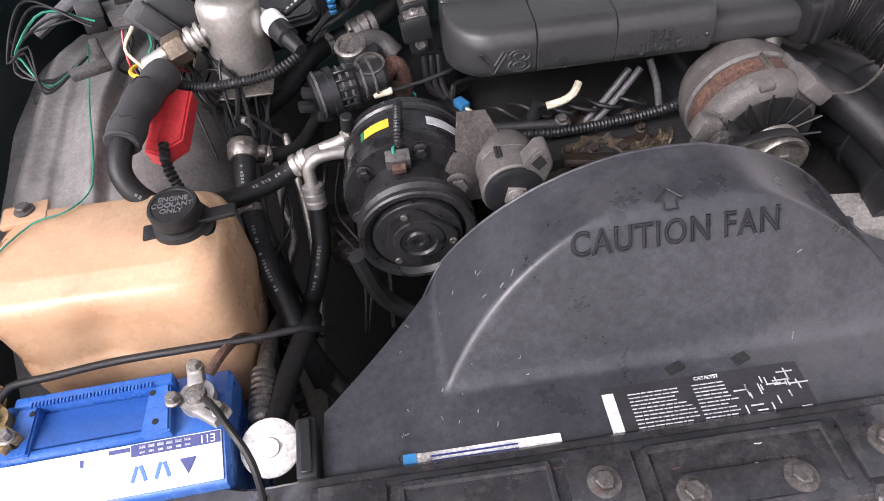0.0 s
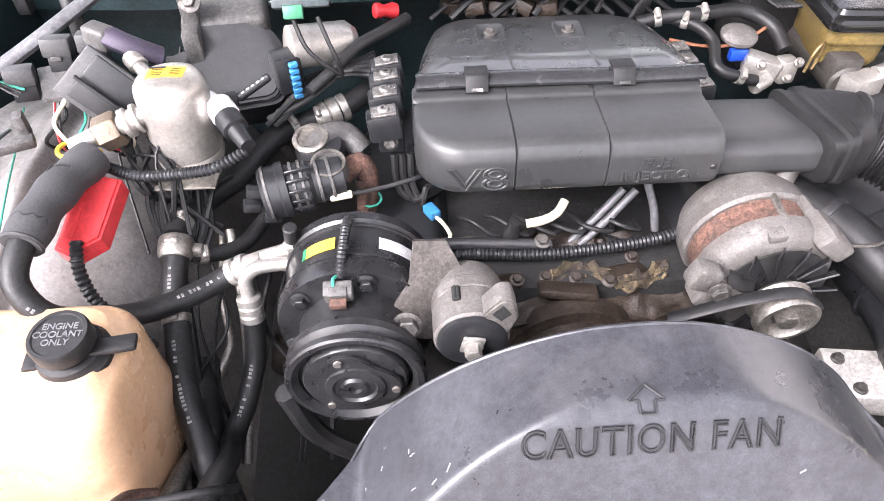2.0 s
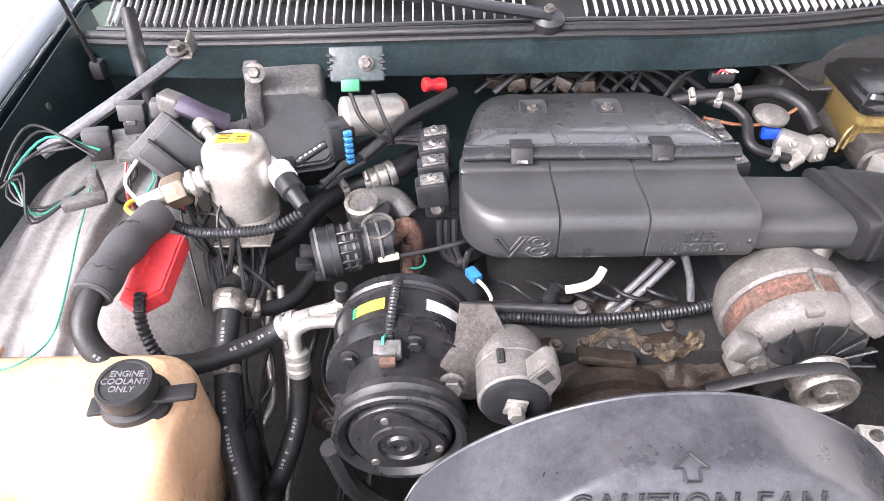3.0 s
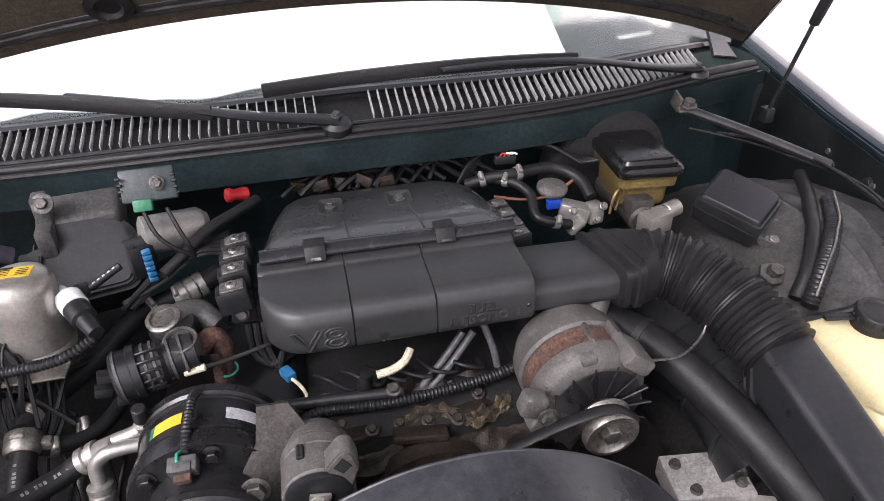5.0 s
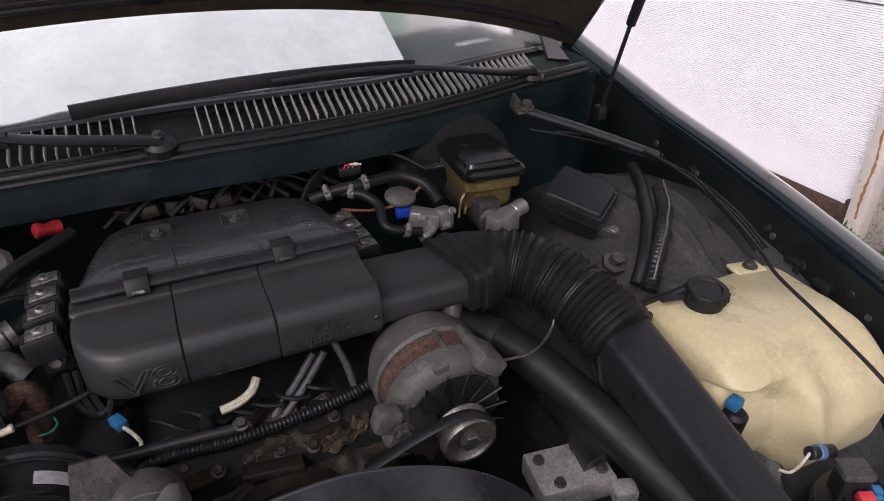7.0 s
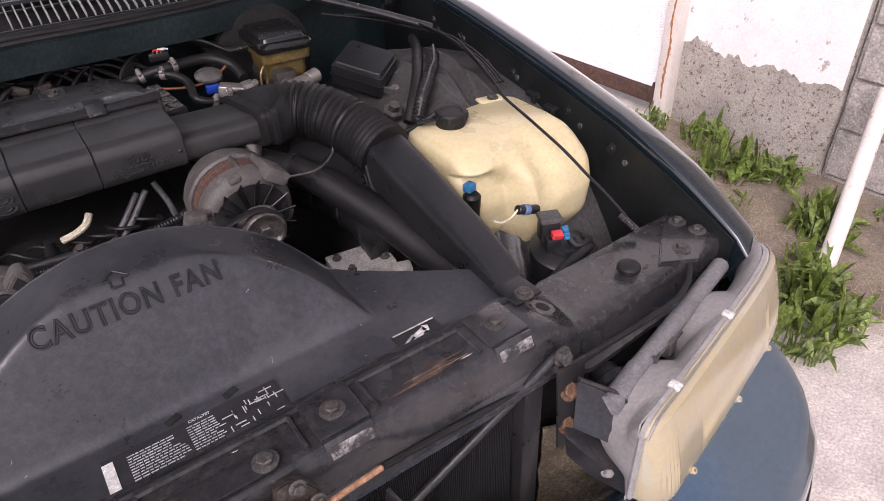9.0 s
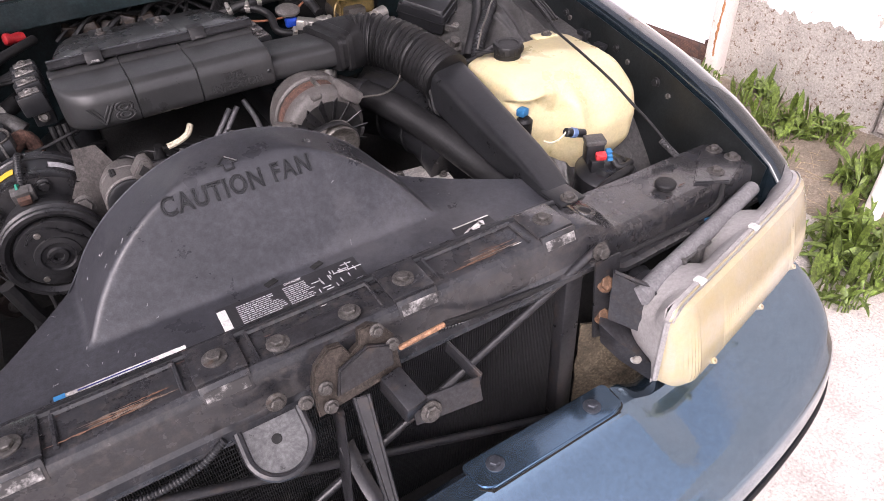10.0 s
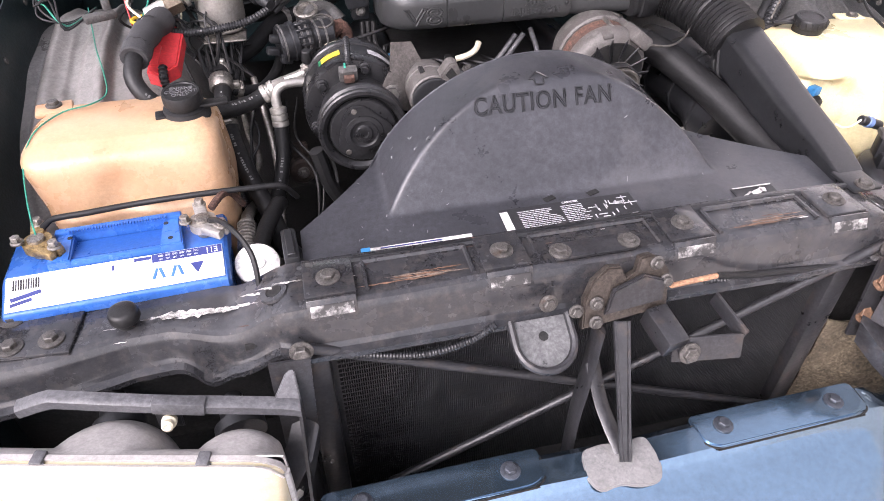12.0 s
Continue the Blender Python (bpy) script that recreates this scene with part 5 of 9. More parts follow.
def even(poly, n):
    """n points evenly spaced along a closed outline."""
    P = [Vector((p[0], p[1], 0)) for p in poly] + [Vector((poly[0][0], poly[0][1], 0))]
    run = [0.0]
    for a, b in zip(P, P[1:]):
        run.append(run[-1] + (b - a).length)
    out, k = [], 0
    for i in range(n):
        d = run[-1] * i / n
        while run[k + 1] < d:
            k += 1
        f = (d - run[k]) / max(1e-9, run[k + 1] - run[k])
        out.append(P[k].lerp(P[k + 1], f))
    return out


def tank_body(bm, rings_def, rows=110, n=260):
    """A moulded tank: rounded outlines at rising heights, blended smoothly."""
    keys = [np.array(r) for r in rings_def]
    zs = [k[0] for k in keys]
    zz = np.concatenate([np.linspace(zs[0], zs[-1], rows), zs])
    rings = []
    for z in sorted(set(np.round(zz, 5))):
        near = np.linspace(z - 0.010, z + 0.010, 9)
        v = [float(np.mean(np.interp(near, zs, [k[c] for k in keys]))) for c in range(1, 6)]
        x0, x1, y0, y1, r = v
        rings.append([Vector((p.x, p.y, z)) for p in even(round_poly([(x0, y0), (x1, y0), (x1, y1), (x0, y1)], r, 8), n)])
    loft(bm, rings)
    return bm


def step(a, b, v):
    k = min(1.0, max(0.0, (v - a) / (b - a)))
    return k * k * (3 - 2 * k)


shift(0, -0.018, 0.018)
coolant = thing("coolant_tank", (-0.6, 0.31, 0.72), "amber-stained translucent coolant overflow tank", "coolant tank")
bm = B()
tank_body(bm, ((0.70, -0.675, -0.475, 0.24, 0.39, 0.03), (0.72, -0.685, -0.466, 0.230, 0.40, 0.03), (0.80, -0.700, -0.460, 0.233, 0.405, 0.040), (0.815, -0.704, -0.460, 0.236, 0.405, 0.045),
               (0.880, -0.722, -0.462, 0.250, 0.405, 0.045), (0.895, -0.719, -0.466, 0.258, 0.402, 0.045), (0.903, -0.710, -0.474, 0.270, 0.396, 0.045), (0.907, -0.69, -0.49, 0.295, 0.38, 0.035)))
for v in bm.verts:
    x, y, z = v.co
    v.co += Vector((noise.noise((x * 12, y * 12, z * 12)), noise.noise((y * 12, z * 12, 5)), 0)) * 0.004
    v.co.y += 0.010 * step(0.32, 0.25, y) * math.exp(-((x + 0.60) / 0.03) ** 2) * step(0.90, 0.84, z)
    v.co.y -= 0.004 * step(0.32, 0.25, y) * step(0.82, 0.81, z)
part("body", bm, TANK, coolant, sharp=60)
bm = B()
lathe(bm, (-0.506, 0.333, 0.900), (0, -0.1, 1), [(0.033, 0), (0.033, 0.006), (0.031, 0.008), (0.029, 0.016), (0.023, 0.018), (0.023, 0.022), (0.0265, 0.024), (0.0265, 0.037), (0.025, 0.040), (0.022, 0.040), (0.021, 0.0385), (0, 0.0385)], 36)
box(bm, (-0.468, 0.333, 0.916), (0.042, 0.018, 0.007), (0, 0, 8), bevel=0.003)
box(bm, (-0.538, 0.326, 0.908), (0.018, 0.022, 0.005), (0, 0, 8), bevel=0.003)
cap = part("cap", bm, RUBBER, coolant, "black screw cap with raised wording")
for i, word in enumerate(("ENGINE", "COOLANT", "ONLY")):
    text_mesh("lettering", word, 0.0088, Matrix.Translation((-0.506, 0.3375 - 0.0082 * i, 0.9393 - 0.0008 * i)) @ rot(6, 0, 0), mat("grey_cap_lettering", (0.105, 0.105, 0.11), 0.6), cap, 0.0006, 0.0001)
bm = B()
box(bm, (-0.690, 0.385, 0.905), (0.05, 0.035, 0.008), (0, 0, 10), bevel=0.004)
tab = part("mounting_ear", bm, TANK, coolant)
bolt((-0.690, 0.388, 0.909), tab, r=0.008, washer=0.011)

shift(-0.018, 0.02, -0.018)
washer = thing("washer_tank", (0.62, 0.32, 0.70), "cream plastic washer fluid tank", "washer tank")
bm = B()
tank_body(bm, ((0.72, 0.60, 0.715, 0.26, 0.42, 0.03), (0.735, 0.57, 0.748, 0.23, 0.43, 0.035), (0.775, 0.555, 0.768, 0.205, 0.435, 0.035), (0.83, 0.53, 0.774, 0.200, 0.44, 0.035), (0.872, 0.515, 0.776, 0.215, 0.44, 0.035),
               (0.905, 0.515, 0.770, 0.25, 0.44, 0.035), (0.922, 0.525, 0.762, 0.28, 0.435, 0.03), (0.926, 0.54, 0.745, 0.31, 0.42, 0.03)))
for v in bm.verts:
    x, y, z = v.co
    front = step(0.33, 0.24, y)
    # recess for the pump under a shelf, then a crease before the main body
    v.co.y += 0.048 * front * step(0.636, 0.596, x) * step(0.902 + 0.012 * step(0.55, 0.60, x), 0.884 - 0.030 * step(0.55, 0.60, x), z)
    v.co.y += 0.012 * front * math.exp(-((x - 0.665) / 0.03) ** 2) * step(0.80, 0.85, z)
    # sunken panels in the top
    if z > 0.90:
        v.co.z -= 0.010 * 0.5 * math.exp(-(((x - 0.60) / 0.03) ** 2 + ((y - 0.33) / 0.03) ** 2)) + 0.0015 * noise.noise((x * 22, y * 22, 1))
    v.co += Vector((noise.noise((x * 14, y * 14, z * 14)), noise.noise((y * 14, z * 14, 5)), 0)) * 0.0015
part("body", bm, CREAM, washer, sharp=60)
bm = B()
lathe(bm, (0.588, 0.388, 0.922), (0, -0.1, 1), [(0.026, 0), (0.026, 0.014), (0.0285, 0.016), (0.029, 0.027), (0.0265, 0.031), (0.020, 0.0315), (0.018, 0.0295), (0, 0.0295)], 32)
for k in range(18):
    box(bm, (0.588 + 0.0292 * math.cos(k * math.pi / 9), 0.386 + 0.0292 * math.sin(k * math.pi / 9), 0.9435), (0.0025, 0.0025, 0.010), (6, 0, 20 * k), bevel=0.0006, seg=1)
box(bm, (0.548, 0.398, 0.941), (0.05, 0.010, 0.006), (0, 0, -10), bevel=0.003)
part("cap", bm, RUBBER, washer, "black snap cap on a strap")
bm = B()
box(bm, (0.712, 0.43, 0.925), (0.05, 0.03, 0.006), (0, 0, -10), bevel=0.004)
tab = part("mounting_ear", bm, CREAM, washer)
bolt((0.716, 0.428, 0.928), tab, r=0.008, washer=0.011)

shift()

# ---- battery ----
battery = thing("battery", (-0.60, 0.12, 0.66), "bright blue car battery with white label strip", "battery")
# the battery sits a little askew
BT = Matrix.Translation((-0.598, 0.12, 0)) @ rot(0, 0, 2.3) @ Matrix.Translation((0.598, -0.12, 0))


def battery_part(name, bm, material, parent, label=""):
    bmesh.ops.transform(bm, matrix=BT, verts=bm.verts)
    return part(name, bm, material, parent, label)


bm = B()
box(bm, (-0.598, 0.122, 0.730), (0.258, 0.108, 0.155), bevel=0.006)
battery_part("case", bm, BATBLUE, battery)
bm = B()
rings = []
for x, k in ((-0.730, 0.004), (-0.726, 0.0), (-0.470, 0.0), (-0.466, 0.004)):
    rings.append([Vector((x, y, z)) for y, z in round_poly([(0.065 + k, 0.800), (0.065 + k, 0.815 - k), (0.110, 0.834 - k), (0.180 - k, 0.834 - k), (0.180 - k, 0.800)], 0.003, 2)])
loft(bm, rings)
battery_part("lid", bm, BATBLUE, battery)
bm = B()
box(bm, (-0.597, 0.1700, 0.841), (0.154, 0.011, 0.022), bevel=0.002)
for x in (-0.661, -0.533):
    prism(bm, round_outline([(x - 0.012 - (0.004 if x < -0.6 else 0), 0.112), (x + 0.012 + (0.004 if x > -0.6 else 0), 0.112), (x + 0.010, 0.166), (x - 0.010, 0.166)], 0.003), 0.016, pose(0, 0, 0.832), 0.002)
for k in range(34):
    box(bm, (-0.655 + 0.0035 * k, 0.1635, 0.8530), (0.0018, 0.005, 0.0036), bevel=0)
cover = battery_part("vent_cover", bm, BATBLUE, battery, "raised blue vent cover with a comb edge")
for x, y, z in ((-0.662, 0.124, 0.848), (-0.532, 0.124, 0.848), (-0.655, 0.157, 0.848), (-0.539, 0.157, 0.848)):
    bm = B()
    lathe(bm, (x, y, z), (0, 0, 1), [(0.0032, 0), (0.0030, 0.0006), (0, 0.0006)], 12, close=False)
    battery_part("hole", bm, DARK, cover, "small dark hole")
bm = B()
grid_sheet(bm, lambda u, v: Vector((-0.650 + 0.106 * u, 0.121 + 0.042 * v, 0.843 - 0.007 * v)), 2, 4, 0.002)
battery_part("recess", bm, mat("battery_grip_blue", (0.020, 0.085, 0.31), 0.35, var=0.1), battery, "recessed grip panel")
bm = B()
box(bm, (-0.597, 0.1155, 0.839), (0.108, 0.007, 0.011), bevel=0.002)
battery_part("front_rib", bm, BATBLUE, battery)
TILT = Matrix.Translation((-0.598, 0.091, 0.8263)) @ rot(22.9, 0, 0)
bm = B()
box(bm, (0, -0.001, 0.0012), (0.252, 0.046, 0.0016), bevel=0.0005, seg=1)
bmesh.ops.transform(bm, matrix=TILT, verts=bm.verts)
strip = battery_part("label_strip", bm, WHITE, battery, "white label strip")


def print_bar(name, x, y, w, h, material, label="", turn=0):
    bm = B()
    box(bm, (x, y, 0.0023), (w, h, 0.0006), (0, 0, turn), bevel=0)
    bmesh.ops.transform(bm, matrix=TILT, verts=bm.verts)
    return battery_part(name, bm, material, strip, label)


print_bar("band", 0.083, 0.0155, 0.084, 0.011, NAVY, "navy band with white print")
text_mesh("lettering", "E11", 0.0105, BT @ TILT @ Matrix.Translation((0.113, 0.0155, 0.0028)) @ rot(0, 0, 180), WHITE, strip, 0.0003)
for k in range(6):
    print_bar("fine_print", 0.094 - 0.0085 * k, 0.018, 0.006, 0.0028, WHITE)
    print_bar("fine_print", 0.094 - 0.0085 * k, 0.0132, 0.005, 0.0022, WHITE)
print_bar("fine_print", 0.030, 0.0175, 0.020, 0.004, NAVY, "small navy print")
print_bar("fine_print", -0.005, 0.012, 0.003, 0.007, NAVY)
for k in range(11):
    print_bar("barcode_line", -0.117 + 0.0028 * k, 0.010, 0.0012 if k % 3 else 0.0018, 0.014, PLASTIC)
print_bar("fine_print", -0.103, -0.006, 0.034, 0.005, NAVY, "blue print beside the barcode", 12)
print_bar("fine_print", -0.108, -0.014, 0.024, 0.004, NAVY, "", 12)
bm = B()
prism(bm, [(-0.008, 0.007), (0.008, 0.007), (0.0, -0.008)], 0.0008, TILT @ pose(0.094, -0.006, 0.0020), 0)
battery_part("logo", bm, NAVY, strip, "dark blue logo triangle")
for x, turn in ((0.074, 18), (0.066, -18), (0.052, 18), (0.044, -18)):
    print_bar("logo", x, -0.006, 0.0035, 0.015, BATBLUE, "blue logo bar", turn)


def clamp(at, material, label):
    t = thing("battery_terminal", at, label, "battery terminal", "battery terminals")
    x, y, z = at
    bm = B()
    lathe(bm, (x, y, z), (0, 0, 1), [(0.011, -0.016), (0.010, 0.010), (0.007, 0.011), (0, 0.011)], 16)
    part("post", bm, STEEL, t, "lead post")
    bm = B()
    lathe(bm, (x, y, z - 0.006), (0, 0, 1), [(0.0105, 0), (0.0175, 0), (0.0175, 0.012), (0.0105, 0.012)], 20, close=False)
    box(bm, (x + 0.018, y - 0.012, z), (0.034, 0.010, 0.012), (0, 0, -35), bevel=0.002)
    box(bm, (x + 0.010, y - 0.020, z), (0.034, 0.010, 0.012), (0, 0, -35), bevel=0.002)
    box(bm, (x - 0.004, y + 0.024, z + 0.003), (0.016, 0.030, 0.014), (0, 0, 12), bevel=0.003)
    part("clamp", bm, material, t)
    for dx, dy in ((0.026, -0.022), (-0.004, 0.030), (-0.02, -0.004)):
        bm = B()
        hexbolt(bm, (x + dx, y + dy, z + 0.008), (0, 0, 1), 0.006, 0.008, 0.010)
        part("bolt", bm, STEEL, t)
    return t


clamp((-0.492, 0.143, 0.852), BRIGHTALU, "grey metal terminal clamp with bolts")
clamp((-0.690, 0.146, 0.852), BRASS, "brass terminal clamp with greenish bolts")

shift(-0.004, 0, 0.013)

# ---- air-conditioning compressor ----
WORNBLACK = mat("worn_black_steel", (0.014, 0.014, 0.015), 0.34, var=0.35, scale=60, bump=0.12, dirt=(0.045, 0.042, 0.040), dirt_amount=0.25)
comp = thing("ac_compressor", (-0.262, 0.38, 0.80), "round black air-conditioning compressor with belt pulley", "compressor")
CX, CZ = -0.255, 0.851
bm = B()
lathe(bm, (CX, 0.375, CZ), (0, 1, 0), [(0.060, 0.0), (0.082, 0.004), (0.084, 0.012), (0.084, 0.024), (0.080, 0.028), (0.080, 0.078), (0.083, 0.081), (0.083, 0.092), (0.055, 0.100), (0, 0.100)], 48)
part("shell", bm, mat("gloss_black_paint", (0.011, 0.011, 0.012), 0.3, var=0.3, scale=30, bump=0.05, dirt=(0.06, 0.055, 0.05), dirt_amount=0.2), comp)
bm = B()
lathe(bm, (CX, 0.309, CZ - 0.002), (0, 1, 0), [(0.056, 0.006), (0.062, 0.0), (0.067, 0.0), (0.069, 0.002), (0.069, 0.008), (0.063, 0.013), (0.069, 0.018), (0.069, 0.026), (0.063, 0.030), (0.060, 0.045), (0.060, 0.066)], 56, close=False)
pul = part("pulley", bm, WORNBLACK, comp, "belt pulley with worn edges")
bm = B()
lathe(bm, (CX, 0.309, CZ - 0.002), (0, 1, 0), [(0.0, 0.014), (0.057, 0.014), (0.057, 0.006)], 48, close=False)
part("pulley_web", bm, DARK, pul)
bm = B()
lathe(bm, (CX, 0.302, CZ - 0.002), (0, 1, 0), [(0, 0.004), (0.006, 0.004), (0.007, 0.0), (0.012, 0.0), (0.014, 0.003), (0.020, 0.003), (0.022, 0.0), (0.029, 0.001), (0.031, 0.008), (0.050, 0.009), (0.052, 0.012), (0.052, 0.018)], 44, close=False)
part("clutch_plate", bm, WORNBLACK, comp, "clutch plate with round hub")
bm = B()
lobes = []
for k in range(72):
    a = k * math.pi / 36
    lobes.append(((0.0415 + 0.0055 * math.cos(3 * a + 0.6)) * math.cos(a), (0.0415 + 0.0055 * math.cos(3 * a + 0.6)) * math.sin(a)))
prism(bm, lobes, 0.004, Matrix.Translation((CX, 0.3095, CZ - 0.002)) @ rot(90, 0, 0), 0.0012)
part("spring_plate", bm, WORNBLACK, pul, "three-lobed spring plate")
for k in range(3):
    a = k * 2 * math.pi / 3 - 0.2
    bm = B()
    lathe(bm, (CX + 0.040 * math.cos(a), 0.3055, CZ - 0.002 + 0.040 * math.sin(a)), (0, -1, 0), [(0.0045, 0), (0.004, 0.002), (0, 0.0025)], 12, close=False)
    part("rivet", bm, STEEL, pul)
for k in range(6):
    a = k * math.pi / 3 + 0.3
    bolt((CX + 0.071 * math.cos(a), 0.377, CZ + 0.071 * math.sin(a)), comp, (0, -1, 0), 0.007, 0.010, 0.009, WORNBLACK)
for y, r in ((0.402, 0.0815), (0.447, 0.0812)):
    bm = B()
    lathe(bm, (CX, y, CZ), (0, 1, 0), [(r - 0.002, 0), (r + 0.0012, 0.001), (r + 0.0012, 0.003), (r - 0.002, 0.004)], 48, close=False)
    part("shell_ridge", bm, WORNBLACK, comp)


def shell_label(name, a0, a1, y0, y1, r, material, parent, label):
    bm = B()
    grid_sheet(bm, lambda u, v: Vector((CX + r * math.cos(a0 + (a1 - a0) * u), y0 + (y1 - y0) * v, CZ + r * math.sin(a0 + (a1 - a0) * u))), 12, 2, 0.0006)
    return part(name, bm, material, parent, label)


shell_label("yellow_label", radians(126), radians(102), 0.416, 0.432, 0.0812, YELLOW, comp, "yellow label")
shell_label("green_label", radians(130), radians(126.4), 0.416, 0.432, 0.0812, GREEN, comp, "green label end")
shell_label("white_label", radians(70), radians(38), 0.416, 0.432, 0.0812, PRINT, comp, "grey printed label")
bm = B()
sweep(bm, [(-0.258, 0.45, 0.938), (-0.259, 0.43, 0.946), (-0.262, 0.40, 0.940), (-0.265, 0.376, 0.926)], 0.0055, 8, 0.002, ribs=(0.004, 0.0012))
part("wire_sleeve", bm, PLASTIC, comp)
bm = B()
box(bm, (-0.266, 0.366, 0.920), (0.028, 0.016, 0.020), (20, 0, 0), bevel=0.002)
box(bm, (-0.266, 0.360, 0.924), (0.018, 0.010, 0.012), (20, 0, 0), bevel=0.001)
plug = part("plug", bm, DUSTYGREY, comp)
bm = B()
box(bm, (-0.266, 0.353, 0.917), (0.016, 0.008, 0.010), (20, 0, 0), bevel=0.001)
part("plug_insert", bm, RUST, plug, "brown plug insert")
bm = B()
sweep(bm, [(-0.268, 0.377, 0.930), (-0.270, 0.370, 0.934), (-0.270, 0.364, 0.930)], 0.0018, 6, 0.003)
part("plug_wire", bm, GREENWIRE, plug, "green wire")

# ---- belt tensioner ----
shift()
tens = thing("belt_tensioner", (-0.146, 0.38, 0.90), "cast aluminium belt tensioner with black cap", "tensioner")
TA = Vector((0.0, 1.0, 0.0))
T0 = Vector((-0.144, 0.325, 0.894))
FACE = Matrix(((1, 0, 0, 0), (0, 0, -1, 0), (0, 1, 0, 0), (0, 0, 0, 1)))
bm = B()
lathe(bm, T0 + TA * 0.006, TA, [(0.0355, 0), (0.0375, 0.002), (0.0375, 0.034), (0.0365, 0.035), (0.0365, 0.037), (0.0380, 0.038), (0.0380, 0.050), (0.0365, 0.052), (0.036, 0.066), (0.031, 0.077), (0.018, 0.083), (0, 0.083)], 40)
part("housing", bm, ALU, tens, sharp=24)
bm = B()
prism(bm, round_outline([(0.008, 0.034), (0.026, 0.056), (0.037, 0.055), (0.044, 0.032), (0.034, 0.004)], 0.006), 0.024, Matrix.Translation(T0 + TA * 0.028) @ FACE, 0.002)
lug = part("lug", bm, ALU, tens, "cast corner lug")
bm = B()
prism(bm, [(0.018, 0.038), (0.028, 0.049), (0.036, 0.037), (0.027, 0.028)], 0.002, Matrix.Translation(T0 + TA * 0.0050) @ FACE, 0)
part("pocket", bm, DARK, lug, "dark diamond pocket")
bm = B()
lathe(bm, T0, TA, [(0, 0.001), (0.012, 0.001), (0.030, 0.0), (0.034, 0.002), (0.0345, 0.010)], 36, close=False)
part("end_cap", bm, PLASTIC, tens, "black disc")
bm = B()
box(bm, T0 - TA * 0.0015, (0.022, 0.004, 0.022), (0, 12, 0), bevel=0.003)
part("square_washer", bm, BRIGHTALU, tens)
bolt(T0 - TA * 0.003, tens, -TA, 0.0085, 0.0105, 0.013, BRIGHTALU)
up = TA.cross(Vector((1, 0, 0))) * -1
bm = B()
for dx in (-0.015, -0.012):
    p = T0 + TA * 0.034 + up.normalized() * 0.0362 + Vector((dx, 0, 0))
    cyl(bm, p - TA * 0.009, p + TA * 0.009, 0.0028, seg=10)
part("slot", bm, DARK, tens, "dark adjusting slot")
CASTGREY = mat("grimy_cast_bracket", (0.070, 0.063, 0.058), 0.55, metal=0.2, var=0.35, scale=40, bump=0.35, dirt=(0.03, 0.026, 0.023), dirt_amount=0.45)
bm = B()
plate(bm, [(-0.197, 0.412, 0.955), (-0.203, 0.392, 0.922), (-0.226, 0.372, 0.892), (-0.218, 0.366, 0.868), (-0.19, 0.366, 0.86), (-0.150, 0.375, 0.85), (-0.14, 0.40, 0.90), (-0.165, 0.412, 0.953)], 0.012, 0.003)
part("bracket", bm, CASTGREY, tens, "grimy cast bracket")
bolt((-0.206, 0.348, 0.900), tens, (0, -1, 0.3), 0.011, 0.015, 0.012)

# ---- alternator ----
shift(-0.010, -0.004, 0.017)
alt = thing("alternator", (0.2, 0.42, 0.80), "corroded alternator with rusty core and fan pulley", "alternator")
AD = Vector((0.0, 1, 0.07)).normalized()
A0 = Vector((0.200, 0.388, 0.848))
bm = B()
lathe(bm, A0 + AD * 0.085, AD, [(0.072, 0), (0.075, 0.004), (0.074, 0.030), (0.064, 0.052), (0.040, 0.058), (0, 0.058)], 40)
part("rear_housing", bm, ALU, alt)
bm = B()
lathe(bm, A0 + AD * 0.055, AD, [(0.067, 0), (0.069, 0.002), (0.069, 0.030), (0.067, 0.032)], 40, close=False)
part("core", bm, RUST, alt, "rust-brown laminated core")
bm = B()
lathe(bm, A0 + AD * 0.022, AD, [(0.030, 0), (0.060, 0.004), (0.070, 0.012), (0.073, 0.022), (0.073, 0.034)], 40)
fh = part("front_housing", bm, ALU, alt)
for k in range(14):
    a = k * math.pi / 7
    bm = B()
    m = Matrix.Translation(A0 + AD * 0.010) @ basis(AD) @ rot(0, 0, math.degrees(a)) @ Matrix.Translation((0.046, 0, 0)) @ rot(48, 0, 0)
    prism(bm, [(-0.018, -0.006), (0.018, -0.010), (0.0185, 0.010), (-0.018, 0.006)], 0.0018, m, 0.0004)
    part("fan_blade", bm, WORNBLACK, alt)
bm = B()
lathe(bm, A0 + AD * 0.014, AD, [(0.015, 0), (0.03, 0.0), (0.058, 0.003), (0.058, 0.005), (0.015, 0.006)], 36)
part("fan_disc", bm, DARK, alt)
for k in range(6):
    a = radians(20 + 60 * k)
    bm = B()
    box(bm, (0.066, 0, 0.030), (0.012, 0.020, 0.026), bevel=0.004)
    bmesh.ops.transform(bm, matrix=Matrix.Translation(A0 + AD * 0.010) @ basis(AD) @ rot(0, 0, math.degrees(a)), verts=bm.verts)
    part("cast_rib", bm, ALU, fh)
bm = B()
cyl(bm, A0 + Vector((0.004, 0.045, 0.072)), A0 + Vector((0.004, 0.085, 0.076)), 0.0045, seg=12)
part("through_bolt", bm, STEEL, alt)
bm = B()
lathe(bm, A0 - AD * 0.030, AD, [(0.012, 0.010), (0.024, 0.006), (0.028, 0.0), (0.032, 0.0), (0.034, 0.004), (0.034, 0.012), (0.028, 0.016), (0.032, 0.022), (0.034, 0.028), (0.028, 0.034)], 36)
part("pulley", bm, STEEL, alt, "worn steel belt pulley")
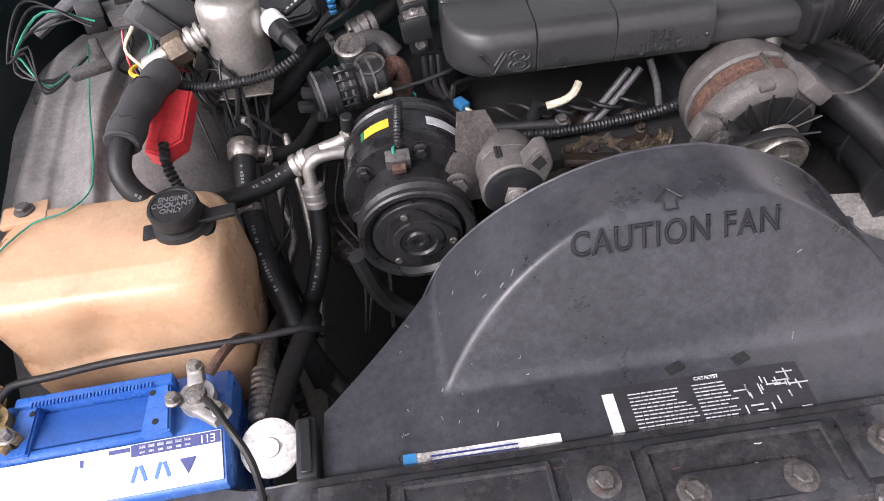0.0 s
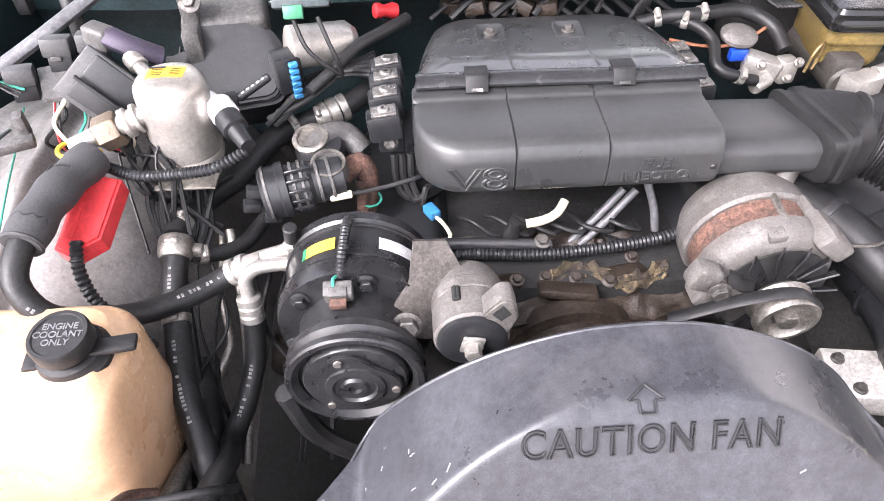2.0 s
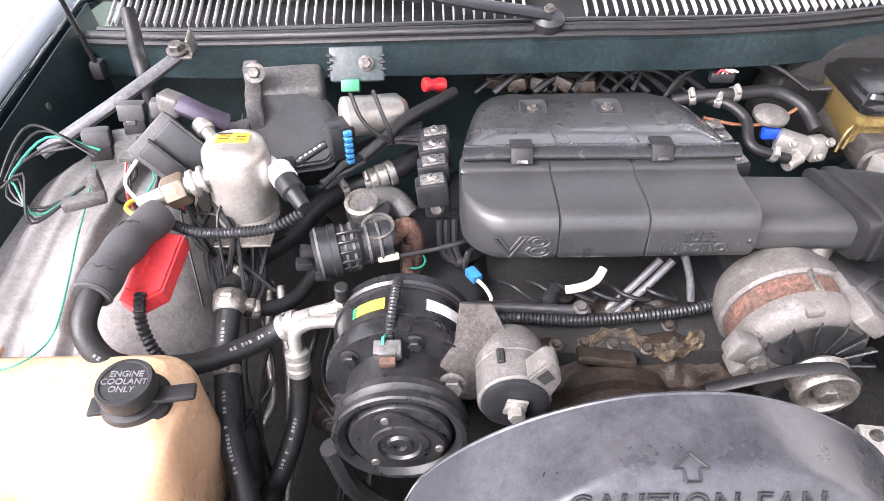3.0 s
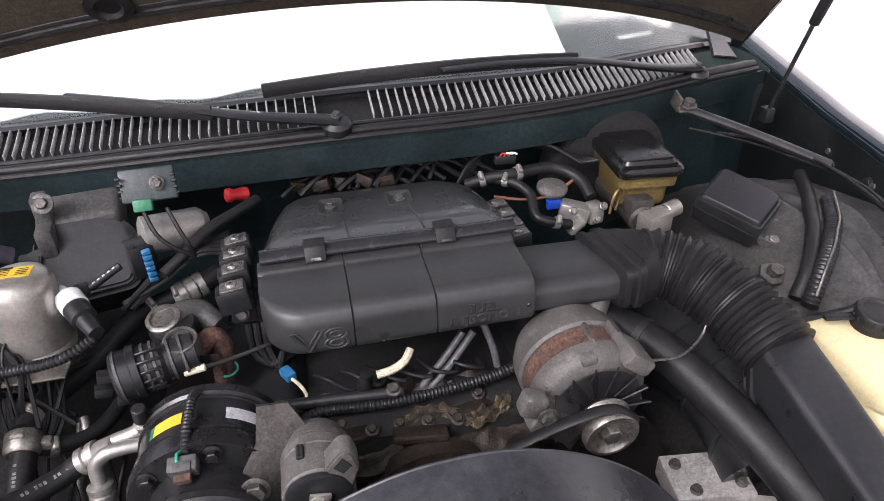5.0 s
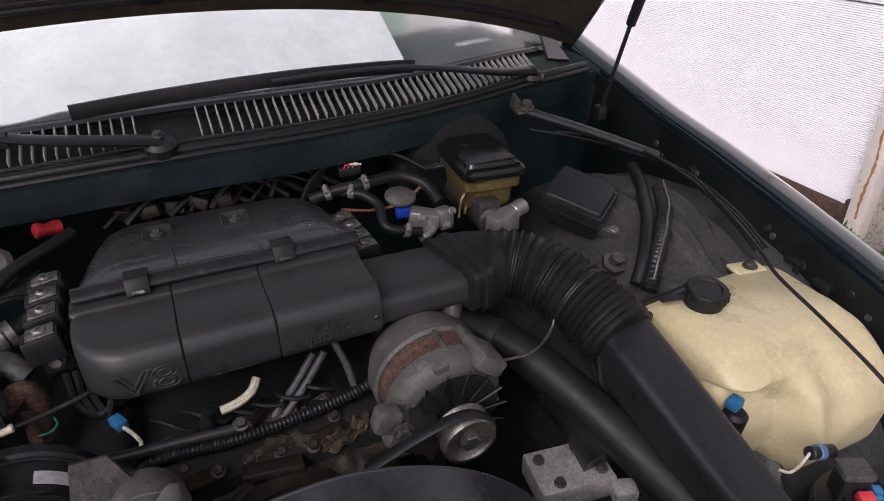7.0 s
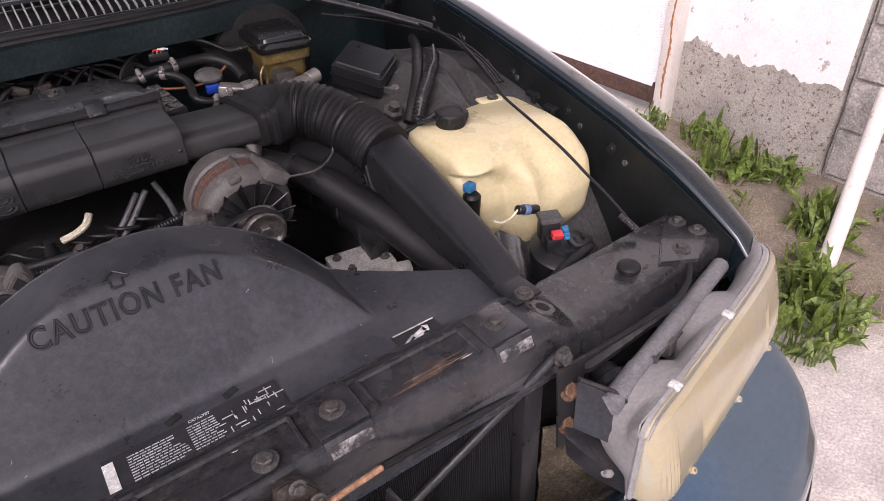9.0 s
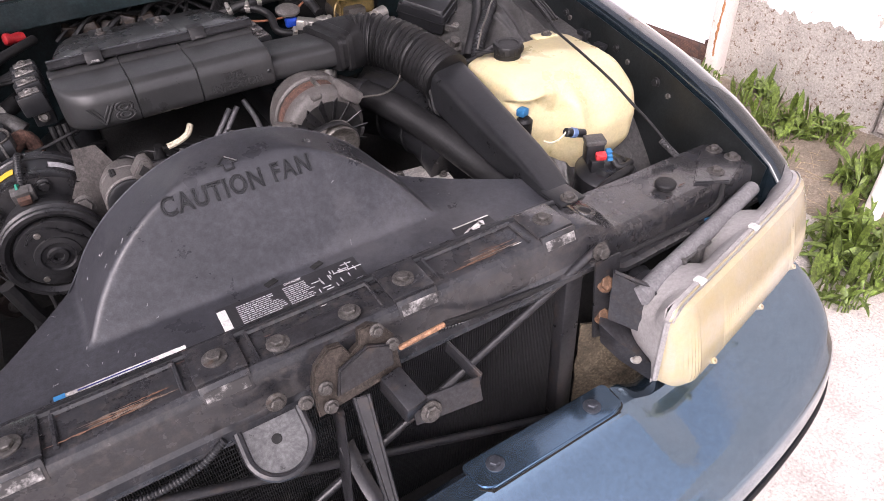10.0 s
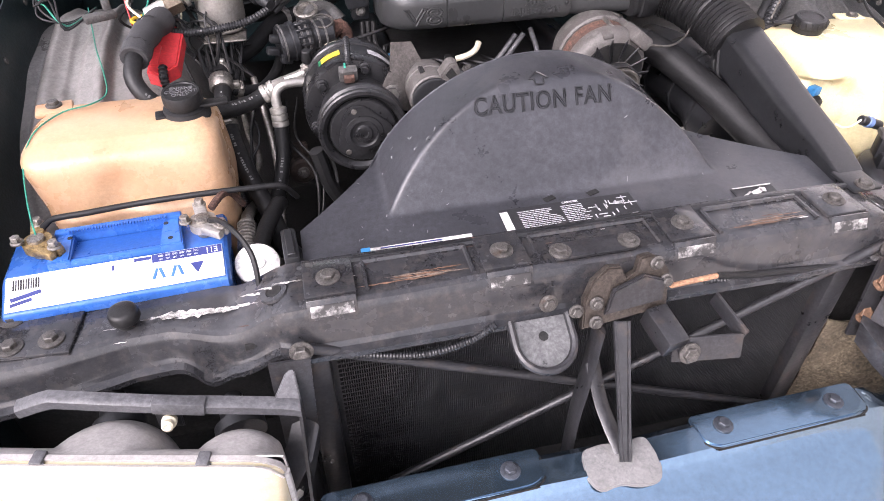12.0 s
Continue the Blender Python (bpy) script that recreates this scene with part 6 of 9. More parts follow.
bolt(A0 - AD * 0.018, alt, -AD, 0.012, 0.017, 0.014, STEEL)
bm = B()
box(bm, (0.150, 0.41, 0.838), (0.07, 0.035, 0.045), (0, 35, 0), bevel=0.008)
box(bm, (0.115, 0.40, 0.880), (0.03, 0.025, 0.03), (0, 20, 0), bevel=0.006)
arm = part("mounting_arm", bm, ALU, alt)
bm = B()
box(bm, (0.248, 0.424, 0.906), (0.040, 0.050, 0.024), (0, 38, 0), bevel=0.006)
box(bm, (0.240, 0.455, 0.915), (0.012, 0.040, 0.012), (0, 38, 0), bevel=0.003)
part("top_lug", bm, ALU, alt)
bolt((0.128, 0.383, 0.872), arm, (0, -1, 0), 0.009, 0.013)
bm = B()
sweep(bm, [A0 + Vector((-0.12, -0.01, -0.01)), A0 + Vector((-0.05, -0.02, 0.028)), A0 + Vector((0.0, -0.022, 0.036)), A0 + Vector((0.03, -0.022, 0.015))], 0.008, 8, 0.006, flat=0.35)
solid("drive_belt", bm, RUBBER, "black ribbed drive belt over the pulley", "belt")

shift()

# ---- engine under the air cleaner ----
engine = thing("engine", (0, 0.6, 0.5), "grimy V8 engine block and intake under the air box", "engine")
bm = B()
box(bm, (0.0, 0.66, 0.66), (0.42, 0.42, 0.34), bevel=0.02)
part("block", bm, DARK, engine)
OILY = mat("oily_brown_metal", (0.022, 0.016, 0.012), 0.42, var=0.5, scale=40, bump=0.5, dirt=(0.085, 0.045, 0.022), dirt_amount=0.30, wear=(0.05, 0.040, 0.030))
bm = B()
grid_sheet(bm, lambda u, v: Vector((-0.19 + 0.36 * u, 0.42 + 0.12 * v, 0.802 + 0.026 * v + 0.010 * noise.noise((u * 9, v * 4, 1)) + 0.006 * noise.noise((u * 26, v * 11, 5)) + 0.008 * (abs(u - 0.45) < 0.16) * (v > 0.35))), 60, 22, 0.02)
part("intake_manifold", bm, OILY, engine, "oil-stained intake manifold")
rnd = random.Random(61)
for k in range(9):
    x, y = -0.15 + 0.036 * k, 0.445 + 0.05 * rnd.random()
    bolt((x, y, 0.820 + 0.02 * rnd.random()), engine, (0, -0.4, 1), 0.006, 0.009, 0.008, OILY)
for x, y, w, a in ((-0.105, 0.462, 0.06, 10), (-0.02, 0.445, 0.07, -6), (0.055, 0.470, 0.05, 14)):
    bm = B()
    box(bm, (x, y, 0.828), (w, 0.026, 0.012), (-14, 4, a), bevel=0.004)
    part("cover_plate", bm, OILY, engine, "small oily cover plate")
for side in (1, -1):
    bm = B()
    box(bm, (side * 0.20 - 0.01, 0.66, 0.80), (0.13, 0.36, 0.07), (0, side * 30, 0), bevel=0.02, seg=3)
    part("valve_cover", bm, PLASTIC, engine, "black valve cover")
bm = B()
lathe(bm, (-0.01, 0.375, 0.735), (0, 1, 0), [(0.05, 0), (0.085, 0.01), (0.085, 0.022), (0.078, 0.026), (0.078, 0.034), (0.090, 0.038), (0.090, 0.06)], 40)
part("water_pump", bm, OILY, engine, "rusted water pump")

# ---- headlamps ----


def headlamp(side, label):
    t = thing("headlamp", (side * 0.64, -0.12, 0.60), label, "headlamp", "headlamps")
    lo, hi = 0.622, 0.772
    line = spline([(side * x, y, 0) for x, y in ((0.418, -0.176), (0.505, -0.156), (0.647, -0.122), (0.777, -0.088), (0.838, -0.064), (0.868, -0.030))], 0.0035)
    n = len(line)

    def at(i, off, z):
        d = (line[min(i + 1, n - 1)] - line[max(i - 1, 0)]).normalized()
        return Vector((line[i].x + side * d.y * off, line[i].y - abs(d.x) * off, z))

    def ends(i):
        """0 at both ends of the lamp, 1 along most of it."""
        k = min(i, (n - 1 - i)) / (0.045 / 0.0035)
        return math.sqrt(max(0.0, 1 - (1 - min(1.0, k)) ** 2))
    # lens: a shallow shell that leans forward towards its lower edge, finely fluted
    bm = B()
    rings = []
    for i in range(n):
        e = ends(i)
        flute = 0.0015 * (i % 2) * (0.25 < i / n < 0.95 or i / n < 0.1)
        top, low = hi - 0.020 * (1 - e), lo + 0.012 * (1 - e)
        prof = ((0.0, 0.0, 0), (0.006, 0.0, 0), (0.016, 0.05, 0), (0.026, 0.22, 0), (0.034, 0.45, 1), (0.040, 0.62, 1), (0.045, 0.80, 1), (0.045, 0.90, 0), (0.038, 0.97, 0), (0.004, 1.0, 0))
        rings.append([at(i, o * (0.25 + 0.75 * e) + flute * g, top + (low - top) * s) for o, s, g in prof])
    loft(bm, rings)
    part("lens", bm, LENS, t, "clouded yellowed lens", sharp=26)
    # seam flange round the lens
    bm = B()
    rings = [[at(i, 0.002, hi + 0.003 - 0.02 * (1 - ends(i))), at(i, -0.004, hi + 0.003 - 0.02 * (1 - ends(i))), at(i, -0.004, hi - 0.004 - 0.02 * (1 - ends(i))), at(i, 0.002, hi - 0.004 - 0.02 * (1 - ends(i)))] for i in range(n)]
    loft(bm, rings)
    sweep(bm, [at(0, 0.0, hi - 0.02), at(0, 0.0, 0.70), at(0, 0.0, lo + 0.012)], 0.005, 8, 0.02)
    flange = part("flange", bm, HOUSING, t, "grey seam flange")
    bm = B()
    sweep(bm, [at(i, 0.0075, hi + 0.0005 - 0.02 * (1 - ends(i))) for i in range(0, n, 4)], 0.0019, 6, 0.01)
    part("seam_wire", bm, BRIGHTALU, flange, "thin bright seam")
    # housing behind the seam with two bulging bowls
    bm = B()

    def shell(u, v):
        i = int(round(u * (n - 1)))
        x, z = abs(line[i].x), hi + (lo - hi) * v
        d = 0.028 * ends(i) * math.sin(math.pi * min(1.0, max(0.0, v)) ** 0.7)
        for cx, r, deep in ((0.500, 0.088, 0.082), (0.684, 0.086, 0.078)) if side > 0 else ((0.474, 0.062, 0.066), (0.614, 0.078, 0.080)):
            q = 1 - ((x - cx) / r) ** 2 - ((z - 0.697) / 0.076) ** 2
            d = max(d, deep * max(0.0, q) ** 0.55 * min(1.0, min(i, n - 1 - i) / 7) ** 0.5 * min(1.0, v / 0.12, (1 - v) / 0.12) ** 0.5)
        return at(i, -0.004 - d, z)
    grid_sheet(bm, shell, 110, 40, 0.002)
    part("housing", bm, HOUSING, t, "pale grey housing with two bulb bowls", sharp=70)
    for x, y in ((0.508, -0.155), (0.690, -0.112)) if side > 0 else ((0.486, -0.160), (0.628, -0.126)):
        bm = B()
        lathe(bm, (side * (x - 0.014), y + 0.078, 0.700), (side * 0.2, 1, 0.12), [(0.030, 0), (0.030, 0.014), (0.024, 0.018), (0.020, 0.018), (0.020, 0.034), (0.012, 0.038), (0.012, 0.056), (0, 0.056)], 22)
        part("bulb_socket", bm, SKYBLUE if x > 0.6 and side > 0 else PLASTIC, t)
    for x in (0.495, 0.66):
        i = min(range(n), key=lambda k: abs(abs(line[k].x) - x))
        p = at(i, 0.0, hi)
        bm = B()
        box(bm, (p.x, p.y, hi + 0.003), (0.013, 0.016, 0.005), (0, 0, 14 * side), bevel=0.0015)
        box(bm, (p.x, p.y - 0.008, hi - 0.004), (0.013, 0.003, 0.014), (-20, 0, 14 * side), bevel=0.001)
        part("clip", bm, WORNWHITE if side > 0 else GREYSTEEL, t)
    for x in (0.50, 0.655, 0.78):
        i = min(range(n), key=lambda k: abs(abs(line[k].x) - x))
        p = at(i, 0.047, lo + 0.018)
        bm = B()
        lathe(bm, p, (0, -0.6, 0.6), [(0.005, -0.006), (0.005, 0.003), (0.002, 0.004), (0.002, 0.0), (0, 0.0)], 12)
        part("moulded_ear", bm, LENS, t)
    return t


PALETUBE = mat("pale_grey_tube", (0.15, 0.147, 0.15), 0.45, var=0.22, scale=25, bump=0.12, dirt=(0.10, 0.095, 0.09), dirt_amount=0.35)
headlamp(1, "cloudy yellowed headlamp on the weedy side")
headlamp(-1, "cloudy pale headlamp below the battery")
for side in (1, -1):
    t = thing("lamp_brace", (side * 0.6, -0.08, 0.73), "grey painted bar across the headlamp", "brace", "headlamp braces")
    bm = B()
    if side > 0:
        sweep(bm, [(0.425, -0.118, 0.750), (0.50, -0.099, 0.754)], 0.0150, 14, 0.02)
        sweep(bm, [(0.495, -0.100, 0.754), (0.60, -0.075, 0.757), (0.775, -0.030, 0.757)], 0.0135, 14, 0.02)
    else:
        for c in ([(-0.397, -0.098, 0.750), (-0.425, -0.093, 0.757), (-0.549, -0.078, 0.779), (-0.645, -0.058, 0.789), (-0.662, -0.054, 0.789), (-0.70, -0.045, 0.772)],):
            rings = []
            for p in spline(c, 0.01):
                rings.append([p + Vector((0, o, h)) for o, h in ((-0.007, -0.009), (-0.008, 0.004), (-0.004, 0.007), (0.007, 0.007), (0.007, 0.004), (-0.002, 0.003), (-0.004, -0.009))])
            loft(bm, rings)
        part("bar", bm, GREYSTEEL, t)
        bm = B()
        box(bm, (-0.525, -0.084, 0.776), (0.056, 0.014, 0.019), (0, 10, -8), bevel=0.002)
        part("splice_plate", bm, GREYSTEEL, t)
        bm = B()
        plate(bm, [(-0.428, -0.092, 0.758), (-0.396, -0.092, 0.755), (-0.398, -0.070, 0.789), (-0.405, -0.070, 0.789)], 0.004)
    part("bar" if side > 0 else "fin", bm, PALETUBE if side > 0 else GREYSTEEL, t)
    if side > 0:
        bm = B()
        plate(bm, [(side * 0.402, -0.082, 0.785), (side * 0.402, -0.084, 0.690), (side * 0.430, -0.150, 0.690), (side * 0.445, -0.125, 0.752)], 0.004)
        gusset = part("end_bracket", bm, BLACKSTEEL, t, "black bracket plate")
        bm = B()
        sweep(bm, [(0.402, -0.085, 0.785), (0.445, -0.127, 0.754), (0.432, -0.152, 0.690)], 0.0030, 6, 0.02)
        part("folded_edge", bm, BLACKSTEEL, gusset, "black folded edge")
        bm = B()
        lathe(bm, (0.556, -0.098, 0.757), (-0.9, -0.2, 0.1), [(0.0035, -0.05), (0.0035, 0.03), (0.006, 0.031), (0.006, 0.036), (0, 0.036)], 12)
        box(bm, (0.570, -0.093, 0.748), (0.018, 0.018, 0.030), (0, 0, 14), bevel=0.003)
        part("adjuster_screw", bm, DUSTYGREY, t, "grey adjuster screw in a clip")


def hose(name, pts, r, material, label, category="hose", clamps=(), group="", seg=14, ribs=None, clamp_mat=None, stamps=()):
    """A hose or cable with clamps, or pale stamped marks, at shares of its length."""
    path = spline(pts, 0.004)
    t = thing(name, tuple(path[len(path) // 2]), label, category, group)
    bm = B()
    sweep(bm, pts, r, seg, 0.008 if ribs is None else 0.003, ribs=ribs)
    part("tube", bm, material, t)
    for s in clamps:
        i = min(len(path) - 2, max(1, int(s * (len(path) - 1))))
        d = (path[i + 1] - path[i - 1]).normalized()
        bm = B()
        lathe(bm, path[i] - d * 0.005, d, [(r, 0), (r + 0.0018, 0.0003), (r + 0.0018, 0.0097), (r, 0.010)], 20, close=False)
        side = d.cross(Vector((0, -0.6, 1))).normalized()
        up = side.cross(d)
        cyl(bm, path[i] + up * (r + 0.003) - side * 0.008, path[i] + up * (r + 0.003) + side * 0.008, 0.0045, seg=8)
        part("hose_clamp", bm, clamp_mat or STEEL, t, "worm-drive hose clamp")
    for s in stamps:
        i = min(len(path) - 2, max(1, int(s * (len(path) - 1))))
        d = (path[i + 1] - path[i - 1]).normalized()
        side = d.cross(Vector((0, -0.55, 0.83))).normalized()
        up = side.cross(d).normalized()
        if up.z < 0:
            side, up = -side, -up
        bm = B()
        for k in range(6):
            if (k * 7 + i) % 5:
                box(bm, (0.0046 * (k - 2.5), 0, 0), (0.0028, 0.0034 + 0.001 * (k % 2), 0.0005), bevel=0)
        bmesh.ops.transform(bm, matrix=Matrix.Translation(path[i] + up * (r + 0.0002)) @ Matrix((d, side, up)).transposed().to_4x4(), verts=bm.verts)
        part("stamped_mark", bm, FADEDPRINT, t, "faded stamped mark")
    return t


shift(-0.026, 0.014, 0.004)

# ---- accumulator and air-conditioning lines ----
acc = thing("accumulator", (-0.432, 0.585, 0.92), "dull silver air-conditioning accumulator canister with yellow label", "canister")
bm = B()
lathe(bm, (-0.432, 0.583, 0.928), (0.0, 0.02, 1), [(0.033, 0), (0.038, 0.004), (0.0395, 0.012), (0.038, 0.016), (0.0395, 0.020), (0.0395, 0.092), (0.038, 0.101), (0.033, 0.108), (0.025, 0.111), (0, 0.112)], 40)
part("body", bm, BRIGHTALU, acc)
bm = B()
grid_sheet(bm, lambda u, v: Vector((-0.452 + 0.040 * u, 0.576 + 0.022 * v, 1.0412 - 0.0012 * abs(u - 0.5) * 2)), 4, 2, 0.0006)
yl = part("yellow_label", bm, YELLOW, acc, "yellow caution label")
bm = B()
for r in range(4):
    box(bm, (-0.441, 0.580 + 0.0038 * r, 1.0416), (0.012, 0.0007, 0.0005), bevel=0)
    box(bm, (-0.421, 0.580 + 0.0038 * r, 1.0416), (0.012, 0.0007, 0.0005), bevel=0)
box(bm, (-0.442, 0.5955, 1.0416), (0.018, 0.0030, 0.0005), bevel=0)
part("fine_print", bm, PLASTIC, yl)
bm = B()
box(bm, (-0.43, 0.55, 0.926), (0.07, 0.05, 0.004), bevel=0.002)
part("bracket", bm, STEEL, acc)
bm = B()
sweep(bm, [(-0.462, 0.568, 1.000), (-0.50, 0.556, 0.990), (-0.545, 0.552, 0.972)], 0.011, 16, 0.005)
part("outlet_pipe", bm, BRIGHTALU, acc)
bm = B()
lathe(bm, (-0.468, 0.566, 0.998), (-1, -0.3, -0.28), [(0.017, 0), (0.017, 0.004), (0.013, 0.006), (0.013, 0.010), (0.017, 0.012), (0.017, 0.018), (0.012, 0.020)], 20)
part("pipe_collar", bm, BRIGHTALU, acc)
bm = B()
lathe(bm, (-0.489, 0.559, 0.992), (-1, -0.25, -0.3), [(0.018, 0), (0.020, 0.003), (0.020, 0.024), (0.017, 0.027)], 6)
part("pipe_nut", bm, mat("tarnished_bronze", (0.17, 0.135, 0.10), 0.4, metal=0.6, var=0.25, scale=60, bump=0.15), acc, "hexagonal bronze pipe nut")
bm = B()
sweep(bm, [(-0.398, 0.600, 1.000), (-0.384, 0.585, 0.998)], 0.008, 12)
lathe(bm, (-0.386, 0.586, 0.998), (0.55, -0.8, -0.25), [(0.014, 0), (0.016, 0.002), (0.016, 0.022), (0.014, 0.023)], 20)
part("switch_neck", bm, WHITE, acc, "white pressure switch body")
bm = B()
lathe(bm, (-0.374, 0.568, 0.992), (0.55, -0.8, -0.25), [(0.015, 0), (0.015, 0.022), (0.011, 0.024), (0.009, 0.050), (0, 0.051)], 18)
part("switch_plug", bm, PLASTIC, acc, "black pressure switch plug")
bm = B()
sweep(bm, [(-0.458, 0.612, 1.012), (-0.485, 0.640, 1.028)], 0.008, 12)
lathe(bm, (-0.478, 0.633, 1.024), (-0.6, 0.7, 0.35), [(0.010, 0), (0.012, 0.002), (0.012, 0.016), (0.009, 0.018)], 14)
part("service_port", bm, BRIGHTALU, acc)
bm = B()
sweep(bm, [(-0.512, 0.660, 1.049), (-0.49, 0.652, 1.041), (-0.462, 0.662, 1.020)], 0.0140, 10, 0.01, flat=0.8)
solid("taped_sleeve", bm, PURPLE, "purple-black taped wiring sleeve behind the canister", "sleeve")
bm = B()
box(bm, (-0.524, 0.664, 1.048), (0.034, 0.024, 0.026), (0, 8, -25), bevel=0.005, seg=3)
solid("sleeve_plug", bm, DUSTYGREY, "grey plastic plug at the end of the sleeve", "plug")
hose("switch_cable", [(-0.350, 0.528, 0.974), (-0.385, 0.515, 0.962), (-0.43, 0.52, 0.952), (-0.48, 0.53, 0.945), (-0.53, 0.56, 0.94)], 0.007, PLASTIC, "ribbed black cable sleeve round the canister", "cable", ribs=(0.005, 0.0018), seg=10)
shift()
hose("refrigerant_hose", [(-0.543, 0.552, 0.974), (-0.552, 0.538, 0.972), (-0.569, 0.470, 0.972), (-0.577, 0.418, 0.963), (-0.579, 0.388, 0.943), (-0.557, 0.372, 0.914), (-0.520, 0.384, 0.891), (-0.479, 0.414, 0.867), (-0.429, 0.453, 0.858), (-0.395, 0.473, 0.869)],
     0.0128, RUBBER, "thick black refrigerant hose in a wide bend", "hose", stamps=(0.50, 0.60, 0.84, 0.92))
bm = B()
sweep(bm, [(-0.545, 0.548, 0.974), (-0.558, 0.515, 0.973), (-0.569, 0.470, 0.972), (-0.577, 0.420, 0.964)], lambda s: 0.0205 + 0.0012 * math.sin(s * 17), 20, 0.006)
sleeve = thing("foam_sleeve", (-0.565, 0.49, 0.972), "cracked dark grey foam sleeve on the refrigerant hose", "foam sleeve")
part("foam", bm, FOAM, sleeve)
rnd = random.Random(8)
for c, r, a0, a1 in (((-0.5735, 0.440, 0.968), 0.0208, 20, 130), ((-0.560, 0.508, 0.9735), 0.0212, 60, 150)):
    bm = B()
    sweep(bm, [(c[0] + r * math.cos(radians(a)), c[1] + rnd.uniform(-0.003, 0.003), c[2] + r * math.sin(radians(a))) for a in np.linspace(a0, a1, 9)], 0.0009, 6, 0.004)
    part("crack", bm, DARK, sleeve, "dark split in the foam")
bm = B()
lathe(bm, (-0.5765, 0.4235, 0.9645), (-0.10, -0.97, -0.2), [(0.0130, 0), (0.0200, 0.0), (0.0208, 0.002), (0.0190, 0.004), (0.0130, 0.0035)], 20, close=False)
part("torn_end", bm, FOAM, sleeve, "torn foam end")
lines = thing("refrigerant_lines", (-0.33, 0.46, 0.88), "dull aluminium refrigerant pipes at the compressor", "pipe")
bm = B()
sweep(bm, [(-0.400, 0.470, 0.867), (-0.370, 0.470, 0.882), (-0.345, 0.470, 0.890), (-0.322, 0.475, 0.897), (-0.303, 0.492, 0.901), (-0.288, 0.505, 0.896), (-0.279, 0.508, 0.880), (-0.279, 0.506, 0.855)], 0.0085, 14, 0.004)
part("upper_pipe", bm, BRIGHTALU, lines)
bm = B()
lathe(bm, (-0.408, 0.466, 0.863), (1, 0.1, 0.42), [(0.0135, 0), (0.016, 0.002), (0.016, 0.009), (0.0135, 0.011), (0.0135, 0.014), (0.016, 0.016), (0.016, 0.024), (0.012, 0.027)], 20)
part("crimp_collar", bm, BRIGHTALU, lines)
bm = B()
sweep(bm, [(-0.333, 0.457, 0.884), (-0.356, 0.454, 0.886), (-0.374, 0.451, 0.884), (-0.386, 0.448, 0.872), (-0.386, 0.441, 0.849), (-0.385, 0.434, 0.822)], 0.0080, 14, 0.004)
part("lower_pipe", bm, BRIGHTALU, lines)
bm = B()
lathe(bm, (-0.386, 0.441, 0.852), (0.02, -0.28, -1), [(0.011, 0), (0.014, 0.002), (0.014, 0.009), (0.0115, 0.011), (0.014, 0.013), (0.014, 0.020), (0.0115, 0.022), (0.014, 0.024), (0.014, 0.031), (0.012, 0.033)], 20)
part("crimp_collar", bm, BRIGHTALU, lines)
bm = B()
cyl(bm, (-0.329, 0.466, 0.890), (-0.328, 0.462, 0.916), 0.0068, seg=14)
lathe(bm, (-0.329, 0.464, 0.903), (0, -0.15, 1), [(0.007, 0), (0.0105, 0.001), (0.0105, 0.007), (0.007, 0.008)], 6)
part("service_port", bm, BRIGHTALU, lines)
bm = B()
cyl(bm, (-0.328, 0.462, 0.915), (-0.3265, 0.458, 0.937), 0.0085, 0.0078, seg=14)
part("port_cap", bm, RUBBER, lines, "black valve cap")
bm = B()
box(bm, (-0.378, 0.462, 0.882), (0.024, 0.022, 0.016), (0, -18, 5), bevel=0.005)
part("pipe_joint", bm, BRIGHTALU, lines)
hose("suction_hose", [(-0.385, 0.434, 0.826), (-0.387, 0.424, 0.800), (-0.391, 0.407, 0.770), (-0.402, 0.372, 0.742), (-0.412, 0.330, 0.735), (-0.402, 0.288, 0.765), (-0.406, 0.255, 0.783), (-0.423, 0.190, 0.790), (-0.433, 0.134, 0.795)], 0.0125, RUBBER, "black refrigerant hose looping down beside the shroud", "hose", stamps=(0.2, 0.3))
fd = thing("filter_drier", (-0.43, 0.10, 0.79), "round white service disc beside the battery", "disc")
bm = B()
lathe(bm, (-0.434, 0.110, 0.795), (0.14, -0.42, 0.90), [(0.026, 0), (0.029, 0.002), (0.029, 0.008), (0.026, 0.010), (0.010, 0.009), (0.009, 0.012), (0, 0.012)], 32)
part("disc", bm, WORNWHITE, fd)
bm = B()
lathe(bm, (-0.448, 0.206, 0.795), (0.02, -1, 0), [(0.009, 0)] + [(q, 0.002 + 0.0075 * k + d) for k in range(8) for q, d in ((0.0105, 0), (0.0135, 0.0015), (0.0135, 0.005), (0.0105, 0.0065))] + [(0.009, 0.066)], 20)
part("ferrule", bm, STEEL, fd, "ribbed metal ferrule")
hose("liquid_line", [(-0.44, 0.34, 0.735), (-0.450, 0.28, 0.76), (-0.448, 0.215, 0.790), (-0.446, 0.14, 0.795)], 0.0095, STEEL, "thin dull metal refrigerant line", "pipe")

